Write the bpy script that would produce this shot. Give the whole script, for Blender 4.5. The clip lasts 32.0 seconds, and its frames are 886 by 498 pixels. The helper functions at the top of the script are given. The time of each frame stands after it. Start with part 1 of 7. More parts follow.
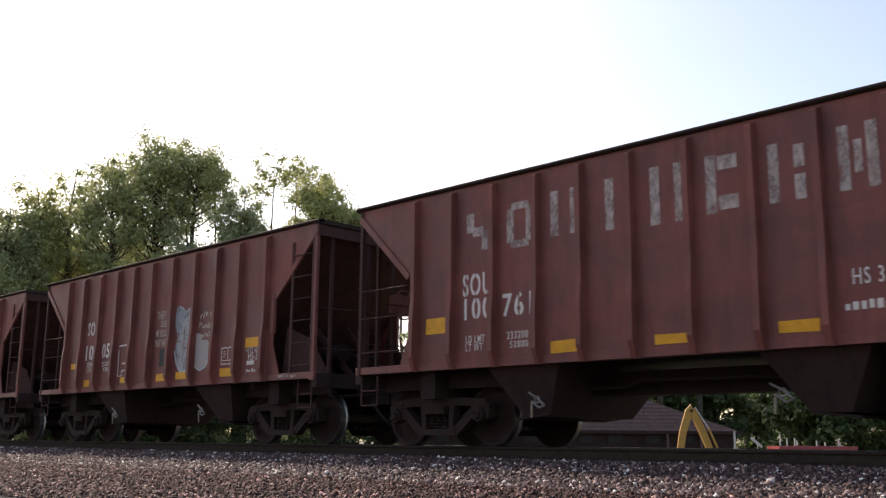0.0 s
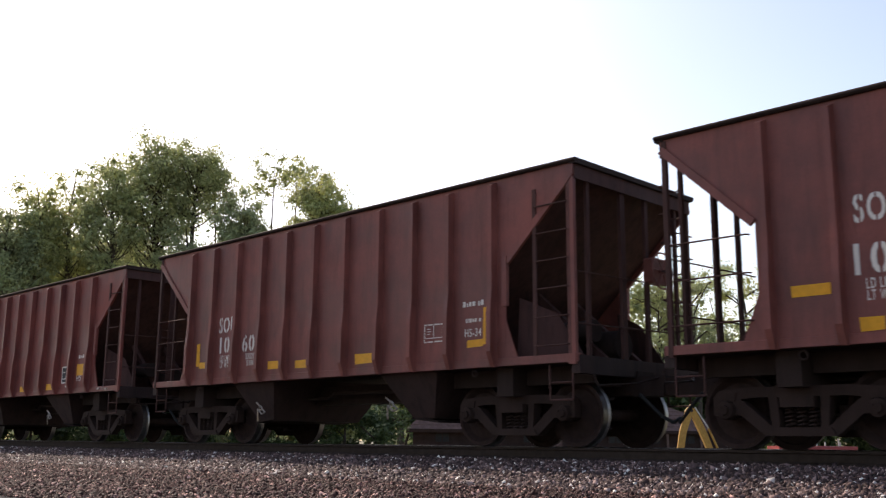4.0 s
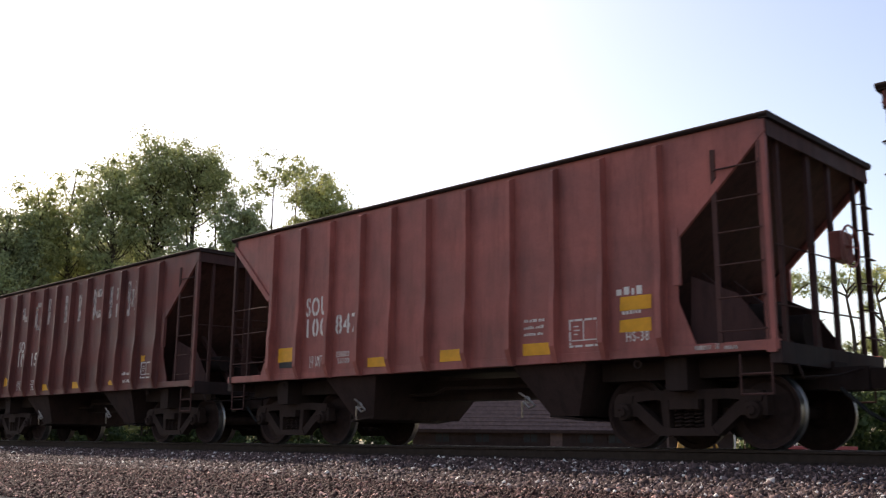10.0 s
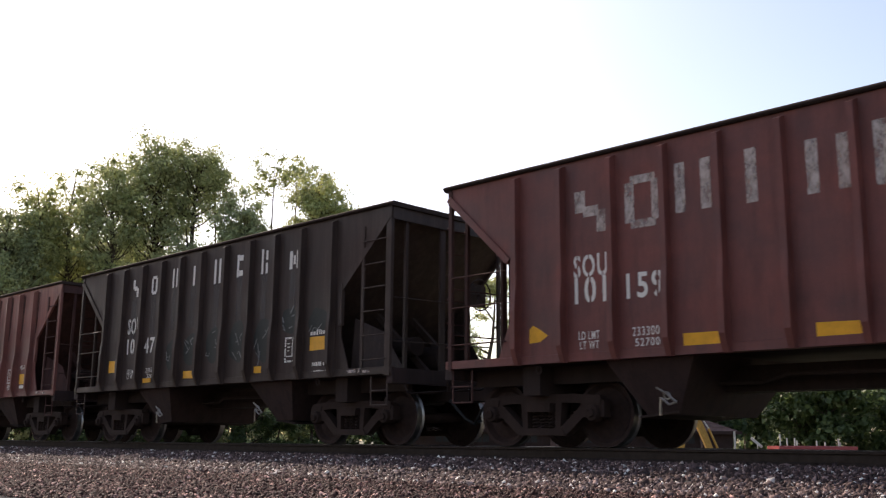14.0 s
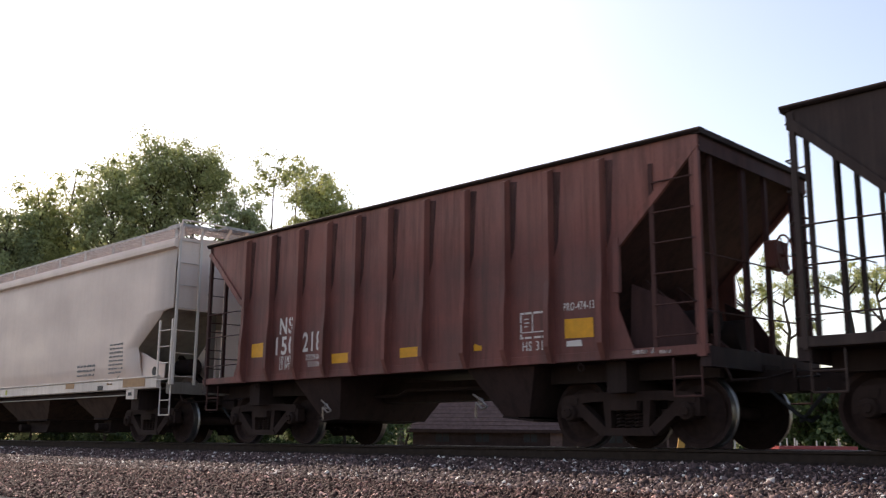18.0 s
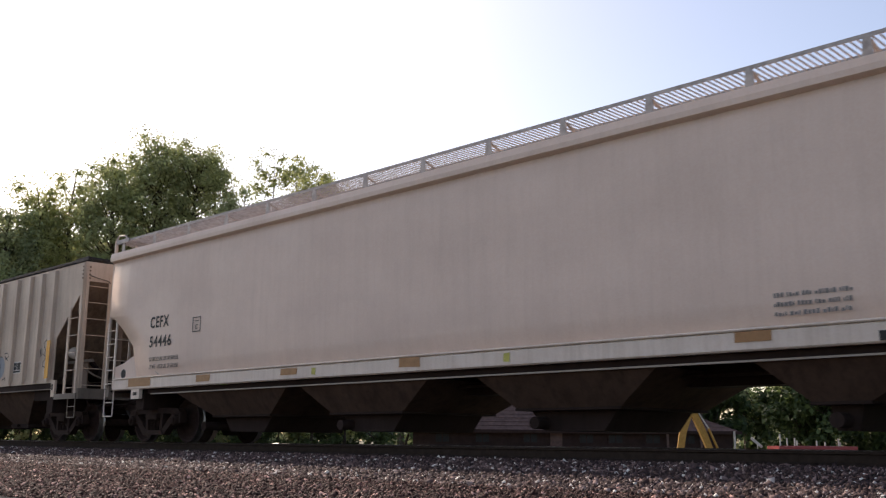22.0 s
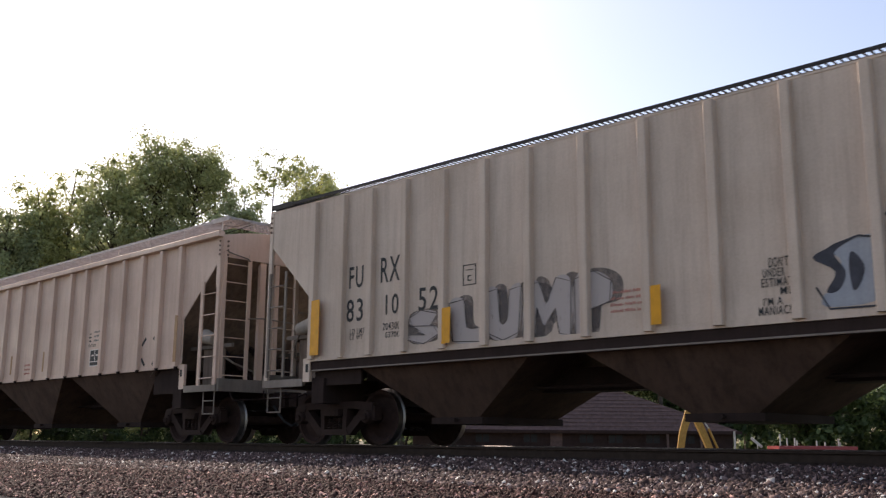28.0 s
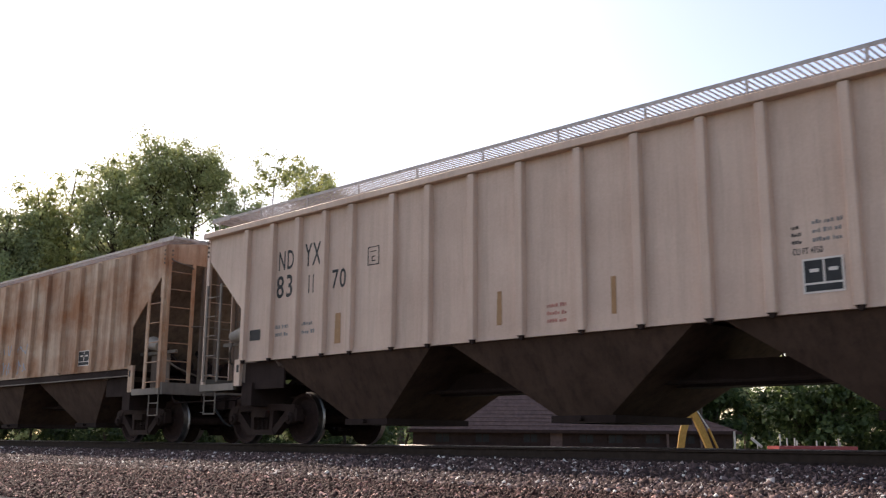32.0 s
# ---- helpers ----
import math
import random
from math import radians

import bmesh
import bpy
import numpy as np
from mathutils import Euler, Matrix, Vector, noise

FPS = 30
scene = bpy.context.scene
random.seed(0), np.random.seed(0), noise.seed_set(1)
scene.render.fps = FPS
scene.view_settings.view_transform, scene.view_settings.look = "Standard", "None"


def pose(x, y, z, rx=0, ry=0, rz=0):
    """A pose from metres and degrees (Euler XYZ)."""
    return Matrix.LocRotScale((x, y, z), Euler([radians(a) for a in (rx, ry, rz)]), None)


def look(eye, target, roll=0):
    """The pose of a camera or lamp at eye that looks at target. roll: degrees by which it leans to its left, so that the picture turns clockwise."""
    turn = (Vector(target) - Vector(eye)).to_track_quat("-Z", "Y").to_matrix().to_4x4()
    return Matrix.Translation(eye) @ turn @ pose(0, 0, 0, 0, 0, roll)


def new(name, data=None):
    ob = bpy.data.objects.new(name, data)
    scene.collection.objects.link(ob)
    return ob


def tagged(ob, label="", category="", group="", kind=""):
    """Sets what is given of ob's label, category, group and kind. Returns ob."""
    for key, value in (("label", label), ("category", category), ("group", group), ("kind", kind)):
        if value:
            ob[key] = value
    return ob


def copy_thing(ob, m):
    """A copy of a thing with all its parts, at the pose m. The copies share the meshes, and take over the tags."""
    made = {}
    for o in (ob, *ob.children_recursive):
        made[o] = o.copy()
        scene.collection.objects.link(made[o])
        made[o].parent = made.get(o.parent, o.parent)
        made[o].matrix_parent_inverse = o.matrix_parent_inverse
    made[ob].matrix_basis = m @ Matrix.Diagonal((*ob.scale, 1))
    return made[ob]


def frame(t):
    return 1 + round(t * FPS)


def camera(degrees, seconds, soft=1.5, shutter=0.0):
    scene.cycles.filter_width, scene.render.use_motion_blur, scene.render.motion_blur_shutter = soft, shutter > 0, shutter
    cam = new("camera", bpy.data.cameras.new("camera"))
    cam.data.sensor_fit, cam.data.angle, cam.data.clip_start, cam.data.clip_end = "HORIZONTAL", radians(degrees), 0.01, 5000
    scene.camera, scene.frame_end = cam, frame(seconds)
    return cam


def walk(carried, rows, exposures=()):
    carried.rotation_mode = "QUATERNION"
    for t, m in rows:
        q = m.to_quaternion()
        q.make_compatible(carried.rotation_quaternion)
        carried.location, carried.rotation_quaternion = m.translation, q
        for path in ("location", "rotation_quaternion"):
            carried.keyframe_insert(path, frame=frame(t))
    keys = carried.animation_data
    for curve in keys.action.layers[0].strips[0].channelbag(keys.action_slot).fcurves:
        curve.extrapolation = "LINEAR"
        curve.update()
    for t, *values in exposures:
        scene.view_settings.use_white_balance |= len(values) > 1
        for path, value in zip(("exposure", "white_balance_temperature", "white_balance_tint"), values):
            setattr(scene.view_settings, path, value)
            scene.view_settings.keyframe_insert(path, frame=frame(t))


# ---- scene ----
cam = camera(49.17, 32.0, soft=1.2, shutter=0.2)
EYE = Vector((0.0, -11.832, 0.079))
HEADING = Vector((-0.68625878, 0.70096258, 0.19416576))
CAM_POSE = look(EYE, EYE + HEADING * 10.0, 0.426)
walk(cam, [(0.0, CAM_POSE), (32.0, CAM_POSE)], exposures=[(t, e, 7250, 18.5) for t, e in ((0.0, 0.74), (8.0, 0.70), (10.0, 0.62), (13.0, 0.72), (19.0, 0.70), (21.5, 0.48), (23.0, 0.35), (25.0, 0.40), (27.5, 0.58), (29.0, 0.60), (30.0, 0.58), (31.0, 0.72), (32.0, 0.78))])

# ---------------------------------------------------------------- light
SUN_ELEV, SUN_AZ = 38.0, 11.0     # degrees; azimuth from the -x axis towards +y
sun_dir = Vector((-math.cos(radians(SUN_AZ)) * math.cos(radians(SUN_ELEV)),
                  math.sin(radians(SUN_AZ)) * math.cos(radians(SUN_ELEV)), math.sin(radians(SUN_ELEV))))
world = bpy.data.worlds.new("sky")
scene.world = world
world.use_nodes = True
wn = world.node_tree
wn.nodes.clear()
sky = wn.nodes.new("ShaderNodeTexSky")
sky.sky_type = "NISHITA"
sky.sun_disc = False
sky.sun_elevation = radians(SUN_ELEV)
sky.sun_rotation = math.atan2(sun_dir.x, sun_dir.y)
sky.air_density, sky.dust_density, sky.ozone_density = 1.0, 1.8, 1.1
bg = wn.nodes.new("ShaderNodeBackground")
bg.inputs["Strength"].default_value = 0.15
wout = wn.nodes.new("ShaderNodeOutputWorld")
wn.links.new(sky.outputs[0], bg.inputs[0])
wn.links.new(bg.outputs[0], wout.inputs[0])
sun = new("sun", bpy.data.lights.new("sun", "SUN"))
sun.data.energy, sun.data.angle, sun.data.color = 2.5, radians(0.6), (1.0, 0.93, 0.82)
sun.matrix_world = look(sun_dir * 60, (0, 0, 0))


# ---------------------------------------------------------------- materials
def nodes_of(name):
    m = bpy.data.materials.new(name)
    m.use_nodes = True
    t = m.node_tree
    return m, t, t.nodes["Principled BSDF"]


def mapped(t, scale, kind="Object"):
    tc = t.nodes.new("ShaderNodeTexCoord")
    mp = t.nodes.new("ShaderNodeMapping")
    mp.inputs["Scale"].default_value = scale
    t.links.new(tc.outputs[kind], mp.inputs[0])
    return mp.outputs[0]


def noisy(t, vec, scale, detail=4.0, rough=0.6):
    n = t.nodes.new("ShaderNodeTexNoise")
    n.inputs["Scale"].default_value, n.inputs["Detail"].default_value, n.inputs["Roughness"].default_value = scale, detail, rough
    t.links.new(vec, n.inputs["Vector"])
    return n.outputs["Fac"]


def ramp(t, fac, stops):
    r = t.nodes.new("ShaderNodeValToRGB")
    while len(r.color_ramp.elements) < len(stops):
        r.color_ramp.elements.new(0.5)
    for e, (p, c) in zip(r.color_ramp.elements, stops):
        e.position, e.color = p, (*c, 1.0) if len(c) == 3 else c
    t.links.new(fac, r.inputs[0])
    return r.outputs[0]


def mixed(t, fac, a, b, mode="MIX"):
    m = t.nodes.new("ShaderNodeMix")
    m.data_type, m.blend_type = "RGBA", mode
    for sock, v in ((m.inputs[0], fac), (m.inputs[6], a), (m.inputs[7], b)):
        if isinstance(v, (int, float)):
            sock.default_value = v
        elif isinstance(v, tuple):
            sock.default_value = (*v, 1.0)
        else:
            t.links.new(v, sock)
    return m.outputs[2]


def bumped(t, p, height, strength=0.3, distance=0.01):
    b = t.nodes.new("ShaderNodeBump")
    b.inputs["Strength"].default_value, b.inputs["Distance"].default_value = strength, distance
    t.links.new(height, b.inputs["Height"])
    t.links.new(b.outputs[0], p.inputs["Normal"])


def paint(name, base, worn, stain, rough=0.6, stain_amount=0.5, streak=(1.6, 1.6, 0.12), metal=0.0, gloss=0.4, fade=None, band=(0.45, 0.72)):
    """Weathered paint: large patches of fading, broad and narrow runs of dirt downwards, scuffs and fine grain.
    fade: a colour to which the paint has bleached above a ragged line."""
    m, t, p = nodes_of(name)
    geo = mapped(t, (1, 1, 1))
    patch = noisy(t, mapped(t, (0.5, 0.5, 0.8)), 1.4, 6, 0.62)
    runs = noisy(t, mapped(t, streak), 4.0, 6, 0.68)
    thin = noisy(t, mapped(t, (7.0, 7.0, 0.35)), 3.0, 4, 0.6)
    scuff = noisy(t, geo, 9.0, 6, 0.75)
    grain = noisy(t, geo, 38.0, 3)
    c = mixed(t, ramp(t, patch, [(0.36, (0, 0, 0)), (0.66, (1, 1, 1))]), base, worn)
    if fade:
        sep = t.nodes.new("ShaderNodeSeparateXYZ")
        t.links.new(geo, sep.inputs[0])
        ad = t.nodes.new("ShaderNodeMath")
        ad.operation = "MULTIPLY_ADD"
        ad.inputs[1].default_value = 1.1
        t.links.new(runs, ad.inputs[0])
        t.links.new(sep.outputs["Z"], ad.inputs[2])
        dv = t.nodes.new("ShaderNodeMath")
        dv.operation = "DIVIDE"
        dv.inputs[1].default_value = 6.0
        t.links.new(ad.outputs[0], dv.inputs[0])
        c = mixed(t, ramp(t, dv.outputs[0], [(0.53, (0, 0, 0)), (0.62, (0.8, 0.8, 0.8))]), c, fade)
    c = mixed(t, ramp(t, runs, [(band[0], (0, 0, 0)), (band[1], (stain_amount,) * 3)]), c, stain)
    c = mixed(t, ramp(t, thin, [(0.55, (0, 0, 0)), (0.78, (stain_amount * 0.7,) * 3)]), c, stain)
    c = mixed(t, ramp(t, scuff, [(0.62, (0, 0, 0)), (0.80, (0.45, 0.45, 0.45))]), c, worn)
    c = mixed(t, 0.13, c, ramp(t, grain, [(0.3, (0.32, 0.32, 0.32)), (0.7, (0.78, 0.78, 0.78))]), "OVERLAY")
    t.links.new(c, p.inputs["Base Color"])
    t.links.new(ramp(t, patch, [(0.3, (max(0.2, rough - 0.15),) * 3), (0.7, (min(1, rough + 0.18),) * 3)]), p.inputs["Roughness"])
    p.inputs["Metallic"].default_value = metal
    p.inputs["Specular IOR Level"].default_value = gloss
    bumped(t, p, patch, 0.22, 0.03)
    return m


def plain(name, col, rough=0.6, metal=0.0, var=0.25, scale=9.0):
    m, t, p = nodes_of(name)
    n = noisy(t, mapped(t, (1, 1, 1)), scale, 5)
    lo = tuple(c * (1 - var) for c in col)
    hi = tuple(min(1, c * (1 + var)) for c in col)
    t.links.new(ramp(t, n, [(0.3, lo), (0.7, hi)]), p.inputs["Base Color"])
    p.inputs["Roughness"].default_value, p.inputs["Metallic"].default_value = rough, metal
    p.inputs["Specular IOR Level"].default_value = 0.1 if rough > 0.8 else 0.28
    bumped(t, p, n, 0.2, 0.01)
    return m


def worn_paint(name, col, coverage=0.5, scale=(3.0, 3.0, 1.2), soft=0.04, strength=1.0):
    """Stencilled paint that has partly flaked away."""
    m, t, p = nodes_of(name)
    n = noisy(t, mapped(t, scale), 6.0, 6, 0.7)
    tr = t.nodes.new("ShaderNodeBsdfTransparent")
    mx = t.nodes.new("ShaderNodeMixShader")
    a = ramp(t, n, [(max(0.0, 0.66 - soft - coverage * 0.5), (0, 0, 0)), (max(0.02, 0.66 + soft - coverage * 0.5), (strength,) * 3)])
    t.links.new(a, mx.inputs[0])
    t.links.new(tr.outputs[0], mx.inputs[1])
    t.links.new(p.outputs[0], mx.inputs[2])
    t.links.new(mx.outputs[0], t.nodes["Material Output"].inputs[0])
    p.inputs["Base Color"].default_value = (*col, 1)
    p.inputs["Roughness"].default_value = 0.7
    return m


BROWN = [
    paint("oxide_red_paint", (0.1537, 0.04182, 0.03214), (0.2587, 0.07731, 0.05991), (0.06518, 0.02091, 0.01607), 0.6, 0.5, (1.1, 1.1, 0.22)),
    paint("dark_oxide_paint", (0.1111, 0.03024, 0.02372), (0.2004, 0.05757, 0.04432), (0.04521, 0.01512, 0.0116), 0.6, 0.5, (1.1, 1.1, 0.22)),
    paint("red_oxide_paint", (0.1495, 0.03022, 0.0235), (0.2432, 0.05951, 0.04365), (0.06406, 0.01654, 0.01277), 0.6, 0.5, (1.1, 1.1, 0.22)),
    paint("faded_oxide_paint", (0.2499, 0.06791, 0.05319), (0.4096, 0.1199, 0.09384), (0.1046, 0.02971, 0.02307), 0.6, 0.5, (1.1, 1.1, 0.22)),
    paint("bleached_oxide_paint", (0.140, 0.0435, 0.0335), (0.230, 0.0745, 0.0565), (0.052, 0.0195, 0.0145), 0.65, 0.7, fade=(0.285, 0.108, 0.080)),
]
# grimy ladder brown, darkened further to paint the deep shade at the ends
SHADED_GRIMY_BROWN = paint("shaded_grimy_brown_paint", (0.068, 0.0288, 0.02432), (0.0884, 0.0416, 0.0352), (0.0306, 0.016, 0.0128), 0.8, 0.7, gloss=0.2)
BLACK = paint("black_car_paint", (0.03304, 0.02022, 0.01632), (0.0531, 0.03234, 0.02626), (0.118, 0.07681, 0.06385), 0.6, 0.35, gloss=0.2)
GREY_SMOOTH = paint("light_grey_enamel", (0.7917, 0.6145, 0.5086), (0.7256, 0.5647, 0.469), (0.5278, 0.3931, 0.3159), 0.5, 0.18, gloss=0.22)
GREY_RIB = paint("weathered_grey_paint", (0.6118, 0.4779, 0.3722), (0.5399, 0.4208, 0.3252), (0.3479, 0.2567, 0.1926), 0.55, 0.5)
CREAM = paint("dirty_cream_paint", (0.6543, 0.4629, 0.3525), (0.5779, 0.4067, 0.3107), (0.3925, 0.2683, 0.1972), 0.55, 0.45)
GRIMY_BAR = paint("grimy_handrail_paint", (0.2154, 0.1775, 0.144), (0.1774, 0.1438, 0.1152), (0.09504, 0.07344, 0.0576), 0.7, 0.5)
RUSTY = paint("rust_streaked_paint", (0.60, 0.43, 0.30), (0.40, 0.185, 0.09), (0.19, 0.075, 0.036), 0.75, 0.62, (0.7, 0.7, 0.09), band=(0.42, 0.66))
SILL_WHITE = paint("white_sill_paint", (0.7409, 0.6257, 0.5338), (0.6607, 0.5542, 0.4681), (0.4204, 0.3218, 0.2464), 0.5, 0.4)
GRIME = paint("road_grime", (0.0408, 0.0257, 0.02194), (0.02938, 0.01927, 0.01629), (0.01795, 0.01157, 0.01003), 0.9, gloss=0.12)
TRUCK = paint("truck_casting", (0.04191, 0.02411, 0.0193), (0.03193, 0.01884, 0.01517), (0.01796, 0.01131, 0.008964), 0.85, gloss=0.15)
STEEL = plain("worn_tread_steel", (0.30, 0.28, 0.265), 0.42, 1.0, 0.3)
WHEEL = plain("wheel_casting", (0.038, 0.0225, 0.019), 0.85, 0.0)
RAIL_RUST = plain("rail_side_rust", (0.04, 0.028, 0.022), 0.9)
TIE = plain("creosoted_timber", (0.06, 0.046, 0.036), 0.9, 0, 0.4)
GALV = plain("galvanised_grating", (0.40, 0.365, 0.34), 0.55, 0.25)
YELLOW = plain("yellow_reflector", (0.72, 0.32, 0.012), 0.45, 0, 0.12)
ORANGE = plain("orange_reflector", (0.36, 0.19, 0.085), 0.5, 0, 0.15)
LETTER = worn_paint("white_stencil_paint", (0.68, 0.61, 0.54), 0.86, (5.0, 5.0, 3.0))
LETTER_WORN = worn_paint("flaking_white_paint", (0.52, 0.41, 0.36), 0.40, (1.6, 1.6, 0.9), 0.14, 0.85)
LETTER_BLACK = plain("black_stencil_paint", (0.03, 0.03, 0.03), 0.6)
FAINT = plain("faded_grey_print", (0.22, 0.21, 0.2), 0.7)
RED_LETTER = plain("faded_red_print", (0.45, 0.18, 0.14), 0.7)
PATCH = paint("dark_touch_up_paint", (0.10, 0.043, 0.038), (0.125, 0.052, 0.046), (0.055, 0.028, 0.025), 0.6)
GREENISH = plain("yellow_green_dot", (0.45, 0.42, 0.10), 0.5)
# brown dirt of the bays, with the underside's shade added to the colour
SHADED_BAY_DIRT = paint("shaded_brown_underside_dirt", (0.08944, 0.0547, 0.04015), (0.06204, 0.03737, 0.02702), (0.03101, 0.01914, 0.0139), 0.9, 0.7, gloss=0.15)
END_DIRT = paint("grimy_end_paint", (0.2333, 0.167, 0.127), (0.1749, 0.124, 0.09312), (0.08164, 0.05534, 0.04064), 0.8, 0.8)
SLOPE_TAN = paint("tan_slope_dirt", (0.42, 0.365, 0.305), (0.36, 0.31, 0.26), (0.22, 0.185, 0.15), 0.7, 0.5)
# dirty oxide paint with the shade under the body put into its colour
BAY_BROWN = paint("shaded_dirty_oxide_bay", (0.04001, 0.0223, 0.01998), (0.05069, 0.02912, 0.02578), (0.016, 0.01116, 0.01031), 0.8, 0.7, gloss=0.2)
BRASS = plain("hose_metal", (0.30, 0.27, 0.24), 0.4, 0.8)
RUBBER = plain("black_rubber", (0.02, 0.02, 0.02), 0.7)
SPRAY = [paint("pale_blue_spray", (0.35, 0.365, 0.385), (0.29, 0.31, 0.34), (0.23, 0.235, 0.245), 0.7, 0.5), plain("black_spray", (0.055, 0.055, 0.065), 0.7),
         plain("grey_white_spray", (0.55, 0.55, 0.54), 0.7), plain("orange_spray", (0.55, 0.30, 0.08), 0.7)]
CHALK = worn_paint("chalky_cream_paint", (0.50, 0.42, 0.33), 0.95, (6.0, 6.0, 6.0))
# half-transparent dark colour that paints each rib's shade onto the side sheet
RIB_SHADE = worn_paint("rib_shade_strip", (0.05, 0.026, 0.022), 0.62, (1.4, 1.4, 0.35), 0.34, 0.36)
BLOB = [worn_paint("patchy_pale_spray", (0.38, 0.35, 0.33), 0.5), worn_paint("patchy_blue_grey_spray", (0.27, 0.285, 0.295), 0.5)]
SPRAY_WORN = worn_paint("thin_pale_spray", (0.47, 0.40, 0.36), 0.9, (3.0, 3.0, 1.2), 0.2, 0.9)
SPRAY_HAZE = worn_paint("thin_grey_spray", (0.16, 0.128, 0.115), 0.55, (1.6, 1.6, 0.8), 0.3, 0.55)
SPRAY_LINE = worn_paint("worn_dark_line", (0.10, 0.08, 0.075), 0.7, (5.0, 5.0, 5.0), 0.2, 0.8)


# ---------------------------------------------------------------- mesh helpers
class Geo:
    """Collects vertices and faces of one mesh."""

    def __init__(self):
        self.v, self.f = [], []

    def add(self, v, f):
        n = len(self.v)
        self.v += [tuple(p) for p in v]
        self.f += [tuple(i + n for i in q) for q in f]
        return self

    def box(self, x0, x1, y0, y1, z0, z1, c=0.0):
        """A box; c chamfers its four edges along x."""
        if c <= 0:
            return self.prism([(x0, z0), (x1, z0), (x1, z1), (x0, z1)], y0, y1)
        ring = [(y0 + c, z0), (y1 - c, z0), (y1, z0 + c), (y1, z1 - c), (y1 - c, z1), (y0 + c, z1), (y0, z1 - c), (y0, z0 + c)]
        n = len(ring)
        v = [(x0, a, b) for a, b in ring] + [(x1, a, b) for a, b in ring]
        f = [(i, (i + 1) % n, n + (i + 1) % n, n + i) for i in range(n)] + [tuple(range(n))[::-1], tuple(range(n, 2 * n))]
        return self.add(v, f)

    def prism(self, poly, y0, y1):
        """A polygon in x and z, drawn out from y0 to y1."""
        n = len(poly)
        v = [(x, y0, z) for x, z in poly] + [(x, y1, z) for x, z in poly]
        f = [tuple(range(n)), tuple(range(n, 2 * n))[::-1]] + [(i, n + i, n + (i + 1) % n, (i + 1) % n) for i in range(n)]
        return self.add(v, f)

    def slab(self, quad, t):
        """Four points, thickened by t along their normal."""
        q = [Vector(p) for p in quad]
        d = (q[1] - q[0]).cross(q[2] - q[1]).normalized() * t
        v = q + [p + d for p in q]
        return self.add(v, [(3, 2, 1, 0), (4, 5, 6, 7), (0, 1, 5, 4), (1, 2, 6, 5), (2, 3, 7, 6), (3, 0, 4, 7)])

    def bar(self, p, q, w, d, side=(0, 1, 0)):
        """A straight bar of width w across and depth d along side."""
        p, q = Vector(p), Vector(q)
        ax = (q - p).normalized()
        s = Vector(side)
        s = (s - ax * s.dot(ax)).normalized()
        u = ax.cross(s)
        v = [o + s * (d / 2 * a) + u * (w / 2 * b) for o in (p, q) for a, b in ((-1, -1), (1, -1), (1, 1), (-1, 1))]
        return self.add(v, [(3, 2, 1, 0), (4, 5, 6, 7), (0, 1, 5, 4), (1, 2, 6, 5), (2, 3, 7, 6), (3, 0, 4, 7)])

    def tube(self, p, q, r, n=8, r2=None):
        p, q = Vector(p), Vector(q)
        ax = (q - p).normalized()
        s = ax.orthogonal().normalized()
        u = ax.cross(s)
        r2 = r if r2 is None else r2
        v = [p + (s * math.cos(2 * math.pi * i / n) + u * math.sin(2 * math.pi * i / n)) * r for i in range(n)]
        v += [q + (s * math.cos(2 * math.pi * i / n) + u * math.sin(2 * math.pi * i / n)) * r2 for i in range(n)]
        return self.add(v, [(i, (i + 1) % n, n + (i + 1) % n, n + i) for i in range(n)] + [tuple(range(n))[::-1], tuple(range(n, 2 * n))])

    def path(self, pts, r, n=6):
        for a, b in zip(pts, pts[1:]):
            self.tube(a, b, r, n)
        return self

    def revolve(self, prof, n=28, at=(0, 0, 0)):
        """A closed profile of (y, radius) turned about the y axis."""
        k = len(prof)
        v = []
        for i in range(n):
            a = 2 * math.pi * i / n
            v += [(at[0] + r * math.cos(a), at[1] + y, at[2] + r * math.sin(a)) for y, r in prof]
        f = []
        for i in range(n):
            j = (i + 1) % n
            f += [(i * k + a, i * k + (a + 1) % k, j * k + (a + 1) % k, j * k + a) for a in range(k)]
        return self.add(v, f)

    def torus(self, c, rad, r, axis, n=20, m=6):
        ax = Vector(axis).normalized()
        s = ax.orthogonal().normalized()
        u = ax.cross(s)
        pts = [Vector(c) + (s * math.cos(2 * math.pi * i / n) + u * math.sin(2 * math.pi * i / n)) * rad for i in range(n)]
        v = []
        for p in pts:
            d = (p - Vector(c)).normalized()
            v += [tuple(p + (d * math.cos(2 * math.pi * j / m) + ax * math.sin(2 * math.pi * j / m)) * r) for j in range(m)]
        return self.add(v, [(i * m + j, i * m + (j + 1) % m, ((i + 1) % n) * m + (j + 1) % m, ((i + 1) % n) * m + j) for i in range(n) for j in range(m)])

    def mesh(self, name, mat, smooth=False):
        me = bpy.data.meshes.new(name)
        me.from_pydata(self.v, [], self.f)
        bm = bmesh.new()
        bm.from_mesh(me)
        bmesh.ops.recalc_face_normals(bm, faces=bm.faces)
        bm.to_mesh(me)
        bm.free()
        if smooth:
            me.shade_smooth()
            me.set_sharp_from_angle(angle=radians(40))
        me.materials.append(mat)
        me.update()
        return me


def part(name, g, mat, parent, label="", smooth=False, at=None):
    ob = new(name, g.mesh(name, mat, smooth) if isinstance(g, Geo) else g)
    ob.parent = parent
    if at:
        ob.location = at
    return tagged(ob, label) if label else ob


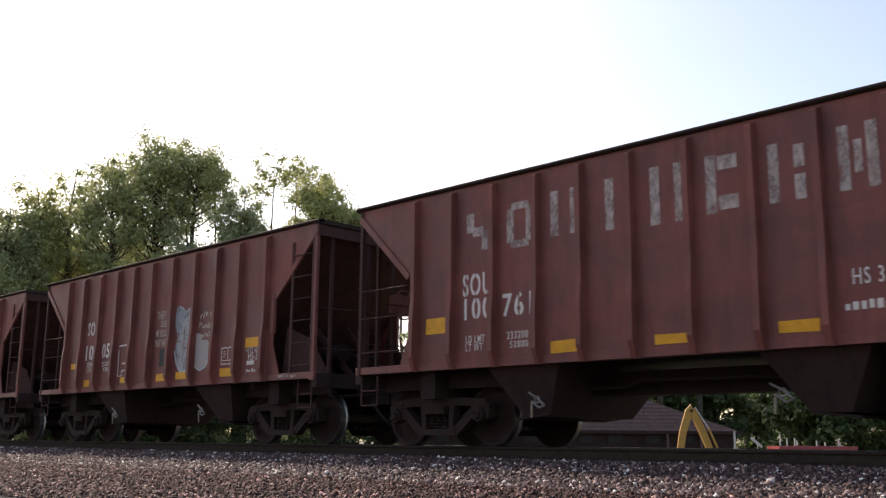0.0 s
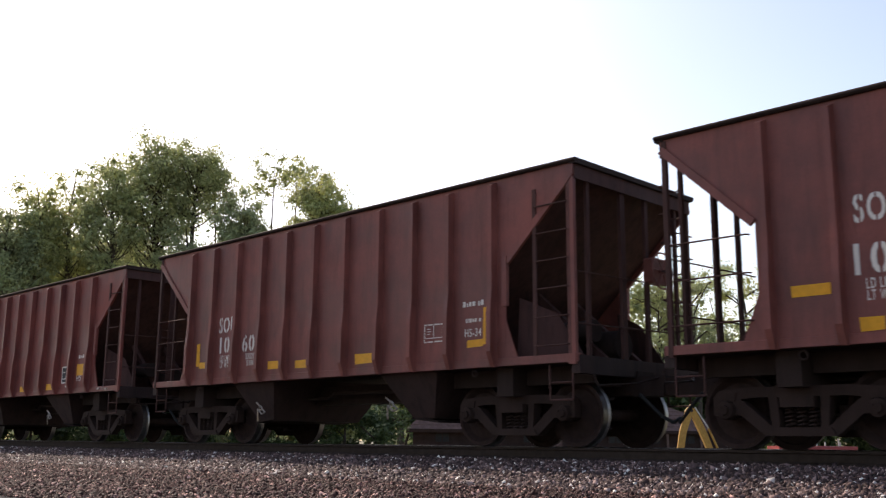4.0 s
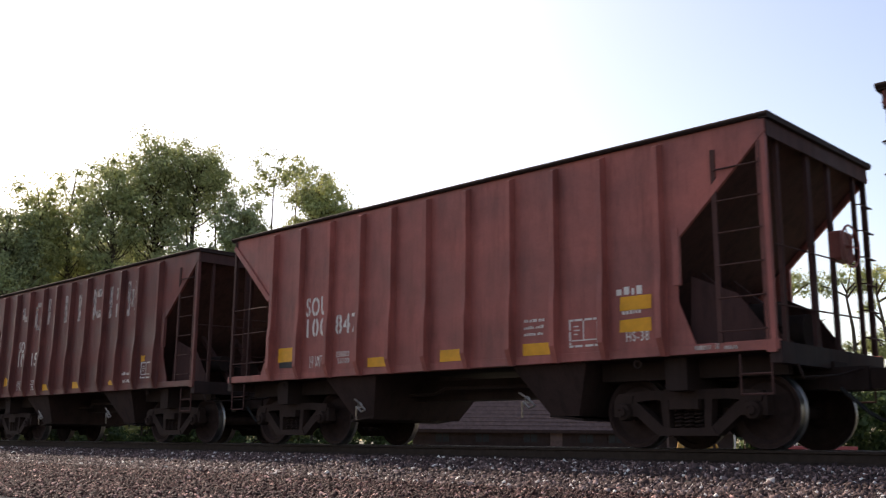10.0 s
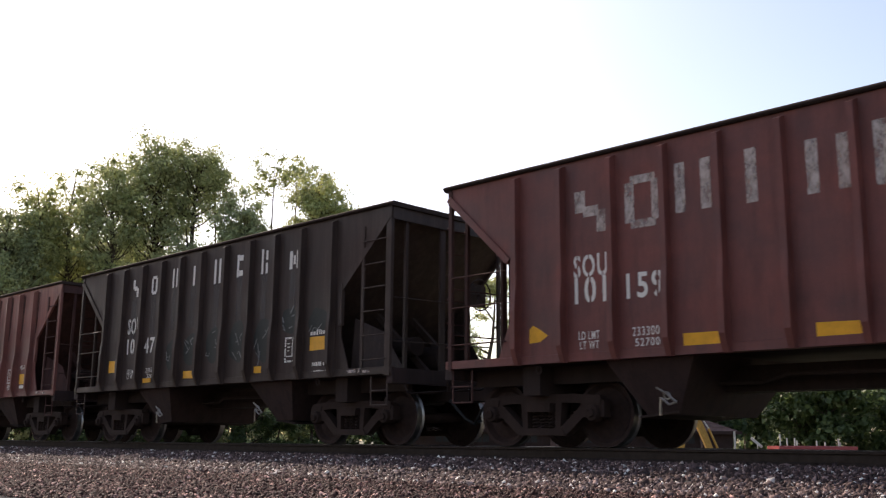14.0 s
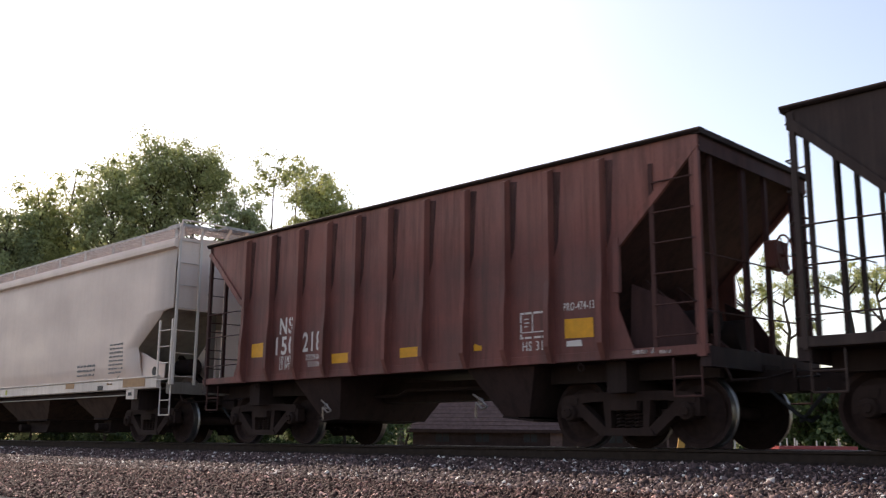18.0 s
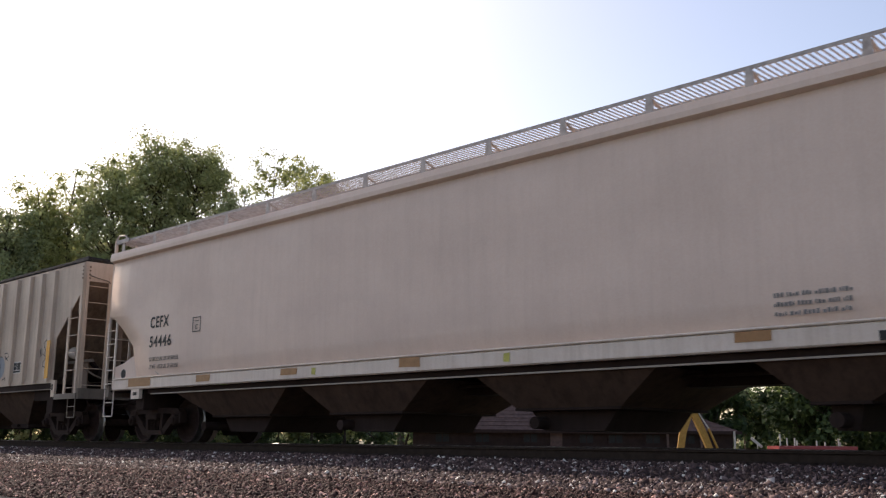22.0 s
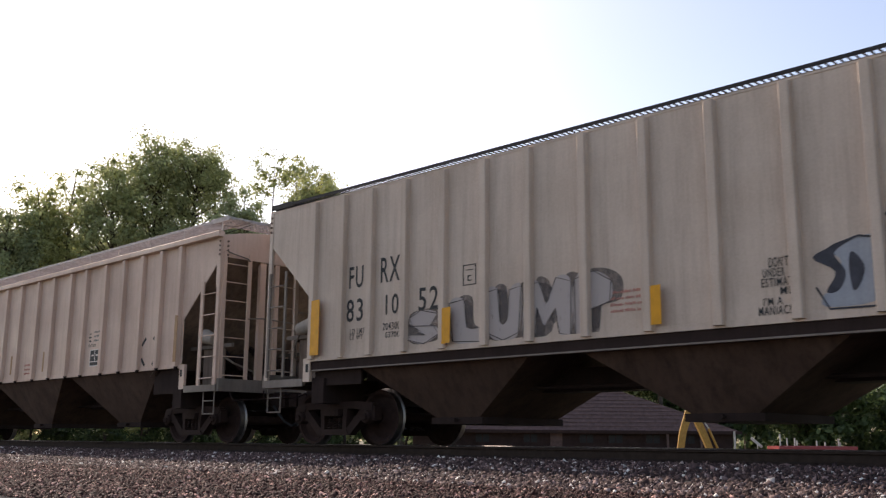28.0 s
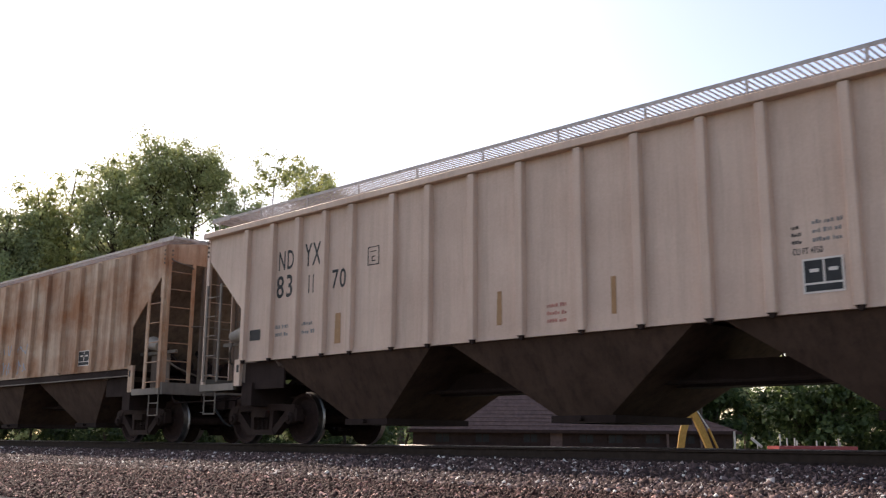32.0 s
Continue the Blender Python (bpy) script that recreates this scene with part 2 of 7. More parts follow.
def thing(name, label, category, group="", kind="", at=(0, 0, 0)):
    ob = new(name)
    ob.location = at
    return tagged(ob, label, category, group, kind)


def words(car, text, x0, x1, z0, z1, mat, y):
    """Bold lettering on the side that faces -y, fitted between x0, x1 and z0, z1; tall white marks have stencil gaps."""
    cu = bpy.data.curves.new("lettering", "FONT")
    cu.body, cu.extrude, cu.resolution_u = text, 0.001, 3
    cu.space_character = 1.18
    cu.offset = (0.008 if mat is LETTER_BLACK and car is not cars[8] else 0.02) if z1 - z0 > 0.2 else 0.006
    tmp = bpy.data.objects.new("tmp", cu)
    me = bpy.data.meshes.new_from_object(tmp)
    bpy.data.objects.remove(tmp)
    bpy.data.curves.remove(cu)
    if mat is LETTER and z1 - z0 > 0.2:
        bm = bmesh.new()
        bm.from_mesh(me)
        left, islands = set(bm.faces), []
        while left:
            todo, isle = [left.pop()], []
            while todo:
                f = todo.pop()
                isle.append(f)
                for v in f.verts:
                    for k in v.link_faces:
                        if k in left:
                            left.remove(k)
                            todo.append(k)
            xs = [v.co.x for f in isle for v in f.verts]
            islands.append((min(xs), max(xs), isle))
        islands.sort(key=lambda a: a[0])
        joined = []
        for a, b, isle in islands:
            if joined and a < joined[-1][1] - 0.02:
                joined[-1] = (joined[-1][0], max(b, joined[-1][1]), joined[-1][2] + isle)
            else:
                joined.append((a, b, isle))
        islands = joined
        gaps = []
        for ch, (a, b, isle) in zip(text.replace(" ", ""), islands):
            if ch in "OU0689S4":
                m = (a + b) / 2 + (0.06 * (b - a) if ch == "S" else 0)
                gaps.append((m - 0.04, m + 0.04, 0.35 if ch == "U" else 2.0))
        for a, b, top in gaps:
            for x in (a, b):
                bmesh.ops.bisect_plane(bm, geom=bm.verts[:] + bm.edges[:] + bm.faces[:], plane_co=(x, 0, 0), plane_no=(1, 0, 0))
            bmesh.ops.delete(bm, geom=[f for f in bm.faces if a < f.calc_center_median().x < b and f.calc_center_median().y < top], context="FACES")
        bm.to_mesh(me)
        bm.free()
    tall = z1 - z0 > 0.2
    co = np.array([v.co for v in me.vertices])
    lo, hi = co.min(0), co.max(0)
    sx, sz = (x1 - x0) / (hi[0] - lo[0]), (z1 - z0) / (hi[1] - lo[1])
    for v in me.vertices:
        v.co = (x0 + (v.co.x - lo[0]) * sx, y - 0.004 - v.co.z, z0 + (v.co.y - lo[1]) * sz)
    me.materials.clear()
    me.materials.append(mat)
    if not tall:
        ob = new("lettering", me)
        ob.parent = car
        return tagged(ob, "stencilled running mark", kind="stuff")
    # tall characters are parts of their own, told apart by the gaps between them
    xs = sorted((min(me.vertices[i].co.x for i in p.vertices), max(me.vertices[i].co.x for i in p.vertices), p.index) for p in me.polygons)
    gap = (x1 - x0) * 0.24 / max(2, len(text)) * 0.5
    chars, right = [], -1e9
    for a, b, i in xs:
        if a > right + max(gap, 0.04):
            chars.append([])
        chars[-1].append(i)
        right = max(right, b)
    for ids in chars:
        g = Geo()
        for i in ids:
            q = me.polygons[i].vertices
            g.add([me.vertices[k].co for k in q], [tuple(range(len(q)))])
        part("character", g, mat, car, "stencilled running mark")
    bpy.data.meshes.remove(me)


def bars(name, rects, y, mat, parent, label=""):
    """Flat marks on the side that faces -y: (x0, x1, z0, z1) each."""
    g = Geo()
    for x0, x1, z0, z1 in rects:
        g.box(x0, x1, y - 0.005, y - 0.001, z0, z1)
    return part(name, g, mat, parent, label)


def mark(car, name, x0, x1, z0, z1, mat, y):
    """A painted or stuck-on rectangle, its corners a little uneven."""
    r = random.Random(round(x0 * 977 + z0 * 131 + y * 10))
    k = 0.008
    g = Geo().prism([(x0 + r.uniform(-k, k), z0 + r.uniform(-k, k)), (x1 + r.uniform(-k, k), z0 + r.uniform(-k, k)), (x1 + r.uniform(-k, k), z1 + r.uniform(-k, k)), (x0 + r.uniform(-k, k), z1 + r.uniform(-k, k))], y - 0.006, y - 0.001)
    return part(name, g, mat, car)


def torn_reflector(car, pts):
    """A reflector with part of its sheet torn away."""
    return part("yellow_reflector", Geo().prism(pts, -1.518, -1.513), YELLOW, car, "torn yellow reflector sheet")


def fine_print(car, x0, x1, z0, z1, rows, mat, y):
    """Print too small to read: short bars row under row."""
    rnd = random.Random(round(x0 * 100) + rows)
    h = (z1 - z0) / (rows * 1.5 - 0.5)
    rects = []
    for i in range(rows):
        z = z1 - h - i * h * 1.5
        x, left = x0, rnd.randint(3, 6)
        while x < x1 - h * 0.3:
            k = rnd.choice((0.22, 0.38, 0.46)) * h
            rects.append((x, min(x + k, x1), z + h * rnd.choice((0.1, 0.15)), z + h * rnd.choice((0.75, 0.85, 0.6))))
            left -= 1
            x += k + h * (0.22 if left else 0.6)
            left = left or rnd.randint(3, 6)
    return tagged(bars("small_print", rects, y, mat, car, "small painted print"), kind="stuff")


NAME_SHAPES = (   # plain bars and rings of the worn painted name, in fractions of each block
    ((0.04, 0.34, 0.50, 0.92), (0.66, 0.96, 0.08, 0.50), (0.28, 0.72, 0.40, 0.60)),
    ((0.0, 0.26, 0.12, 0.88), (0.74, 1.0, 0.12, 0.88), (0.16, 0.84, 0.84, 1.0), (0.16, 0.84, 0.0, 0.16)),
    ((0.0, 0.28, 0.08, 1.0), (0.72, 1.0, 0.08, 1.0)),
    ((0.36, 0.64, 0.0, 1.0),),
    ((0.0, 0.28, 0.0, 1.0), (0.72, 1.0, 0.0, 1.0)),
    ((0.0, 0.30, 0.0, 1.0), (0.36, 0.92, 0.72, 0.96), (0.36, 0.92, 0.04, 0.28)),
    ((0.0, 0.28, 0.0, 1.0), (0.70, 0.98, 0.0, 0.42), (0.70, 0.98, 0.54, 0.92)),
    ((0.0, 0.28, 0.0, 1.0), (0.72, 1.0, 0.0, 1.0), (0.40, 0.60, 0.25, 0.75)))


def glyph_block(car, i, x0, x1, z0, z1, mat):
    """One worn block of the painted name: plain bars."""
    w, h = x1 - x0, z1 - z0
    up = [(x0 + w * a, x0 + w * b, z0 + h * c, z0 + h * d) for a, b, c, d in NAME_SHAPES[i % 8]]
    block = bars("name_block", up[:1], -1.512, mat, car, "faded block of a painted name")
    for u in up[1:]:
        bars("name_bar", [u], -1.512, mat, block)
    return block


def stencil_box(car, x0, x1, z0, z1, mat, fill):
    """A stencilled two-field box."""
    w, h = (x1 - x0), (z1 - z0)
    t = min(w, h) * (0.075 if w > 0.3 else 0.05)
    if w > 0.3 and fill is None:
        # broken outline, a divider, a rule under the fields and three short entries
        r = []
        for z, cuts in ((z1 - t, (0.0, 0.16, 0.20, 0.46, 0.54, 0.80, 0.84, 1.0)), (z0, (0.0, 0.14, 0.19, 0.45, 0.55, 0.82, 0.87, 1.0))):
            r += [(x0 + w * cuts[i], x0 + w * cuts[i + 1], z, z + t) for i in (0, 2, 4, 6)]
        for x in (x0, x1 - t):
            r += [(x, x + t, z0 + h * c0, z0 + h * c1) for c0, c1 in ((0.09, 0.18), (0.24, 0.56), (0.62, 0.91))]
        r += [(x0 + w * 0.48, x0 + w * 0.48 + t * 0.55, z0 + h * 0.26, z1 - t), (x0 + t * 1.3, x1 - t * 1.3, z0 + h * 0.22, z0 + h * 0.22 + t * 0.55)]
        r += [(x0 + w * 0.17, x0 + w * k, z0 + h * c, z0 + h * c + t * 0.55) for k, c in ((0.33, 0.72), (0.36, 0.58), (0.30, 0.44))]
    else:
        r = [(x0, x1, z1 - t, z1), (x0, x1, z0, z0 + t), (x0, x0 + t, z0 + t, z1 - t), (x1 - t, x1, z0 + t, z1 - t)]
        if w > 0.3:
            r += [(x0 + w * 0.46, x0 + w * 0.46 + t * 0.7, z0 + h * 0.28, z1 - t), (x0 + t, x1 - t, z0 + h * 0.24, z0 + h * 0.24 + t * 0.7), (x0 + w * 0.16, x0 + w * 0.32, z0 + h * 0.62, z0 + h * 0.68)]
        else:
            r += [(x0 + w * 0.36, x0 + w * 0.42, z0 + h * 0.2, z0 + h * 0.48), (x0 + w * 0.42, x0 + w * 0.66, z0 + h * 0.2, z0 + h * 0.25), (x0 + w * 0.42, x0 + w * 0.66, z0 + h * 0.43, z0 + h * 0.48), (x0 + w * 0.24, x0 + w * 0.76, z0 + h * 0.72, z0 + h * 0.76)]
    y = -1.566 if car is cars[8] else -1.512
    if fill:
        bars("painted_field", [(x0, x1, z0, z1)], y + 0.001, fill, car)
        mat = LETTER
    box = bars("stencil_box", r[:1], y - 0.002, mat, car, "stencilled inspection box")
    for k in r[1:]:
        bars("stencil_dash", [k], y - 0.002, mat, box)
    return box


def data_plate(car, x0, x1, z0, z1):
    """A black label with a white rim and two printed fields."""
    w, h = x1 - x0, z1 - z0
    bars("data_plate", [(x0, x1, z0, z1)], -1.512, LETTER_BLACK, car, "black data label with a white rim")
    t = h * 0.055
    bars("plate_rim", [(x0, x1, z1 - t, z1), (x0, x1, z0, z0 + t), (x0, x0 + t, z0, z1), (x1 - t, x1, z0, z1), (x0 + w * 0.5, x0 + w * 0.5 + t, z0 + h * 0.3, z1), (x0, x1, z0 + h * 0.25, z0 + h * 0.25 + t),
                       (x0 + w * 0.18, x0 + w * 0.4, z0 + h * 0.6, z0 + h * 0.7), (x0 + w * 0.64, x0 + w * 0.86, z0 + h * 0.6, z0 + h * 0.7)], -1.515, LETTER, car)


def corner_ticks(car, x0, x1, z0, z1):
    """Four slanting black strokes round an empty square."""
    d = 0.075
    for x, z, s in ((x0, z1, 1), (x1, z1, -1), (x0, z0, -1), (x1, z0, 1)):
        part("tick_mark", Geo().bar((x - d, -1.516, z - s * d), (x + d, -1.516, z + s * d), 0.06, 0.004, (0, 1, 0)), LETTER_BLACK, car)


def sprayed(car, name, pts, mat, y=-1.512, lift=0.004, label="sprayed paint shape"):
    """A flat sprayed shape with a smooth outline through the given points in x and z."""
    n = len(pts)
    out = []
    for i in range(n):
        p0, p1, p2, p3 = [Vector(pts[(i + k) % n]) for k in (-1, 0, 1, 2)]
        for u in (0.0, 0.25, 0.5, 0.75):
            out.append(0.5 * ((2 * p1) + (p2 - p0) * u + (2 * p0 - 5 * p1 + 4 * p2 - p3) * u * u + (3 * p1 - p0 - 3 * p2 + p3) * u ** 3))
    return part(name, Geo().prism([(a.x, a.y) for a in out], y - lift - 0.002, y - lift), mat, car, label)


def scrawl(car, x0, x1, z0, z1, rows, mat, seed, r=0.008, y=-1.514):
    """Unreadable handwriting: zigzag strokes in rows."""
    rnd = random.Random(seed)
    g = Geo()
    h = (z1 - z0) / rows
    for i in range(rows):
        z = z1 - (i + 1) * h
        x = x0 + rnd.uniform(0, 0.1) * (x1 - x0)
        while x < x1 - 0.04:
            w = h * rnd.uniform(0.3, 0.5)
            pts = [(x + w * q, y, z + h * rnd.uniform(0.1, 0.85)) for q in (0.0, 0.35, 0.2, 0.7, 1.0)]
            for a, b in zip(pts, pts[1:]):
                g.bar(a, b, r * 2, 0.003)
            x += w * 1.3 + rnd.choice((0.0, 0.0, 0.0, h * 0.3))
    return tagged(part("scrawl", g, mat, car, "unreadable sprayed scrawl"), kind="stuff")


# ---------------------------------------------------------------- running gear
def wheel_mesh():
    g = Geo()
    prof = [(-0.07, 0.06), (-0.10, 0.11), (-0.075, 0.14), (-0.02, 0.20), (-0.005, 0.34), (-0.05, 0.385), (-0.072, 0.40), (-0.072, 0.452),
            (0.03, 0.459), (0.042, 0.478), (0.055, 0.485), (0.068, 0.478), (0.07, 0.40), (0.045, 0.385), (0.03, 0.34), (0.03, 0.20), (0.09, 0.14), (0.09, 0.06)]
    g.revolve(prof, 36)
    me = g.mesh("wheel", WHEEL, True)
    me.materials.append(STEEL)
    for p in me.polygons:
        c = p.center
        r = math.hypot(c.x, c.z)
        if r > 0.44:
            p.material_index = 1
    return me


WHEEL_ME = wheel_mesh()
AXLE_ME = Geo().revolve([(-1.03, 0.0), (-1.03, 0.075), (-0.8, 0.085), (-0.6, 0.085), (0.6, 0.085), (0.8, 0.085), (1.03, 0.075), (1.03, 0.0)], 14).mesh("axle", WHEEL, True)
WHEEL_R = 0.457


def side_frame_mesh():
    g = Geo()
    y0, y1 = -0.075, 0.075
    # arched top member, lower member, columns and pedestals
    g.prism([(-1.06, 0.60), (-0.98, 0.69), (-0.55, 0.72), (0.55, 0.72), (0.98, 0.69), (1.06, 0.60), (0.95, 0.56), (0.55, 0.60), (-0.55, 0.60), (-0.95, 0.56)], y0, y1)
    g.prism([(-0.42, 0.16), (0.42, 0.16), (0.36, 0.255), (-0.36, 0.255)], y0 - 0.02, y1 + 0.02)
    for s in (-1, 1):
        g.prism([(s * 0.42, 0.16), (s * 0.80, 0.47), (s * 0.80, 0.60), (s * 0.68, 0.56), (s * 0.32, 0.255)], y0, y1)
        g.prism([(s * 0.24, 0.25), (s * 0.33, 0.25), (s * 0.36, 0.61), (s * 0.25, 0.61)], y0, y1)
        g.prism([(s * 0.72, 0.40), (s * 0.79, 0.40), (s * 0.82, 0.62), (s * 0.70, 0.62)], y0, y1)
        g.prism([(s * 0.99, 0.40), (s * 1.06, 0.40), (s * 1.06, 0.62), (s * 0.96, 0.62)], y0, y1)
    return g.mesh("side_frame", TRUCK)


def bearing_mesh():
    g = Geo().revolve([(-0.13, 0.0), (-0.13, 0.055), (-0.10, 0.06), (-0.095, 0.10), (-0.06, 0.115), (0.06, 0.115), (0.06, 0.0)], 18)
    for i in range(3):
        a = 2.1 * i + 0.4
        g.tube((0.05 * math.cos(a), -0.13, 0.05 * math.sin(a)), (0.05 * math.cos(a), -0.145, 0.05 * math.sin(a)), 0.016, 6)
    return g.mesh("bearing", TRUCK, True)


def spring_mesh():
    g = Geo()
    pts = [(0.055 * math.cos(i * 1.05), 0.055 * math.sin(i * 1.05), i * 0.23 / 30) for i in range(31)]
    return g.path(pts, 0.013, 5).mesh("coil_spring", TRUCK, True)


FRAME_ME, BEARING_ME, SPRING_ME = side_frame_mesh(), bearing_mesh(), spring_mesh()
BOLSTER_ME = Geo().box(-0.20, 0.20, -1.16, 1.16, 0.48, 0.60).box(-0.24, 0.24, -0.7, 0.7, 0.42, 0.66).mesh("bolster", TRUCK)
ADAPTER_ME = Geo().prism([(-0.11, 0.0), (0.11, 0.0), (0.13, 0.10), (-0.13, 0.10)], -0.09, 0.09).mesh("adapter", TRUCK)
BEAM_ME = Geo().bar((0, -0.75, 0.36), (0, 0.75, 0.36), 0.09, 0.12, (1, 0, 0)).box(-0.03, 0.06, -0.82, -0.68, 0.28, 0.50).box(-0.03, 0.06, 0.68, 0.82, 0.28, 0.50).mesh("brake_beam", TRUCK)


def running_gear(car, centre):
    """Two two-axle trucks whose centres lie that far from the car's middle."""
    for cx in (-centre, centre):
        part("bolster", BOLSTER_ME, None, car, at=(cx, 0, 0))
        for s in (-1, 1):
            fr = part("side_frame", FRAME_ME, None, car, at=(cx, s * 1.02, 0))
            for a in (-0.889, 0.889):
                b = part("bearing", BEARING_ME, None, fr, at=(a, s * 0.04, WHEEL_R))
                if s > 0:
                    b.rotation_euler = (0, 0, math.pi)
                part("bearing_adapter", ADAPTER_ME, None, fr, at=(a, 0, 0.56))
            for a in (-0.14, 0.0, 0.14):
                part("coil_spring", SPRING_ME, None, fr, at=(a, 0, 0.25))
        for a in (-0.889, 0.889):
            ws = part("wheelset", AXLE_ME, None, car, "steel axle with two worn wheels", at=(cx + a, 0, WHEEL_R))
            for s in (-1, 1):
                w = part("wheel", WHEEL_ME, None, ws, at=(0, s * 0.745, 0))
                if s > 0:
                    w.rotation_euler = (0, 0, math.pi)
            part("brake_beam", BEAM_ME, None, car, at=(cx + a * 0.42, 0, 0))


def coupler(car, x, s):
    """Draft gear, knuckle, hose and lever at one end; s is +1 or -1."""
    g = Geo()
    g.box(min(x - s * 1.1, x - s * 0.18), max(x - s * 1.1, x - s * 0.18), -0.07, 0.07, 0.74, 0.90)
    g.prism([(x - s * 0.22, 0.71), (x + s * 0.02, 0.71), (x + s * 0.02, 0.95), (x - s * 0.22, 0.95)], -0.16, 0.10)
    g.prism([(x - s * 0.10, 0.70), (x + s * 0.09, 0.70), (x + s * 0.09, 0.96), (x - s * 0.10, 0.96)], 0.03, 0.15)
    part("coupler", g, TRUCK, car, "rusty knuckle coupler")
    h = Geo().path([(x - s * 0.45, -0.35, 0.72), (x - s * 0.30, -0.34, 0.58), (x - s * 0.14, -0.30, 0.42), (x - s * 0.02, -0.22, 0.34), (x + s * 0.03, -0.12, 0.40)], 0.025, 7)
    part("air_hose", h, RUBBER, car, "black rubber air hose", True)
    l = Geo().path([(x - s * 0.50, -1.35, 0.95), (x - s * 0.46, -1.30, 0.80), (x - s * 0.40, -0.5, 0.86), (x - s * 0.18, -0.1, 0.98)], 0.014)
    part("uncoupling_lever", l, GRIME, car)


def ladder(car, x0, x1, y, z0, z1, n, mat, axis="x", stile=0.055, label=""):
    """Two stiles and n rungs on a side (axis x) or on an end (axis y: x0 is then the place, y the pair of stiles)."""
    def pt(a, z):
        return (a, y, z) if axis == "x" else (y, a, z)
    for a in (x0, x1):
        part("ladder_stile", Geo().bar(pt(a, z0), pt(a, z1), stile, 0.03, (0, 1, 0) if axis == "x" else (1, 0, 0)), mat, car, label)
    for i in range(n):
        z = z0 + (z1 - z0) * (i + 0.35) / n
        off = -0.04 if axis == "x" else 0.0
        part("rung", Geo().path([(x0, y, z), (x0 + 0.02, y + off, z - 0.012), (x1 - 0.02, y + off, z - 0.012), (x1, y, z)], 0.011, 5) if axis == "x"
             else Geo().tube(pt(x0, z), pt(x1, z), 0.011, 6), mat, car)


def stirrup(car, x0, x1, y, z0, z1, mat):
    part("stirrup_step", Geo().path([(x0, y, z1), (x0, y, z0), (x1, y, z0), (x1, y, z1)], 0.014).tube((x0, y, (z0 + z1) / 2), (x1, y, (z0 + z1) / 2), 0.012), mat, car)


# ---------------------------------------------------------------- open hopper car
HOPPER_RIBS = (-4.05, -3.26, -2.44, -1.65, -0.90, -0.11, 0.72, 1.57, 2.35, 3.13, 3.99)
HOPPER_LENGTH = 12.135


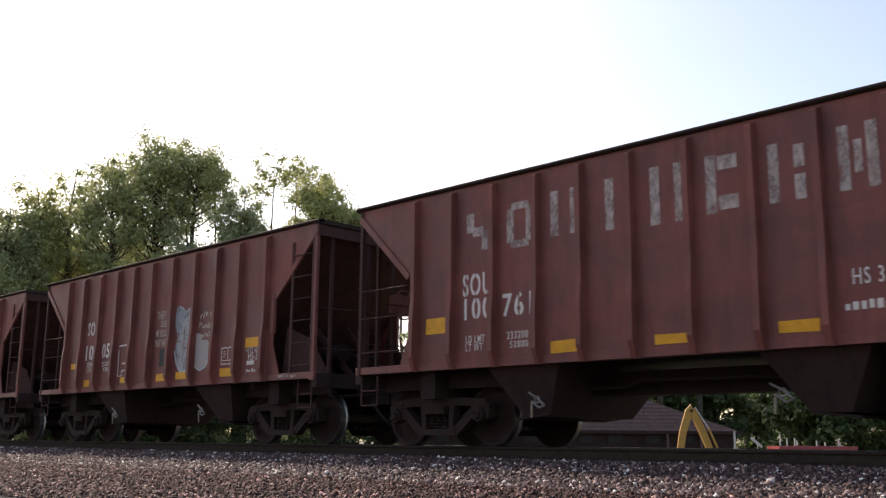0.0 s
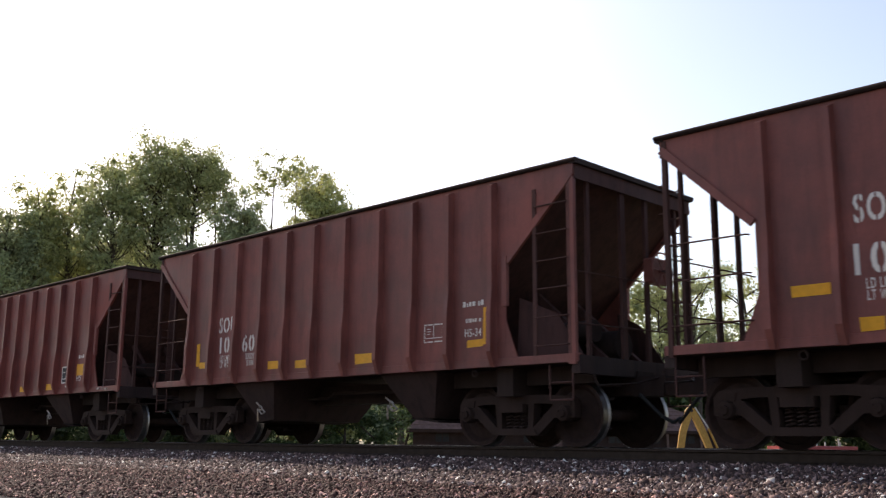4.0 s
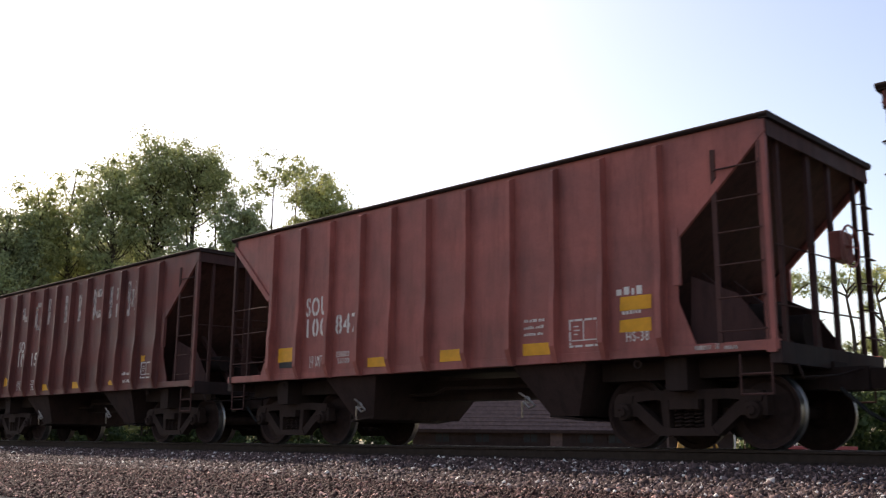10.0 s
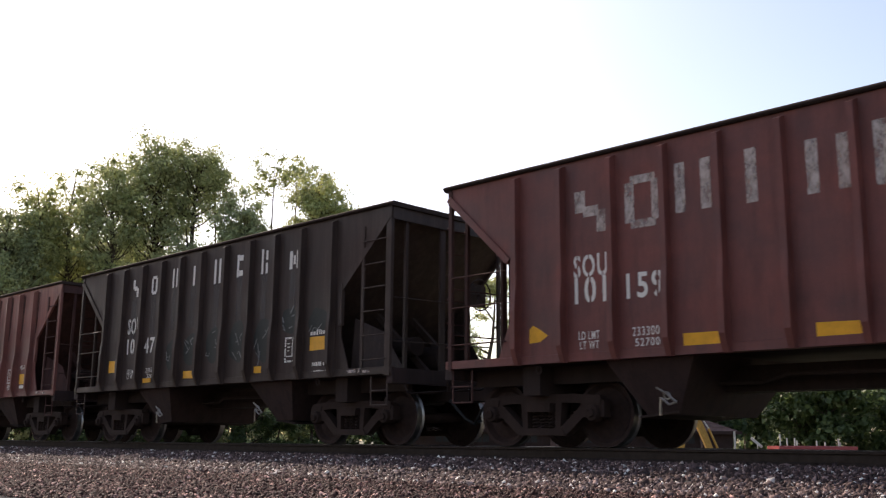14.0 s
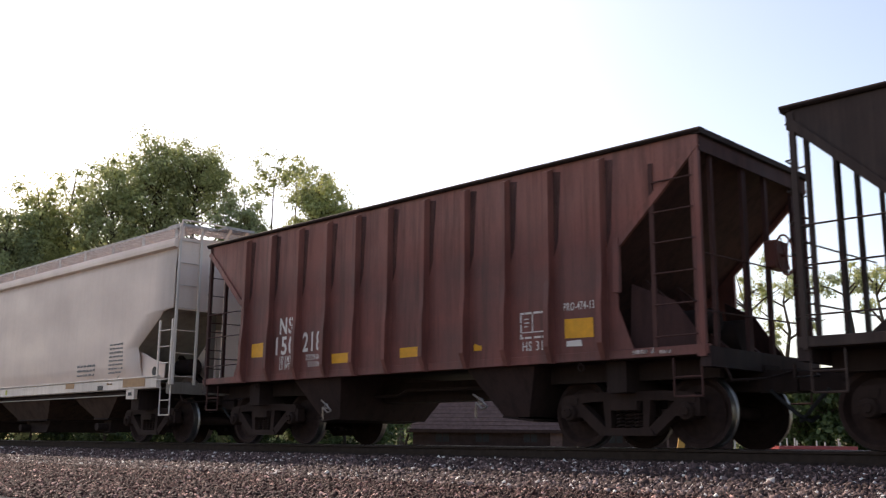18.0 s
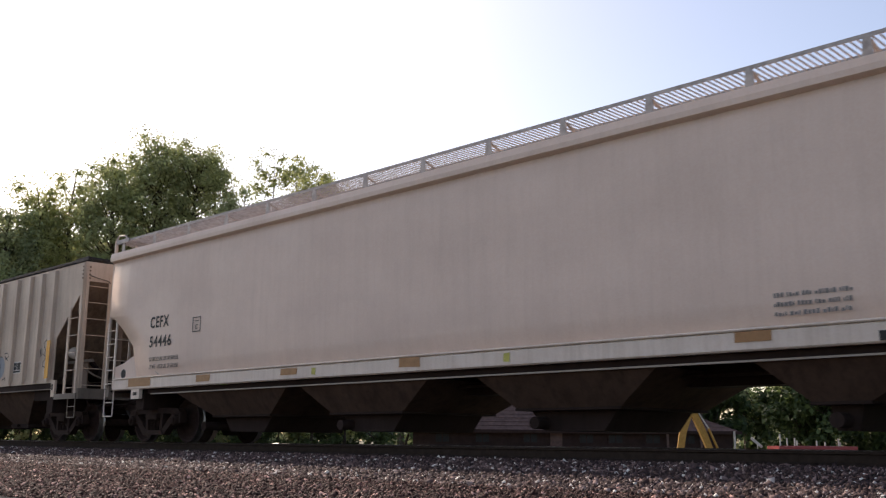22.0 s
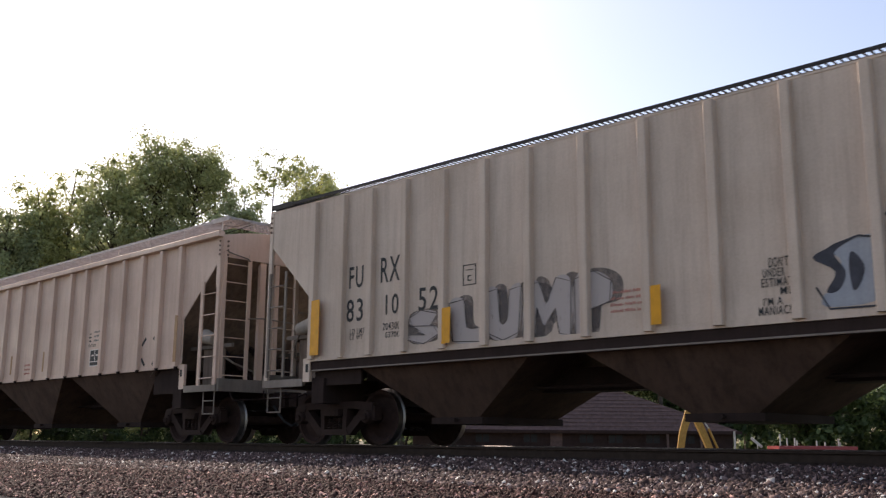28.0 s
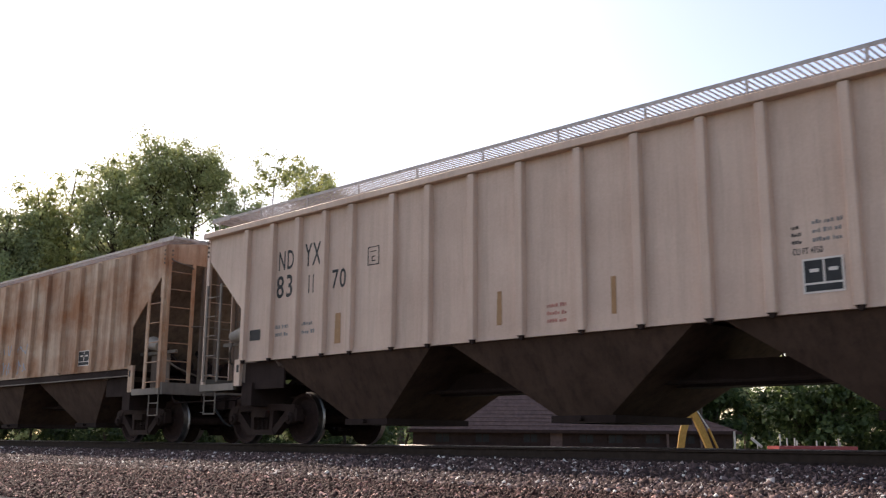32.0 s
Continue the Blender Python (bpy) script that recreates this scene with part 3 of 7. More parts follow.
def open_hopper(paint_mat):
    car = thing("hopper_car", "brown ribbed steel open-top hopper car, rolling on the track", "railcar", "train of railcars")
    W, T = 1.50, 0.012
    top, bot = 3.79, 1.17
    side = [(-4.20, bot), (4.20, bot), (4.20, 2.60), (5.42, 3.74), (5.42, top + 0.03), (-5.42, top + 0.03), (-5.42, 3.74), (-4.20, 2.60)]
    for s in (-1, 1):
        part("side_sheet", Geo().prism(side, s * W - T, s * W + T), paint_mat, car)
        ch = Geo().box(-5.48, 5.48, s * W - 0.07, s * W + 0.07, top + 0.032, top + 0.09, 0.02)
        part("top_chord", ch, GRIME, car)
        part("side_sill", Geo().box(-5.45, 5.45, s * (W - 0.02) - 0.04, s * (W - 0.02) + 0.04, 1.12, 1.225, 0.012)
             .box(-5.45, 5.45, s * (W - 0.08) - 0.1, s * (W - 0.08) + 0.1, 1.11, 1.135), paint_mat, car)
        for x in HOPPER_RIBS:
            o = s * (W + T)
            # a pressed rib that deepens towards the sill
            prof = [(0.0, 3.78), (0.11, 3.73), (0.11, 2.2), (0.14, 1.85), (0.14, 1.32), (0.05, 1.10), (0.0, 1.10)]
            g = Geo()
            v = []
            for sx, kk in ((-1, 1.0), (1, 1.0)):
                v += [(x + sx * (0.055 if d == 0 else 0.04), o + s * d, z) for d, z in prof]
            k = len(prof)
            g.add(v, [tuple(range(k)), tuple(range(k, 2 * k))[::-1]] + [(i, k + i, k + (i + 1) % k, (i + 1) % k) for i in range(k)])
            part("side_rib", g, paint_mat, car)
        # corner posts
        for e in (-1, 1):
            k = 0.06 if e * s < 0 else 0.032
            g = Geo().box(e * 5.36 - k, e * 5.36 + k, s * W - 0.03, s * W + 0.03, 1.08, 3.80)
            # two opposite posts take the brown with shade painted in
            part("corner_post", g, paint_mat if e * s < 0 else SHADED_GRIMY_BROWN, car)
            part("gusset", Geo().prism([(e * 4.20, 1.2), (e * 4.42, 1.2), (e * 4.20, 1.75)], s * W - 0.01, s * W + 0.01), paint_mat, car)
    for e in (-1, 1):
        part("end_chord", Geo().box(e * 5.42 - 0.06, e * 5.42 + 0.06, -W - 0.04, W + 0.04, top + 0.012, top + 0.088), GRIME, car)
        # the end slopes down and inwards to the outlet, and an upper end panel closes the top; both carry painted shade
        part("slope_sheet", Geo().slab([(e * 5.42, -W, 3.74), (e * 5.42, W, 3.74), (e * 2.75, W, 1.22), (e * 2.75, -W, 1.22)][::e], 0.012), SHADED_GRIMY_BROWN, car)
        part("end_panel", Geo().box(e * 5.42 - 0.012, e * 5.42 + 0.012, -W, W, 3.60, 3.80), SHADED_GRIMY_BROWN, car)
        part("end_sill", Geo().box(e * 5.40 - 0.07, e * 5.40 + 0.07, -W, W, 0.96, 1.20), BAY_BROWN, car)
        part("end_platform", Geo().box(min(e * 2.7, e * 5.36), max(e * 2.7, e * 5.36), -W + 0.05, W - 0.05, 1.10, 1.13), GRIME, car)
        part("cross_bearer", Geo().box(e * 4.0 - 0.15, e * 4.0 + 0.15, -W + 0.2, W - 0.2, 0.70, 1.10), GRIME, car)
        for y, w in ((-1.14, 0.06), (-0.30, 0.11), (0.32, 0.08), (1.14, 0.06)):
            part("end_post", Geo().bar((e * 5.36, y, 1.15), (e * 5.36, y, 3.66), 0.05, w, (0, 1, 0)), SHADED_GRIMY_BROWN, car)
        yl = -1.0 if e < 0 else 1.0
        for i in range(6):
            z = 1.45 + 0.36 * i
            part("end_rung", Geo().path([(e * 5.38, yl * 1.47, z), (e * 5.46, yl * 1.50, z - 0.015), (e * 5.47, yl * 1.30, z - 0.02), (e * 5.46, yl * 1.12, z - 0.015), (e * 5.38, yl * 1.14, z)], 0.011, 5), SHADED_GRIMY_BROWN, car)
        for y in (-0.42, 0.42):
            part("slope_brace", Geo().bar((e * 5.2, y, 1.14), (e * 3.9, y, 2.24), 0.10, 0.08), SHADED_GRIMY_BROWN, car)
        for s in (-1, 1):
            # rim of the cut-out, short stiffener and a lower sheet, darkened for shade, inside the recess
            part("recess_rim", Geo().bar((e * 4.22, s * (W + 0.012), 2.58), (e * 5.40, s * (W + 0.012), 3.69), 0.10, 0.05), paint_mat, car)
            if e > 0:
                part("recess_stiffener", Geo().bar((e * 4.20, s * (W + 0.02), 2.66), (e * 4.20, s * (W + 0.02), 1.95), 0.09, 0.06), paint_mat, car)
                part("recess_sheet", Geo().slab([(e * 4.22, s * 1.30, 1.14), (e * 4.22, s * 1.22, 2.10), (e * 4.75, s * 1.05, 1.85), (e * 5.25, s * 1.0, 1.14)], 0.012), SHADED_GRIMY_BROWN, car, "inner sheet in grimy brown darkened for shade")
        # outlet bay
        bay = Geo()
        a0, a1, b0, b1 = 1.40, 2.74, 1.86, 2.32
        tv = [(e * a0, -1.40, 1.16), (e * a1, -1.40, 1.16), (e * a1, 1.40, 1.16), (e * a0, 1.40, 1.16)]
        bv = [(e * b0, -1.02, 0.42), (e * b1, -1.02, 0.42), (e * b1, 1.02, 0.42), (e * b0, 1.02, 0.42)]
        bay.add(tv + bv, [(0, 1, 5, 4), (1, 2, 6, 5), (2, 3, 7, 6), (3, 0, 4, 7), (4, 5, 6, 7), (0, 1, 2, 3)])
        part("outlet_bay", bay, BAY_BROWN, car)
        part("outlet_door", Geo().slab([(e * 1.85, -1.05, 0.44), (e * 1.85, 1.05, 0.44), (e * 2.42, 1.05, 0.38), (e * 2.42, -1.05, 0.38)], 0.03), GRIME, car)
        lx = 1.68 if e > 0 else -1.84
        lk = Geo().path([(lx - 0.14, -1.34, 0.74), (lx, -1.36, 0.67), (lx + 0.13, -1.34, 0.56), (lx + 0.03, -1.34, 0.53), (lx - 0.08, -1.35, 0.62), (lx - 0.11, -1.32, 0.40)], 0.015, 6)
        lk.torus((lx + 0.01, -1.35, 0.64), 0.045, 0.011, (0, 1, 0.3), 10, 5)
        part("door_latch", lk, BRASS, car, "bright worn door latch")
        coupler(car, e * 6.0675, e)
        running = Geo().box(min(e * 5.4, e * 5.9), max(e * 5.4, e * 5.9), -0.2, 0.2, 0.70, 0.98)
        part("striker", running, GRIME, car)
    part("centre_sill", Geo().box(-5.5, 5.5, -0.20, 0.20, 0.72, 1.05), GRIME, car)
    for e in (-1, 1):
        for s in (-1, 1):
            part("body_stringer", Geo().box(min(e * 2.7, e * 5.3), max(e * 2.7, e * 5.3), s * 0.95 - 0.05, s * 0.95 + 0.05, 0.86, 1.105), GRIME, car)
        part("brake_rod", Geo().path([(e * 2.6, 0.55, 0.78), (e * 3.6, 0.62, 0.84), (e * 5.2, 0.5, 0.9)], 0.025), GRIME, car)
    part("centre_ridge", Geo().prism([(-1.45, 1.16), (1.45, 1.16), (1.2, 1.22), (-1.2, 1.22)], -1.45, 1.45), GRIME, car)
    part("train_pipe", Geo().path([(-5.4, -0.45, 0.82), (-1.0, -0.45, 0.82), (-0.6, -0.6, 0.9), (5.4, -0.5, 0.85)], 0.028), GRIME, car)
    # ladders: side ladder at the leading end of the near side, grab irons at the trailing end
    ladder(car, 4.74, 5.33, -W - 0.015, 1.22, 3.55, 6, SHADED_GRIMY_BROWN, "x", 0.06)
    ladder(car, -5.33, -4.74, W + 0.015, 1.22, 3.55, 6, SHADED_GRIMY_BROWN, "x", 0.06)
    for z in (1.45, 2.0, 2.45):
        part("grab_iron", Geo().path([(-5.33, -W, z), (-5.31, -W - 0.05, z), (-4.30, -W - 0.05, z), (-4.28, -W, z)], 0.011), SHADED_GRIMY_BROWN, car)
    for e in (-1, 1):
        for z in (1.62, 2.32):
            part("end_grab_iron", Geo().tube((e * 5.42, -1.45, z), (e * 5.42, 0.9, z + 0.06), 0.011), SHADED_GRIMY_BROWN, car)
        for s in (-1, 1):
            stirrup(car, e * 5.33, e * 4.95, s * (W - 0.02), 0.62, 1.08, SHADED_GRIMY_BROWN)
    bw = Geo().torus((5.55, 0.45, 2.55), 0.27, 0.014, (1, 0, 0), 20, 6)
    bw = part("brake_wheel", bw, paint_mat, car, "spoked brake wheel")
    for i in range(6):
        a = i * math.pi / 3
        part("spoke", Geo().tube((5.55, 0.45, 2.55), (5.55, 0.45 + 0.27 * math.cos(a), 2.55 + 0.27 * math.sin(a)), 0.010, 5), paint_mat, bw)
    part("hub", Geo().tube((5.36, 0.45, 2.55), (5.57, 0.45, 2.55), 0.03), paint_mat, bw)
    part("brake_housing", Geo().box(5.36, 5.50, 0.25, 0.65, 2.36, 2.74, 0.03), paint_mat, car)
    part("brake_cylinder", Geo().tube((4.55, -0.55, 1.62), (5.05, -0.55, 1.62), 0.16, 16), GRIME, car, "", True)
    part("air_reservoir", Geo().tube((4.35, 0.0, 1.45), (5.15, 0.0, 1.45), 0.22, 18), GRIME, car, "", True)
    for x in (3.55, -3.75):
        part("lifting_ring", Geo().torus((x, -W + 0.05, 1.03), 0.05, 0.012, (0, 1, 0.2), 12, 5), GRIME, car)
    running_gear(car, 4.0)
    return car


# ---------------------------------------------------------------- covered hopper cars
def grating(car, x0, x1, y0, y1, z, mat, pitch=0.085, rise=0.05):
    """A running board: two edge bars and many cross bars."""
    g = Geo()
    for y in (y0, y1):
        g.box(x0, x1, y - 0.006, y + 0.006, z, z + rise)
    n = int((x1 - x0) / pitch)
    for i in range(n + 1):
        x = x0 + (x1 - x0) * i / n
        g.box(x - 0.008, x + 0.008, y0, y1, z + 0.012, z + rise * 0.6)
    return tagged(part("running_board", g, mat, car, "galvanised open grating walkway"), kind="stuff")


def board_end(car, e, half, z, mat, y_out=1.45, platform=(-0.5, 0.42), depth=0.6, reach=0.42, brace_mat=None):
    """Where a running board meets the car's end: a board across the roof and a small platform that juts out over the coupler."""
    xa, xb = sorted((e * (half - depth), e * (half + 0.04)))
    g = Geo()
    n = int(2 * y_out / 0.085)
    for i in range(n + 1):
        y = -y_out + 2 * y_out * i / n
        g.box(xa, xb, y - 0.007, y + 0.007, z + 0.012, z + 0.035)
    for i in range(7):
        x = xa + (xb - xa) * i / 6
        g.box(x - 0.006, x + 0.006, -y_out, y_out, z + (0.0 if i in (0, 6) else 0.012), z + (0.055 if i in (0, 6) else 0.03))
    for y in (-y_out, y_out):
        g.box(xa, xb, y - 0.012, y + 0.012, z - 0.02, z + 0.07)
    tagged(part("end_board", g, mat, car, "open grating board across the car's end"), kind="stuff")
    p0, p1 = platform
    xa, xb = sorted((e * (half + 0.06), e * (half + reach)))
    g = Geo()
    for i in range(12):
        y = p0 + (p1 - p0) * i / 11
        g.box(xa, xb, y - 0.008, y + 0.008, z + 0.01, z + 0.045)
    for x in (xa, (xa + xb) / 2, xb):
        g.box(x - 0.012, x + 0.012, p0 - 0.02, p1 + 0.02, z, z + 0.055)
    tagged(part("end_crossover", g, mat, car, "small open grating platform over the coupler"), kind="stuff")
    for y in (p0 + 0.12, p1 - 0.12):
        part("crossover_brace", Geo().bar((e * half, y, z - 0.42), (e * (half + reach - 0.04), y, z), 0.09, 0.02, (0, 1, 0)), brace_mat or mat, car)
        part("brace_foot", Geo().box(min(e * half, e * (half + 0.03)), max(e * half, e * (half + 0.03)), y - 0.07, y + 0.07, z - 0.52, z - 0.36), brace_mat or mat, car)


def bays(car, centres, half, zt, mat, w=1.48, bottom=0.45, low=0.33):
    for c in centres:
        g = Geo()
        tv = [(c - half, -w, zt), (c + half, -w, zt), (c + half, w, zt), (c - half, w, zt)]
        bv = [(c - bottom, -0.95, low + 0.1), (c + bottom, -0.95, low + 0.1), (c + bottom, 0.95, low + 0.1), (c - bottom, 0.95, low + 0.1)]
        g.add(tv + bv, [(0, 1, 5, 4), (1, 2, 6, 5), (2, 3, 7, 6), (3, 0, 4, 7), (4, 5, 6, 7), (0, 1, 2, 3)])
        part("outlet_bay", g, mat, car)
        gate = Geo().box(c - bottom - 0.08, c + bottom + 0.08, -0.98, 0.98, low, low + 0.1).tube((c, -1.06, low + 0.06), (c, 1.06, low + 0.06), 0.035)
        part("outlet_gate", gate, GRIME, car)


def roof_hatches(car, x0, x1, z, mat, n=10):
    for i in range(n):
        a = x0 + (x1 - x0) * i / n
        part("roof_hatch", Geo().box(a + 0.05, a + (x1 - x0) / n - 0.05, -0.32, 0.32, z, z + 0.09, 0.03), mat, car)


def end_frame(car, e, xe, zt, mat, W, brake=False, body=None):
    """Posts, platform, ladder and draft gear at one end of a covered hopper."""
    part("end_sill", Geo().box(e * xe - 0.08, e * xe + 0.08, -W, W, 0.98, 1.22), GRIMY_BAR, car)
    part("end_platform", Geo().box(min(e * (xe - 1.25), e * xe), max(e * (xe - 1.25), e * xe), -W + 0.04, W - 0.04, 1.08, 1.12), GRIME, car)
    part("striker", Geo().box(min(e * xe, e * (xe + 0.45)), max(e * xe, e * (xe + 0.45)), -0.2, 0.2, 0.70, 1.0), GRIME, car)
    for y, w in ((-0.52, 0.14), (-0.17, 0.10), (0.34, 0.07), (0.95, 0.06)):
        part("end_post", Geo().bar((e * (xe - 0.05), y, 1.1), (e * (xe - 0.05), y, zt - 0.25), 0.09, w), body or GRIMY_BAR, car)
    coupler(car, e * (xe + 0.74), e)
    for y in (-0.4, 0.4):
        part("slope_brace", Geo().bar((e * (xe - 0.25), y, 1.12), (e * (xe - 1.75), y, 2.05), 0.10, 0.08), GRIME, car)
    if brake:
        bw = Geo().torus((e * (xe + 0.16), 0.55, 2.25), 0.27, 0.014, (1, 0, 0), 20, 6)
        bw = part("brake_wheel", bw, GRIME, car, "spoked brake wheel")
        for i in range(6):
            a = i * math.pi / 3
            part("spoke", Geo().tube((e * (xe + 0.16), 0.55, 2.25), (e * (xe + 0.16), 0.55 + 0.27 * math.cos(a), 2.25 + 0.27 * math.sin(a)), 0.010, 5), GRIME, bw)
        part("brake_housing", Geo().box(min(e * xe, e * (xe + 0.12)), max(e * xe, e * (xe + 0.12)), 0.35, 0.75, 2.05, 2.45, 0.03), GRIME, car)
    part("brake_cylinder", Geo().tube((e * (xe - 1.1), -0.6, 1.6), (e * (xe - 0.5), -0.6, 1.6), 0.17, 16), GRIME, car, "", True)
    part("air_reservoir", Geo().tube((e * (xe - 1.0), 0.3, 1.5), (e * (xe - 0.2), 0.3, 1.5), 0.22, 18), GRIME, car, "", True)


def ribbed_hopper(label, mat, ribs, zb, zt, roof_z, eave, board_mat, board_z, half=8.72, cut=7.42, W=1.50, rib_w=0.07, rib_d=0.09, walk_y=(-1.25, -0.75), roof_end=True):
    """A covered hopper with outside posts."""
    car = thing("covered_hopper_car", label, "railcar", "train of railcars")
    T = 0.012
    side = [(-cut, zb), (cut, zb), (cut, 2.45), (half, 3.62), (half, zt), (-half, zt), (-half, 3.62), (-cut, 2.45)]
    for s in (-1, 1):
        part("side_sheet", Geo().prism(side, s * W - T, s * W + T), mat, car)
        for x in ribs:
            o = s * (W + T)
            sec = ((-1.1, 0.0), (-0.9, 0.88), (-0.72, 1.0), (0.72, 1.0), (0.88, 0.88), (1.0, 0.0))
            v = [(x + rib_w * a, o + s * rib_d * d, z) for z in (zb - 0.03, zt - 0.03) for a, d in sec]
            part("side_rib", Geo().add(v, [tuple(range(5, -1, -1)), tuple(range(6, 12))] + [(i, (i + 1) % 6, 6 + (i + 1) % 6, 6 + i) for i in range(6)]), mat, car)
            if eave:
                part("rib_foot", Geo().prism([(x - 0.05, zb - 0.03), (x + 0.05, zb - 0.03), (x + 0.02, zb - 0.09), (x - 0.02, zb - 0.09)], o - 0.01, o + s * 0.06), GRIME, car)
        if not eave:
            part("sill_band", Geo().box(-cut, cut, s * (W - 0.03) - 0.03, s * (W - 0.03) + 0.03, zb - 0.20, zb - 0.062), GRIME, car, "grimy dark sill band")
            part("sill_edge", Geo().box(-cut, cut, s * (W - 0.02) - 0.045, s * (W - 0.02) + 0.045, zb - 0.225, zb - 0.203), GRIMY_BAR, car)
        part("side_sill", Geo().box(-cut, cut, s * W - 0.03, s * W + 0.03, zb - 0.06, zb + 0.02), mat, car)
        # eave
        if eave:
            part("eave", Geo().box(-half - 0.02, half + 0.02, s * (W + 0.06) - 0.07, s * (W + 0.06) + 0.07, zt - 0.02, zt + 0.09, 0.008), mat, car)
        else:
            part("eave", Geo().box(-half, half, s * W - 0.02, s * W + 0.02, zt - 0.02, zt + 0.01), mat, car)
        for e in (-1, 1):
            part("corner_post", Geo().bar((e * (half - 0.05), s * W, 1.05), (e * (half - 0.05), s * W, zt), 0.09, 0.05), mat, car)
            part("side_bracket", Geo().box(min(e * (cut - 0.02), e * (cut + 0.16)), max(e * (cut - 0.02), e * (cut + 0.16)), s * W - 0.03, s * W + 0.03, 1.05, zb), mat, car)
            part("end_side_sill", Geo().box(min(e * (cut + 0.17), e * half), max(e * (cut + 0.17), e * half), s * W - 0.03, s * W + 0.03, 0.98, 1.11), GRIMY_BAR, car)
            part("bracket_slot", Geo().box(e * (cut + 0.05) - 0.035, e * (cut + 0.05) + 0.035, s * (W + 0.031) - 0.004, s * (W + 0.031) + 0.004, zb - 0.24, zb - 0.10), LETTER_BLACK, car)
            stirrup(car, e * (half - 0.08), e * (half - 0.46), s * (W - 0.02), 0.55, 1.05, GRIMY_BAR)
    # rounded roof
    g = Geo()
    k = 9
    ring = []
    for i in range(k):
        a = -1 + 2 * i / (k - 1)
        ring.append((a * (W + 0.02), zt + 0.02 + (roof_z - zt) * (1 - a * a)))
    v = [(-half, y, z) for y, z in ring] + [(half, y, z) for y, z in ring]
    f = [(i, i + 1, k + i + 1, k + i) for i in range(k - 1)] + [tuple(range(k)), tuple(range(k, 2 * k))]
    part("roof", g.add(v, f), mat, car, "", True)
    roof_hatches(car, -half + 0.6, half - 0.6, roof_z - 0.01, mat, 10)
    for s in (-1, 1):
        ya, yb = sorted((s * -walk_y[0], s * -walk_y[1]))
        grating(car, -half - 0.05, half + 0.05, ya, yb, board_z, board_mat)
        for i in range(13):
            x = -half + 0.2 + (2 * half - 0.4) * i / 12
            part("board_bracket", Geo().bar((x, s * 1.46, zt + 0.04), (x, s * 0.75, board_z + 0.02), 0.05, 0.012, (0, 0, 1)), GRIME, car)
            part("board_strut", Geo().bar((x, s * (-walk_y[0] - 0.02), zt + 0.08), (x, s * (-walk_y[0]), board_z + 0.05), 0.035, 0.012, (0, 1, 0)), board_mat, car)
    for e in (-1, 1):
        low = 3.60 if eave else 3.76
        part("end_sheet", Geo().box(e * half - 0.012, e * half + 0.012, -W, W, low, zt + 0.03), mat, car)
        # inner side plates, a ledge and the valve gear in the recess under the slope
        for s in (-1, 1):
            xa, xb = sorted((e * (cut + 0.12), e * (half - 0.42)))
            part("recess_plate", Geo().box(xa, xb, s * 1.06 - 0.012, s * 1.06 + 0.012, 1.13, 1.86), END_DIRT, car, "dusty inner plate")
            part("recess_ledge", Geo().bar((e * (cut - 0.3), s * 1.10, 1.90), (e * (half - 0.1), s * 1.10, 1.90), 0.07, 0.05), GRIMY_BAR, car)
        part("valve", Geo().tube((e * (cut + 0.28), -1.15, 2.12), (e * (cut + 0.72), -1.22, 2.02), 0.15, 14, 0.11), SLOPE_TAN, car, "dusty cast valve body", True)
        part("valve_pipe", Geo().path([(e * (cut + 0.7), -1.2, 2.0), (e * (cut + 0.85), -1.2, 1.75), (e * (half - 0.2), -1.0, 1.55), (e * (half - 0.15), -0.4, 1.35)], 0.022), GRIMY_BAR, car)
        n = len(ring)
        part("end_gable", Geo().add([(e * half - 0.012, y, z) for y, z in ring] + [(e * half + 0.012, y, z) for y, z in ring],
             [tuple(range(n))[::-1], tuple(range(n, 2 * n))] + [(i, (i + 1) % n, n + (i + 1) % n, n + i) for i in range(n)]), mat, car)
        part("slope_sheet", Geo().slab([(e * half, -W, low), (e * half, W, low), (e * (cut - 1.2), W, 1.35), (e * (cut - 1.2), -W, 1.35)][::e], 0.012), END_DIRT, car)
        part("body_bolster", Geo().box(e * 7.25 - 0.16, e * 7.25 + 0.16, -W + 0.04, W - 0.04, 0.68, 1.1), GRIME, car)
        part("shear_plate", Geo().prism([(e * (cut - 0.05), 1.0), (e * (cut - 0.05), zb), (e * (cut - 1.9), zb)], -0.25, 0.25), GRIME, car)
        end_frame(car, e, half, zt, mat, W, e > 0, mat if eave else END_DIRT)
        for s in (-1, 1):
            part("bolster_web", Geo().box(min(e * 6.2, e * 7.4), max(e * 6.2, e * 7.4), s * 1.38 - 0.02, s * 1.38 + 0.02, 0.98, zb - 0.07), GRIME, car)
        board_end(car, e, half, board_z, board_mat, -walk_y[0], platform=(-0.6, -0.1) if not eave else (-0.5, 0.42), brace_mat=mat)
    # side ladders and end ladders
    ladder(car, half - 0.62, half - 0.06, -W - 0.02, 1.10, 3.16, 5, mat, "x", 0.10)
    ladder(car, -half + 0.08, -half + 0.55, -W - 0.02, 1.16, 3.05, 5, GRIMY_BAR, "x", 0.055)
    ladder(car, -1.44, -0.86, half + 0.01, 1.16, zt - 0.3, 7, mat, "y", 0.08)
    ladder(car, -1.44, -0.86, -half - 0.01, 1.16, zt - 0.3, 7, mat, "y", 0.08)
    part("side_post_high", Geo().bar((half - 0.08, -W - 0.02, 3.0), (half - 0.08, -W - 0.02, zt), 0.12, 0.03), mat, car)
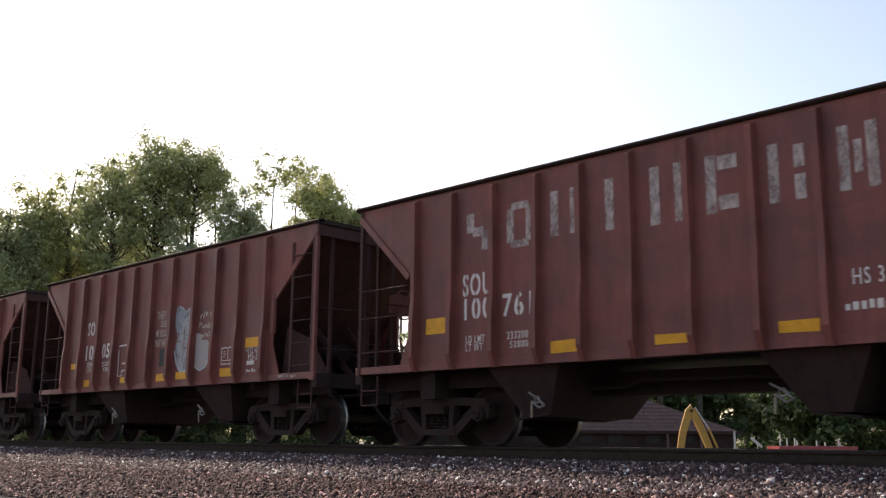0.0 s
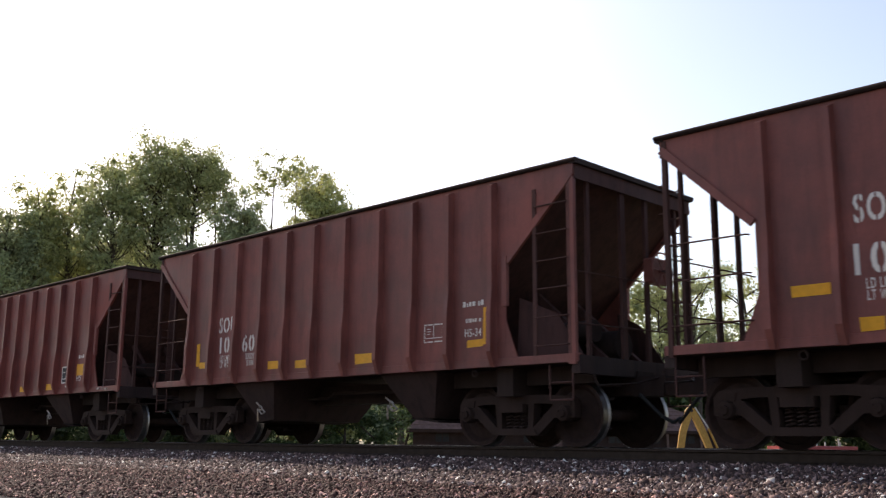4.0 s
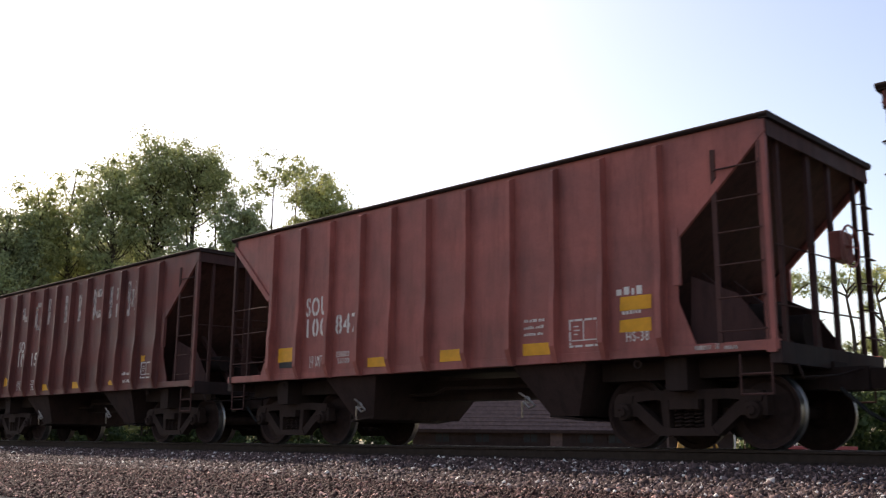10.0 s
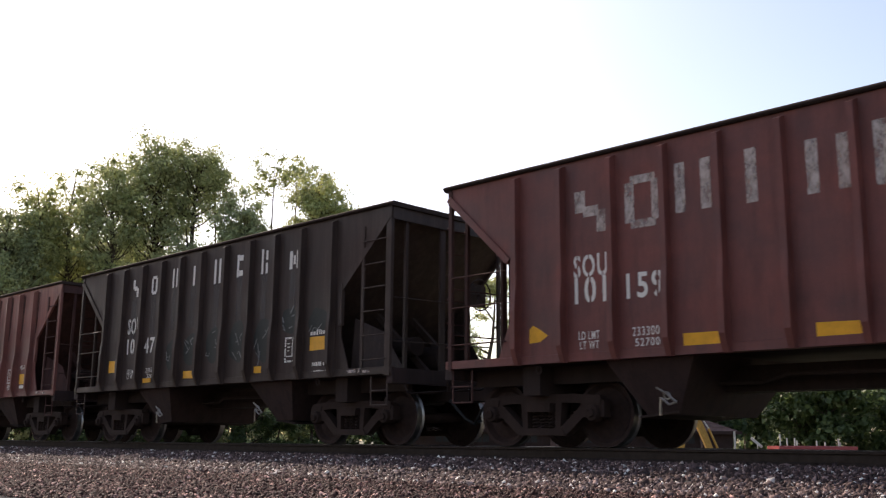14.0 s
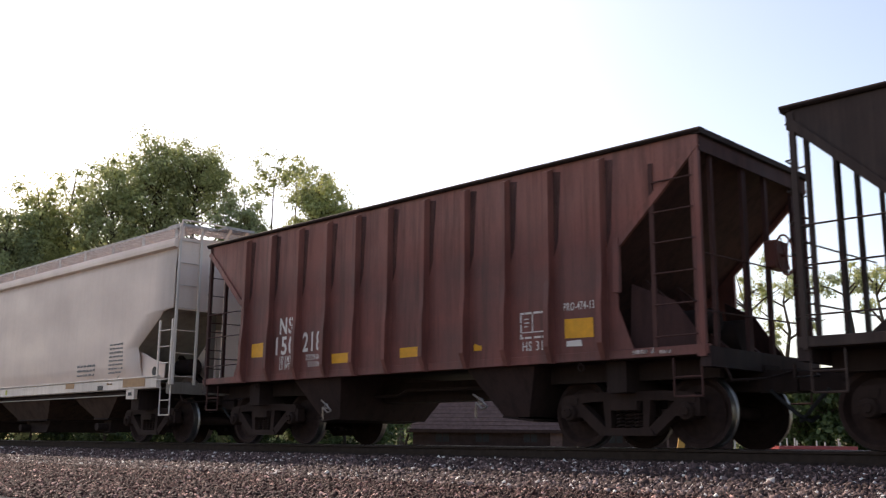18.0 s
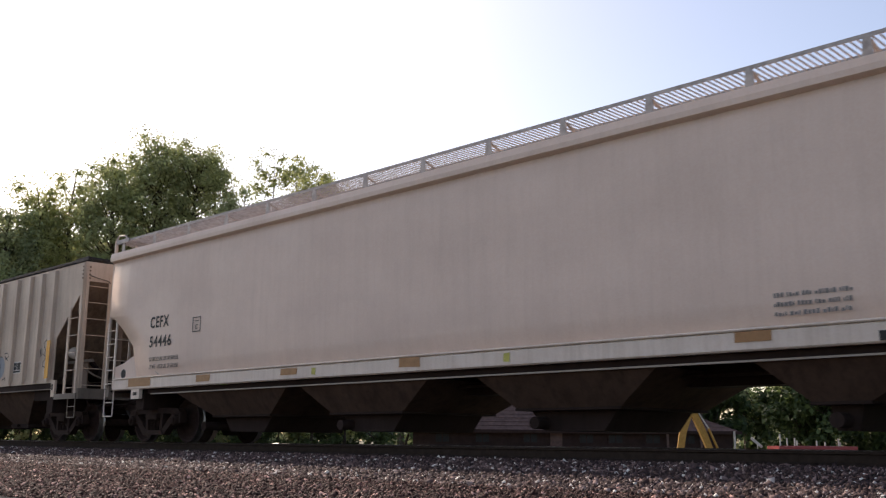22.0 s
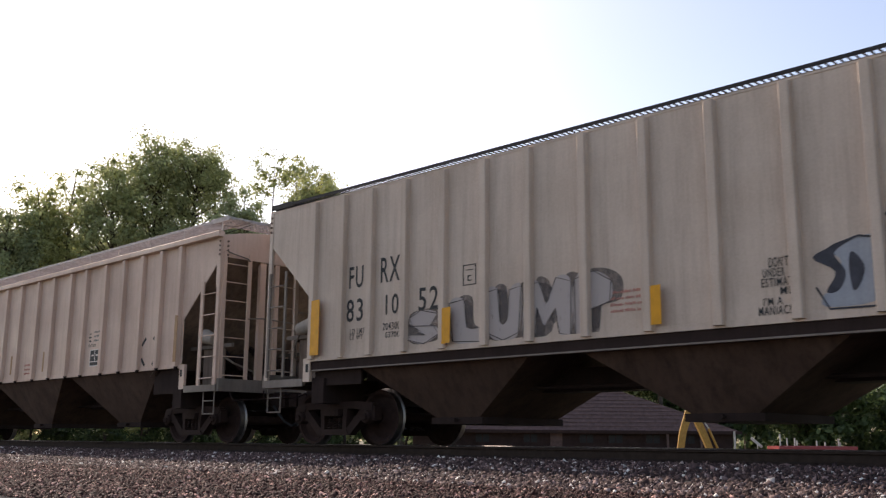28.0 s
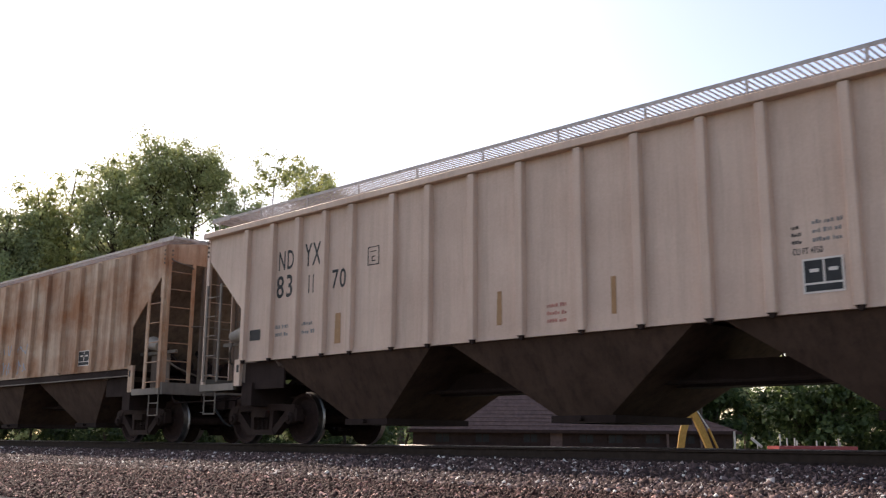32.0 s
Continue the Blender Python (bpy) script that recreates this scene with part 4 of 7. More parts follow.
    for e in (-1, 1):
        for z in (zt - 0.10, zt - 0.19, zt - 0.28, zt - 0.37):
            part("rivet", Geo().tube((e * (half - 0.05), -W - 0.02, z), (e * (half - 0.05), -W - 0.05, z), 0.022, 8), END_DIRT, car)
            part("rivet", Geo().tube((e * (half + 0.01), -W + 0.10, z), (e * (half + 0.035), -W + 0.10, z), 0.022, 8), END_DIRT, car)
        part("end_hand_hold", Geo().path([(e * (half + 0.01), -1.38, zt - 0.30), (e * (half + 0.07), -1.30, zt - 0.34), (e * (half + 0.07), -0.95, zt - 0.40), (e * (half + 0.01), -0.86, zt - 0.44)], 0.014), GRIMY_BAR, car)
        part("end_hand_hold", Geo().path([(e * (half + 0.02), -0.86, 2.42), (e * (half + 0.14), -0.6, 2.44), (e * (half + 0.14), 0.9, 2.38), (e * (half + 0.02), 1.1, 2.36)], 0.014), GRIMY_BAR, car)
    bays(car, (-4.45, 0.0, 4.45), 2.05, zb - 0.04, SHADED_BAY_DIRT)
    part("centre_sill", Geo().box(-half, half, -0.22, 0.22, 0.80, 1.14), GRIME, car)
    part("train_pipe", Geo().path([(-8.4, -0.55, 0.85), (8.4, -0.55, 0.85)], 0.03), GRIME, car)
    running_gear(car, 7.25)
    return car


def smooth_hopper(label, mat):
    """A long covered hopper with smooth curved sides and white side sills."""
    car = thing("covered_hopper_car", label, "railcar", "train of railcars")
    # section of the side, from sill to eave: bulges a little
    sec = [(1.30, 1.44), (1.36, 1.47), (1.60, 1.53), (1.92, 1.55), (3.6, 1.555), (4.02, 1.53)]
    def y_at(z):
        return float(np.interp(z, [a for a, b in sec], [b for a, b in sec]))
    out = [(-8.60, 1.30), (8.72, 1.30), (8.70, 1.78), (8.62, 1.98), (9.46, 2.56), (9.58, 2.68), (9.98, 2.73), (9.98, 4.02), (-9.82, 4.02), (-9.82, 2.74), (-9.64, 2.70), (-9.20, 2.42), (-8.70, 2.03), (-8.60, 1.66)]
    def edge(z, s):
        xs = []
        for (xa, za), (xb, zb2) in zip(out, out[1:] + out[:1]):
            if za != zb2 and min(za, zb2) <= z <= max(za, zb2):
                xs.append(xa + (xb - xa) * (z - za) / (zb2 - za))
        return max(xs) if s > 0 else min(xs)
    zs = [1.301, 1.36, 1.6, 1.66, 1.78, 1.98, 2.03, 2.2, 2.42, 2.56, 2.68, 2.701, 2.729, 2.741, 3.0, 3.3, 3.6, 3.85, 4.019]
    nx = 24
    for s in (-1, 1):
        g = Geo()
        v = []
        for z in zs:
            a, b = edge(z, -1), edge(z, 1)
            v += [(a + (b - a) * i / nx, s * y_at(z), z) for i in range(nx + 1)]
        f = [(j * (nx + 1) + i, j * (nx + 1) + i + 1, (j + 1) * (nx + 1) + i + 1, (j + 1) * (nx + 1) + i) for j in range(len(zs) - 1) for i in range(nx)]
        ob = part("side_sheet", g.add(v, f), mat, car, "", True)
        so = ob.modifiers.new("thickness", "SOLIDIFY")
        so.thickness, so.offset = 0.02, 0.0
        # eave band and the sill
        part("eave", Geo().add([(x, s * y, z) for x in (-9.86, 10.02) for y, z in ((1.50, 3.965), (1.645, 4.005), (1.65, 4.08), (1.63, 4.185), (1.46, 4.195))],
             [(0, 1, 6, 5), (1, 2, 7, 6), (2, 3, 8, 7), (3, 4, 9, 8), (4, 0, 5, 9), (0, 1, 2, 3, 4), (5, 6, 7, 8, 9)]), mat, car)
        part("side_sill", Geo().box(-9.5, 9.5, s * 1.52 - 0.05, s * 1.52 + 0.05, 1.10, 1.325, 0.02), SILL_WHITE, car, "white side sill with orange reflectors")
        part("sill_lip", Geo().box(-9.5, 9.5, s * 1.535 - 0.05, s * 1.535 + 0.05, 1.328, 1.362, 0.012), SILL_WHITE, car)
        part("sill_flange", Geo().box(-8.0, 8.0, s * 1.44 - 0.03, s * 1.44 + 0.03, 0.985, 1.008), SLOPE_TAN, car)
        part("sill_web", Geo().box(-8.2, 8.2, s * 1.41 - 0.012, s * 1.41 + 0.012, 1.01, 1.10), GRIME, car)
        for e in (-1, 1):
            stirrup(car, e * 9.55, e * 9.95, s * 1.50, 0.55, 1.15, SILL_WHITE)
            part("jacking_pad", Geo().box(e * 8.45 - 0.17, e * 8.45 + 0.17, s * 1.54 - 0.04, s * 1.54 + 0.04, 0.90, 1.10), SILL_WHITE, car)
            part("jacking_slot", Geo().box(e * 8.45 - 0.07, e * 8.45 + 0.07, s * 1.585 - 0.006, s * 1.585 + 0.006, 0.97, 1.04), LETTER_BLACK, car)
    # roof
    k = 11
    ring = [(a * 1.50, 4.16 + 0.14 * (1 - a * a)) for a in [-1 + 2 * i / (k - 1) for i in range(k)]]
    v = [(-9.84, y, z) for y, z in ring] + [(10.0, y, z) for y, z in ring]
    part("roof", Geo().add(v, [(i, i + 1, k + i + 1, k + i) for i in range(k - 1)] + [tuple(range(k)), tuple(range(k, 2 * k))]), mat, car, "", True)
    roof_hatches(car, -9.2, 9.4, 4.29, mat, 12)
    for s in (-1, 1):
        ya, yb = sorted((s * 1.47, s * 0.90))
        grating(car, -9.75, 9.95, ya, yb, 4.455, GALV, 0.08, 0.05)
        # upright toe lattice beside the walkway
        for i in range(15):
            x = -9.6 + 19.4 * i / 14
            part("board_bracket", Geo().prism([(x - 0.07, 4.18), (x + 0.07, 4.18), (x + 0.045, 4.46), (x - 0.045, 4.46)], s * 1.48 - 0.008, s * 1.48 + 0.008), GALV, car)
            part("board_strut", Geo().bar((x + 0.03, s * 1.46, 4.42), (x + 0.03, s * 0.95, 4.24), 0.05, 0.014, (0, 0, 1)), GALV, car)
    for e, xe in ((1, 10.0), (-1, -9.84)):
        part("end_sheet", Geo().prism([(xe - 0.012, 2.70), (xe + 0.012, 2.70), (xe + 0.012, 4.22), (xe - 0.012, 4.22)], -1.50, 1.50), mat, car)
        part("slope_sheet", Geo().slab([(e * 9.56, -1.53, 2.67), (e * 9.56, 1.53, 2.67), (e * 7.6, 1.50, 1.32), (e * 7.6, -1.50, 1.32)][::e], 0.014), SLOPE_TAN, car)
        part("end_soffit", Geo().slab([(xe, -1.50, 2.74), (xe, 1.50, 2.74), (e * 9.555, 1.50, 2.675), (e * 9.555, -1.50, 2.675)][::e], 0.014), SLOPE_TAN, car)
        part("shear_plate", Geo().prism([(e * 8.0, 1.05), (e * 9.7, 1.05), (e * 9.6, 2.40)], -0.28, 0.28), mat, car)
        for s in (-1, 1):
            part("corner_plate", Geo().prism([(e * 8.55, 1.30), (e * 9.62, 1.30), (e * 9.62, 1.62), (e * 9.2, 1.70), (e * 8.55, 1.93)], s * 1.46 - 0.008, s * 1.46 + 0.008), mat, car)
            part("lifting_eye", Geo().tube((e * 9.22, s * 1.466, 1.46), (e * 9.22, s * 1.475, 1.46), 0.10, 16), LETTER_BLACK, car)
        part("body_bolster", Geo().box(e * 8.45 - 0.16, e * 8.45 + 0.16, -1.45, 1.45, 0.68, 1.12), GRIME, car)
        end_frame(car, e, 9.86, 4.1, mat, 1.50, e < 0)
        part("end_column", Geo().box(min(xe, xe + e * 0.10), max(xe, xe + e * 0.10), -0.40, 0.14, 1.15, 4.05), mat, car)
        part("end_column", Geo().box(min(xe, xe + e * 0.10), max(xe, xe + e * 0.10), 0.70, 0.90, 1.15, 4.05), mat, car)
        board_end(car, e, abs(xe) + 0.04, 4.45, GALV, 1.50, (-0.68, -0.02), 0.55, 0.44, mat)
        part("board_post", Geo().box(xe + e * 0.06 - 0.02, xe + e * 0.06 + 0.02, -1.53, -1.47, 4.18, 4.52), mat, car)
    for e, xe in ((1, 10.04), (-1, -9.88)):
        ladder(car, -1.52, -1.02, xe, 1.16, 4.46, 7, SILL_WHITE, "y")
    ladder(car, 9.48, 9.98, -1.55, 1.16, 2.50, 4, SILL_WHITE, "x", 0.05)
    ladder(car, -9.86, -9.50, -1.55, 1.16, 2.62, 5, SILL_WHITE, "x", 0.05)
    part("hand_rail", Geo().path([(10.05, -1.5, 4.40), (10.05, -1.5, 4.58), (10.05, -0.9, 4.60), (10.05, 0.0, 4.58)], 0.02), SILL_WHITE, car)
    part("hand_rail", Geo().path([(-9.89, -1.5, 4.40), (-9.88, -1.5, 4.56), (-9.80, -1.5, 4.62), (-9.55, -1.48, 4.60), (-9.45, -1.47, 4.48)], 0.02), SILL_WHITE, car)
    # four chutes with their outlet boxes and capped discharge tubes
    for a0, a1, b0, b1, c in ((-7.1, -3.35, -6.1, -4.25, -6.3), (-3.0, 0.2, -2.45, -0.70, -2.1), (1.15, 4.2, 1.70, 3.42, 2.08), (5.45, 7.62, 6.0, 6.62, 6.29)):
        g = Geo()
        lo = 0.52
        tv = [(a0, -1.42, 1.0), (a1, -1.42, 1.0), (a1, 1.42, 1.0), (a0, 1.42, 1.0)]
        bv = [(b0, -1.10, lo), (b1, -1.10, lo), (b1, 1.10, lo), (b0, 1.10, lo)]
        g.add(tv + bv, [(0, 1, 5, 4), (1, 2, 6, 5), (2, 3, 7, 6), (3, 0, 4, 7), (4, 5, 6, 7), (0, 1, 2, 3)])
        part("outlet_bay", g, SHADED_BAY_DIRT, car)
        m0, m1 = b0 + 0.12, b1 - 0.12
        ch = Geo().prism([(m0, lo), (m1, lo), (m1 - 0.16 * (m1 - m0), 0.22), (m0 + 0.16 * (m1 - m0), 0.22)], -0.95, 0.95)
        part("outlet_box", ch, GRIME, car)
        part("outlet_flange", Geo().box(b0 - 0.03, b1 + 0.03, -1.13, 1.13, lo - 0.02, lo + 0.015), GRIME, car)
        part("discharge_tube", Geo().tube((c, -1.16, 0.33), (c, 1.16, 0.33), 0.085, 16), GRIME, car, "", True)
        part("tube_cap", Geo().tube((c, -1.162, 0.33), (c, -1.21, 0.33), 0.085, 18), GRIME, car, "grimy round tube cap", True)
    part("centre_sill", Geo().box(-9.8, 9.8, -0.22, 0.22, 0.80, 1.10), GRIME, car)
    part("train_pipe", Geo().path([(-9.4, -0.6, 0.92), (9.4, -0.6, 0.92)], 0.03), GRIME, car)
    running_gear(car, 8.45)
    return car


# ---------------------------------------------------------------- the train
MID = [-6.652 - HOPPER_LENGTH * i + o for i, o in enumerate((0.04, 0.21, 0.15, -0.08, -0.13, -0.10, -0.06, 0.10))] + [-108.12, -128.195, -147.22, -166.25]   # middle of each car at the start
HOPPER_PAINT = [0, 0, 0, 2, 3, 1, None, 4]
cars = []
first = open_hopper(BROWN[0])
first.location = (MID[0], 0, 0)
cars.append(first)


def repaint(car, old, mat):
    for o in car.children_recursive:
        if o.type == "MESH" and o.material_slots and o.material_slots[0].material == old:
            o.material_slots[0].link = "OBJECT"
            o.material_slots[0].material = mat


for i in range(1, 8):
    c = copy_thing(first, pose(MID[i], 0, 0))
    if HOPPER_PAINT[i] is None:
        repaint(c, BROWN[0], BLACK)
        repaint(c, SHADED_GRIMY_BROWN, BLACK)
        tagged(c, "black ribbed steel open-top hopper car, rolling on the track")
    elif HOPPER_PAINT[i]:
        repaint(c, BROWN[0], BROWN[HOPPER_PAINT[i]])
    cars.append(c)
cars.append(smooth_hopper("light grey smooth-sided covered hopper car with white sills", GREY_SMOOTH))
RIBS_A = (-7.34, -6.57, -5.85, -5.05, -4.20, -3.37, -2.54, -1.59, -0.64, 0.31, 1.27, 2.18, 3.10, 4.02, 4.94, 5.76, 6.47, 7.20)
RIBS_B = (-7.29, -6.48, -5.72, -4.97, -4.25, -3.24, -2.43, -1.51, -0.59, 0.43, 1.34, 2.28, 3.06, 4.04, 4.88, 5.71, 6.51, 7.28)
BLACK_BOARD = plain("black_grating_steel", (0.03, 0.028, 0.027), 0.6, 0.3)
cars.append(ribbed_hopper("grey ribbed covered hopper car with spray-painted scrawls", GREY_RIB, RIBS_A, 1.45, 4.20, 4.225, False, BLACK_BOARD, 4.285, walk_y=(-1.47, -1.02)))
cars.append(ribbed_hopper("cream ribbed covered hopper car with orange reflectors", CREAM, RIBS_B, 1.54, 4.01, 4.20, True, GALV, 4.36, walk_y=(-1.42, -0.90)))
cars.append(ribbed_hopper("heavily rust-streaked pale covered hopper car", RUSTY, RIBS_B, 1.62, 4.10, 4.24, False, GALV, 4.26, walk_y=(-1.40, -0.92)))
for c, x in zip(cars[8:], MID[8:]):
    c.location = (x, 0, 0)

words(cars[5], '233300', -2.19, -1.80, 1.379, 1.494, LETTER, -1.512)
words(cars[5], '52700', -2.15, -1.80, 1.248, 1.350, LETTER, -1.512)
glyph_block(cars[0], 0, -3.01, -2.53, 2.759, 3.443, LETTER_WORN)
glyph_block(cars[0], 1, -2.21, -1.74, 2.769, 3.422, LETTER_WORN)
glyph_block(cars[0], 2, -1.42, -0.96, 2.777, 3.467, LETTER_WORN)
glyph_block(cars[0], 3, -0.68, -0.22, 2.784, 3.476, LETTER_WORN)
glyph_block(cars[0], 4, 0.17, 0.65, 2.747, 3.499, LETTER_WORN)
glyph_block(cars[0], 5, 0.95, 1.40, 2.766, 3.489, LETTER_WORN)
glyph_block(cars[0], 6, 1.75, 2.19, 2.765, 3.463, LETTER_WORN)
glyph_block(cars[0], 7, 2.56, 2.99, 2.770, 3.504, LETTER_WORN)
words(cars[0], 'SOU', -3.07, -2.51, 2.154, 2.488, LETTER, -1.512)
words(cars[0], '100', -3.04, -2.51, 1.811, 2.123, LETTER, -1.512)
words(cars[0], '761', -2.30, -1.76, 1.797, 2.132, LETTER, -1.512)
words(cars[0], 'HS 31', 2.62, 3.02, 1.737, 1.916, LETTER, -1.512)
words(cars[0], 'LD LMT', -3.01, -2.64, 1.468, 1.579, LETTER, -1.512)
words(cars[0], 'LT WT', -3.01, -2.68, 1.353, 1.459, LETTER, -1.512)
words(cars[0], '233200', -2.22, -1.84, 1.475, 1.586, LETTER, -1.512)
words(cars[0], '52800', -2.17, -1.84, 1.355, 1.451, LETTER, -1.512)
fine_print(cars[0], 2.52, 3.00, 1.456, 1.591, 1, LETTER, -1.512)
mark(cars[0], 'yellow_reflector', -3.83, -3.33, 1.643, 1.894, YELLOW, -1.512)
mark(cars[0], 'yellow_reflector', -1.45, -0.97, 1.238, 1.403, YELLOW, -1.512)
mark(cars[0], 'yellow_reflector', 0.17, 0.66, 1.252, 1.373, YELLOW, -1.512)
mark(cars[0], 'yellow_reflector', 1.77, 2.23, 1.273, 1.420, YELLOW, -1.512)
words(cars[1], 'SOU', -3.07, -2.53, 2.394, 2.710, LETTER, -1.512)
words(cars[1], '101', -3.10, -2.55, 1.833, 2.172, LETTER, -1.512)
words(cars[1], '057', -2.30, -1.75, 1.843, 2.173, LETTER, -1.512)
words(cars[1], 'HS-33', 3.46, 3.82, 1.509, 1.665, LETTER, -1.512)
words(cars[1], 'LD LMT', -2.99, -2.69, 1.681, 1.794, LETTER, -1.512)
words(cars[1], 'LT WT', -2.99, -2.71, 1.557, 1.666, LETTER, -1.512)
words(cars[1], '233000', -2.26, -1.88, 1.665, 1.765, LETTER, -1.512)
words(cars[1], '53000', -2.19, -1.88, 1.545, 1.640, LETTER, -1.512)
fine_print(cars[1], 3.41, 3.72, 1.279, 1.367, 1, LETTER, -1.512)
words(cars[1], 'CU FT 2300', 3.37, 3.82, 1.670, 1.793, LETTER, -1.512)
mark(cars[1], 'yellow_reflector', -3.82, -3.37, 1.662, 1.796, YELLOW, -1.512)
mark(cars[1], 'yellow_reflector', -3.09, -2.84, 1.240, 1.379, YELLOW, -1.512)
mark(cars[1], 'yellow_reflector', -1.38, -1.00, 1.260, 1.390, YELLOW, -1.512)
mark(cars[1], 'yellow_reflector', 0.16, 0.62, 1.235, 1.394, YELLOW, -1.512)
mark(cars[1], 'yellow_reflector', 0.93, 1.39, 1.251, 1.398, YELLOW, -1.512)
mark(cars[1], 'yellow_reflector', 2.53, 2.97, 1.244, 1.397, YELLOW, -1.512)
mark(cars[1], 'yellow_reflector', 3.35, 3.79, 1.744, 1.936, YELLOW, -1.512)
mark(cars[1], 'painted_bar', 3.42, 3.64, 1.421, 1.504, LETTER, -1.512)
mark(cars[1], 'black_patch', 0.24, 0.63, 1.541, 1.917, LETTER_BLACK, -1.512)
stencil_box(cars[1], 2.56, 3.01, 1.464, 1.797, LETTER, None)
words(cars[2], 'SOU', -3.07, -2.52, 2.070, 2.373, LETTER, -1.512)
words(cars[2], '101', -3.02, -2.55, 1.685, 1.993, LETTER, -1.512)
words(cars[2], '605', -2.27, -1.68, 1.672, 1.990, LETTER, -1.512)
words(cars[2], 'LD LMT', -2.99, -2.66, 1.530, 1.645, LETTER, -1.512)
words(cars[2], 'LT WT', -2.99, -2.70, 1.407, 1.517, LETTER, -1.512)
words(cars[2], '232200', -2.15, -1.80, 1.535, 1.639, LETTER, -1.512)
words(cars[2], '53800', -2.10, -1.80, 1.412, 1.510, LETTER, -1.512)
mark(cars[2], 'yellow_reflector', -3.84, -3.72, 1.470, 1.913, YELLOW, -1.512)
mark(cars[2], 'yellow_reflector', -3.71, -3.28, 1.426, 1.545, YELLOW, -1.512)
mark(cars[2], 'yellow_reflector', -1.43, -0.98, 1.315, 1.456, YELLOW, -1.512)
mark(cars[2], 'yellow_reflector', -0.63, -0.16, 1.292, 1.436, YELLOW, -1.512)
mark(cars[2], 'yellow_reflector', 0.97, 1.43, 1.290, 1.448, YELLOW, -1.512)
stencil_box(cars[2], 2.57, 2.98, 1.527, 1.807, LETTER, None)
mark(cars[2], 'yellow_reflector', 3.78, 3.88, 1.43, 1.97, YELLOW, -1.512)
mark(cars[2], 'yellow_reflector', 3.46, 3.78, 1.41, 1.51, YELLOW, -1.512)
words(cars[2], 'HS-34', 3.42, 3.74, 1.56, 1.68, LETTER, -1.512)
fine_print(cars[2], 3.38, 3.80, 1.99, 2.10, 1, LETTER, -1.512)
fine_print(cars[2], 3.44, 3.74, 1.76, 1.84, 1, LETTER, -1.512)
words(cars[3], 'SOU', -3.07, -2.53, 2.283, 2.617, LETTER, -1.512)
words(cars[3], '101', -3.04, -2.56, 1.881, 2.205, LETTER, -1.512)
words(cars[3], '554', -2.29, -1.71, 1.866, 2.208, LETTER, -1.512)
words(cars[3], 'HS 32', 3.35, 3.89, 1.380, 1.523, LETTER, -1.512)
words(cars[3], 'LD LMT', -3.05, -2.70, 1.358, 1.478, LETTER, -1.512)
words(cars[3], 'LT WT', -3.05, -2.73, 1.225, 1.340, LETTER, -1.512)
words(cars[3], '232600', -2.17, -1.77, 1.362, 1.478, LETTER, -1.512)
words(cars[3], '53600', -2.11, -1.77, 1.232, 1.338, LETTER, -1.512)
fine_print(cars[3], 3.40, 3.91, 1.888, 2.023, 1, LETTER, -1.512)
mark(cars[3], 'yellow_reflector', -3.82, -3.32, 1.443, 1.694, YELLOW, -1.512)
mark(cars[3], 'yellow_reflector', -1.44, -0.95, 1.272, 1.425, YELLOW, -1.512)
mark(cars[3], 'yellow_reflector', 0.21, 0.69, 1.204, 1.347, YELLOW, -1.512)
mark(cars[3], 'yellow_reflector', 1.76, 2.23, 1.220, 1.369, YELLOW, -1.512)
mark(cars[3], 'yellow_reflector', 3.35, 3.85, 1.504, 1.774, YELLOW, -1.512)
stencil_box(cars[3], 2.58, 3.04, 1.348, 1.749, LETTER, LETTER_BLACK)
mark(cars[3], 'painted_bar', 2.81, 3.05, 1.250, 1.329, LETTER, -1.512)
mark(cars[3], 'paint_patch', -3.17, -2.63, 1.138, 2.647, PATCH, -1.508)
mark(cars[3], 'paint_patch', -2.41, -1.69, 1.157, 2.541, PATCH, -1.508)
words(cars[4], 'SOU', -3.12, -2.54, 2.163, 2.493, LETTER, -1.512)
words(cars[4], '100', -3.09, -2.55, 1.809, 2.123, LETTER, -1.512)
words(cars[4], '847', -2.31, -1.72, 1.806, 2.142, LETTER, -1.512)
words(cars[4], 'HS-38', 3.44, 3.77, 1.315, 1.442, LETTER, -1.512)
words(cars[4], 'LD LMT', -2.98, -2.65, 1.387, 1.481, LETTER, -1.512)
words(cars[4], 'LT WT', -2.98, -2.68, 1.287, 1.377, LETTER, -1.512)
words(cars[4], '230800', -2.28, -1.94, 1.428, 1.522, LETTER, -1.512)
words(cars[4], '56100', -2.23, -1.94, 1.318, 1.408, LETTER, -1.512)
fine_print(cars[4], 1.78, 2.14, 1.491, 1.733, 3, LETTER, -1.512)
fine_print(cars[4], 3.31, 3.81, 1.887, 2.055, 1, LETTER, -1.512)
fine_print(cars[4], 3.39, 3.74, 1.652, 1.737, 1, LETTER, -1.512)
mark(cars[4], 'yellow_reflector', -3.89, -3.41, 1.415, 1.665, YELLOW, -1.512)
mark(cars[4], 'yellow_reflector', -1.48, -0.97, 1.225, 1.376, YELLOW, -1.512)
mark(cars[4], 'yellow_reflector', 0.15, 0.64, 1.231, 1.397, YELLOW, -1.512)
mark(cars[4], 'yellow_reflector', 1.75, 2.22, 1.230, 1.393, YELLOW, -1.512)
mark(cars[4], 'yellow_reflector', 3.36, 3.82, 1.708, 1.884, YELLOW, -1.512)
mark(cars[4], 'yellow_reflector', 3.35, 3.81, 1.431, 1.598, YELLOW, -1.512)
mark(cars[4], 'black_patch', -3.85, -3.44, 1.316, 1.420, LETTER_BLACK, -1.512)
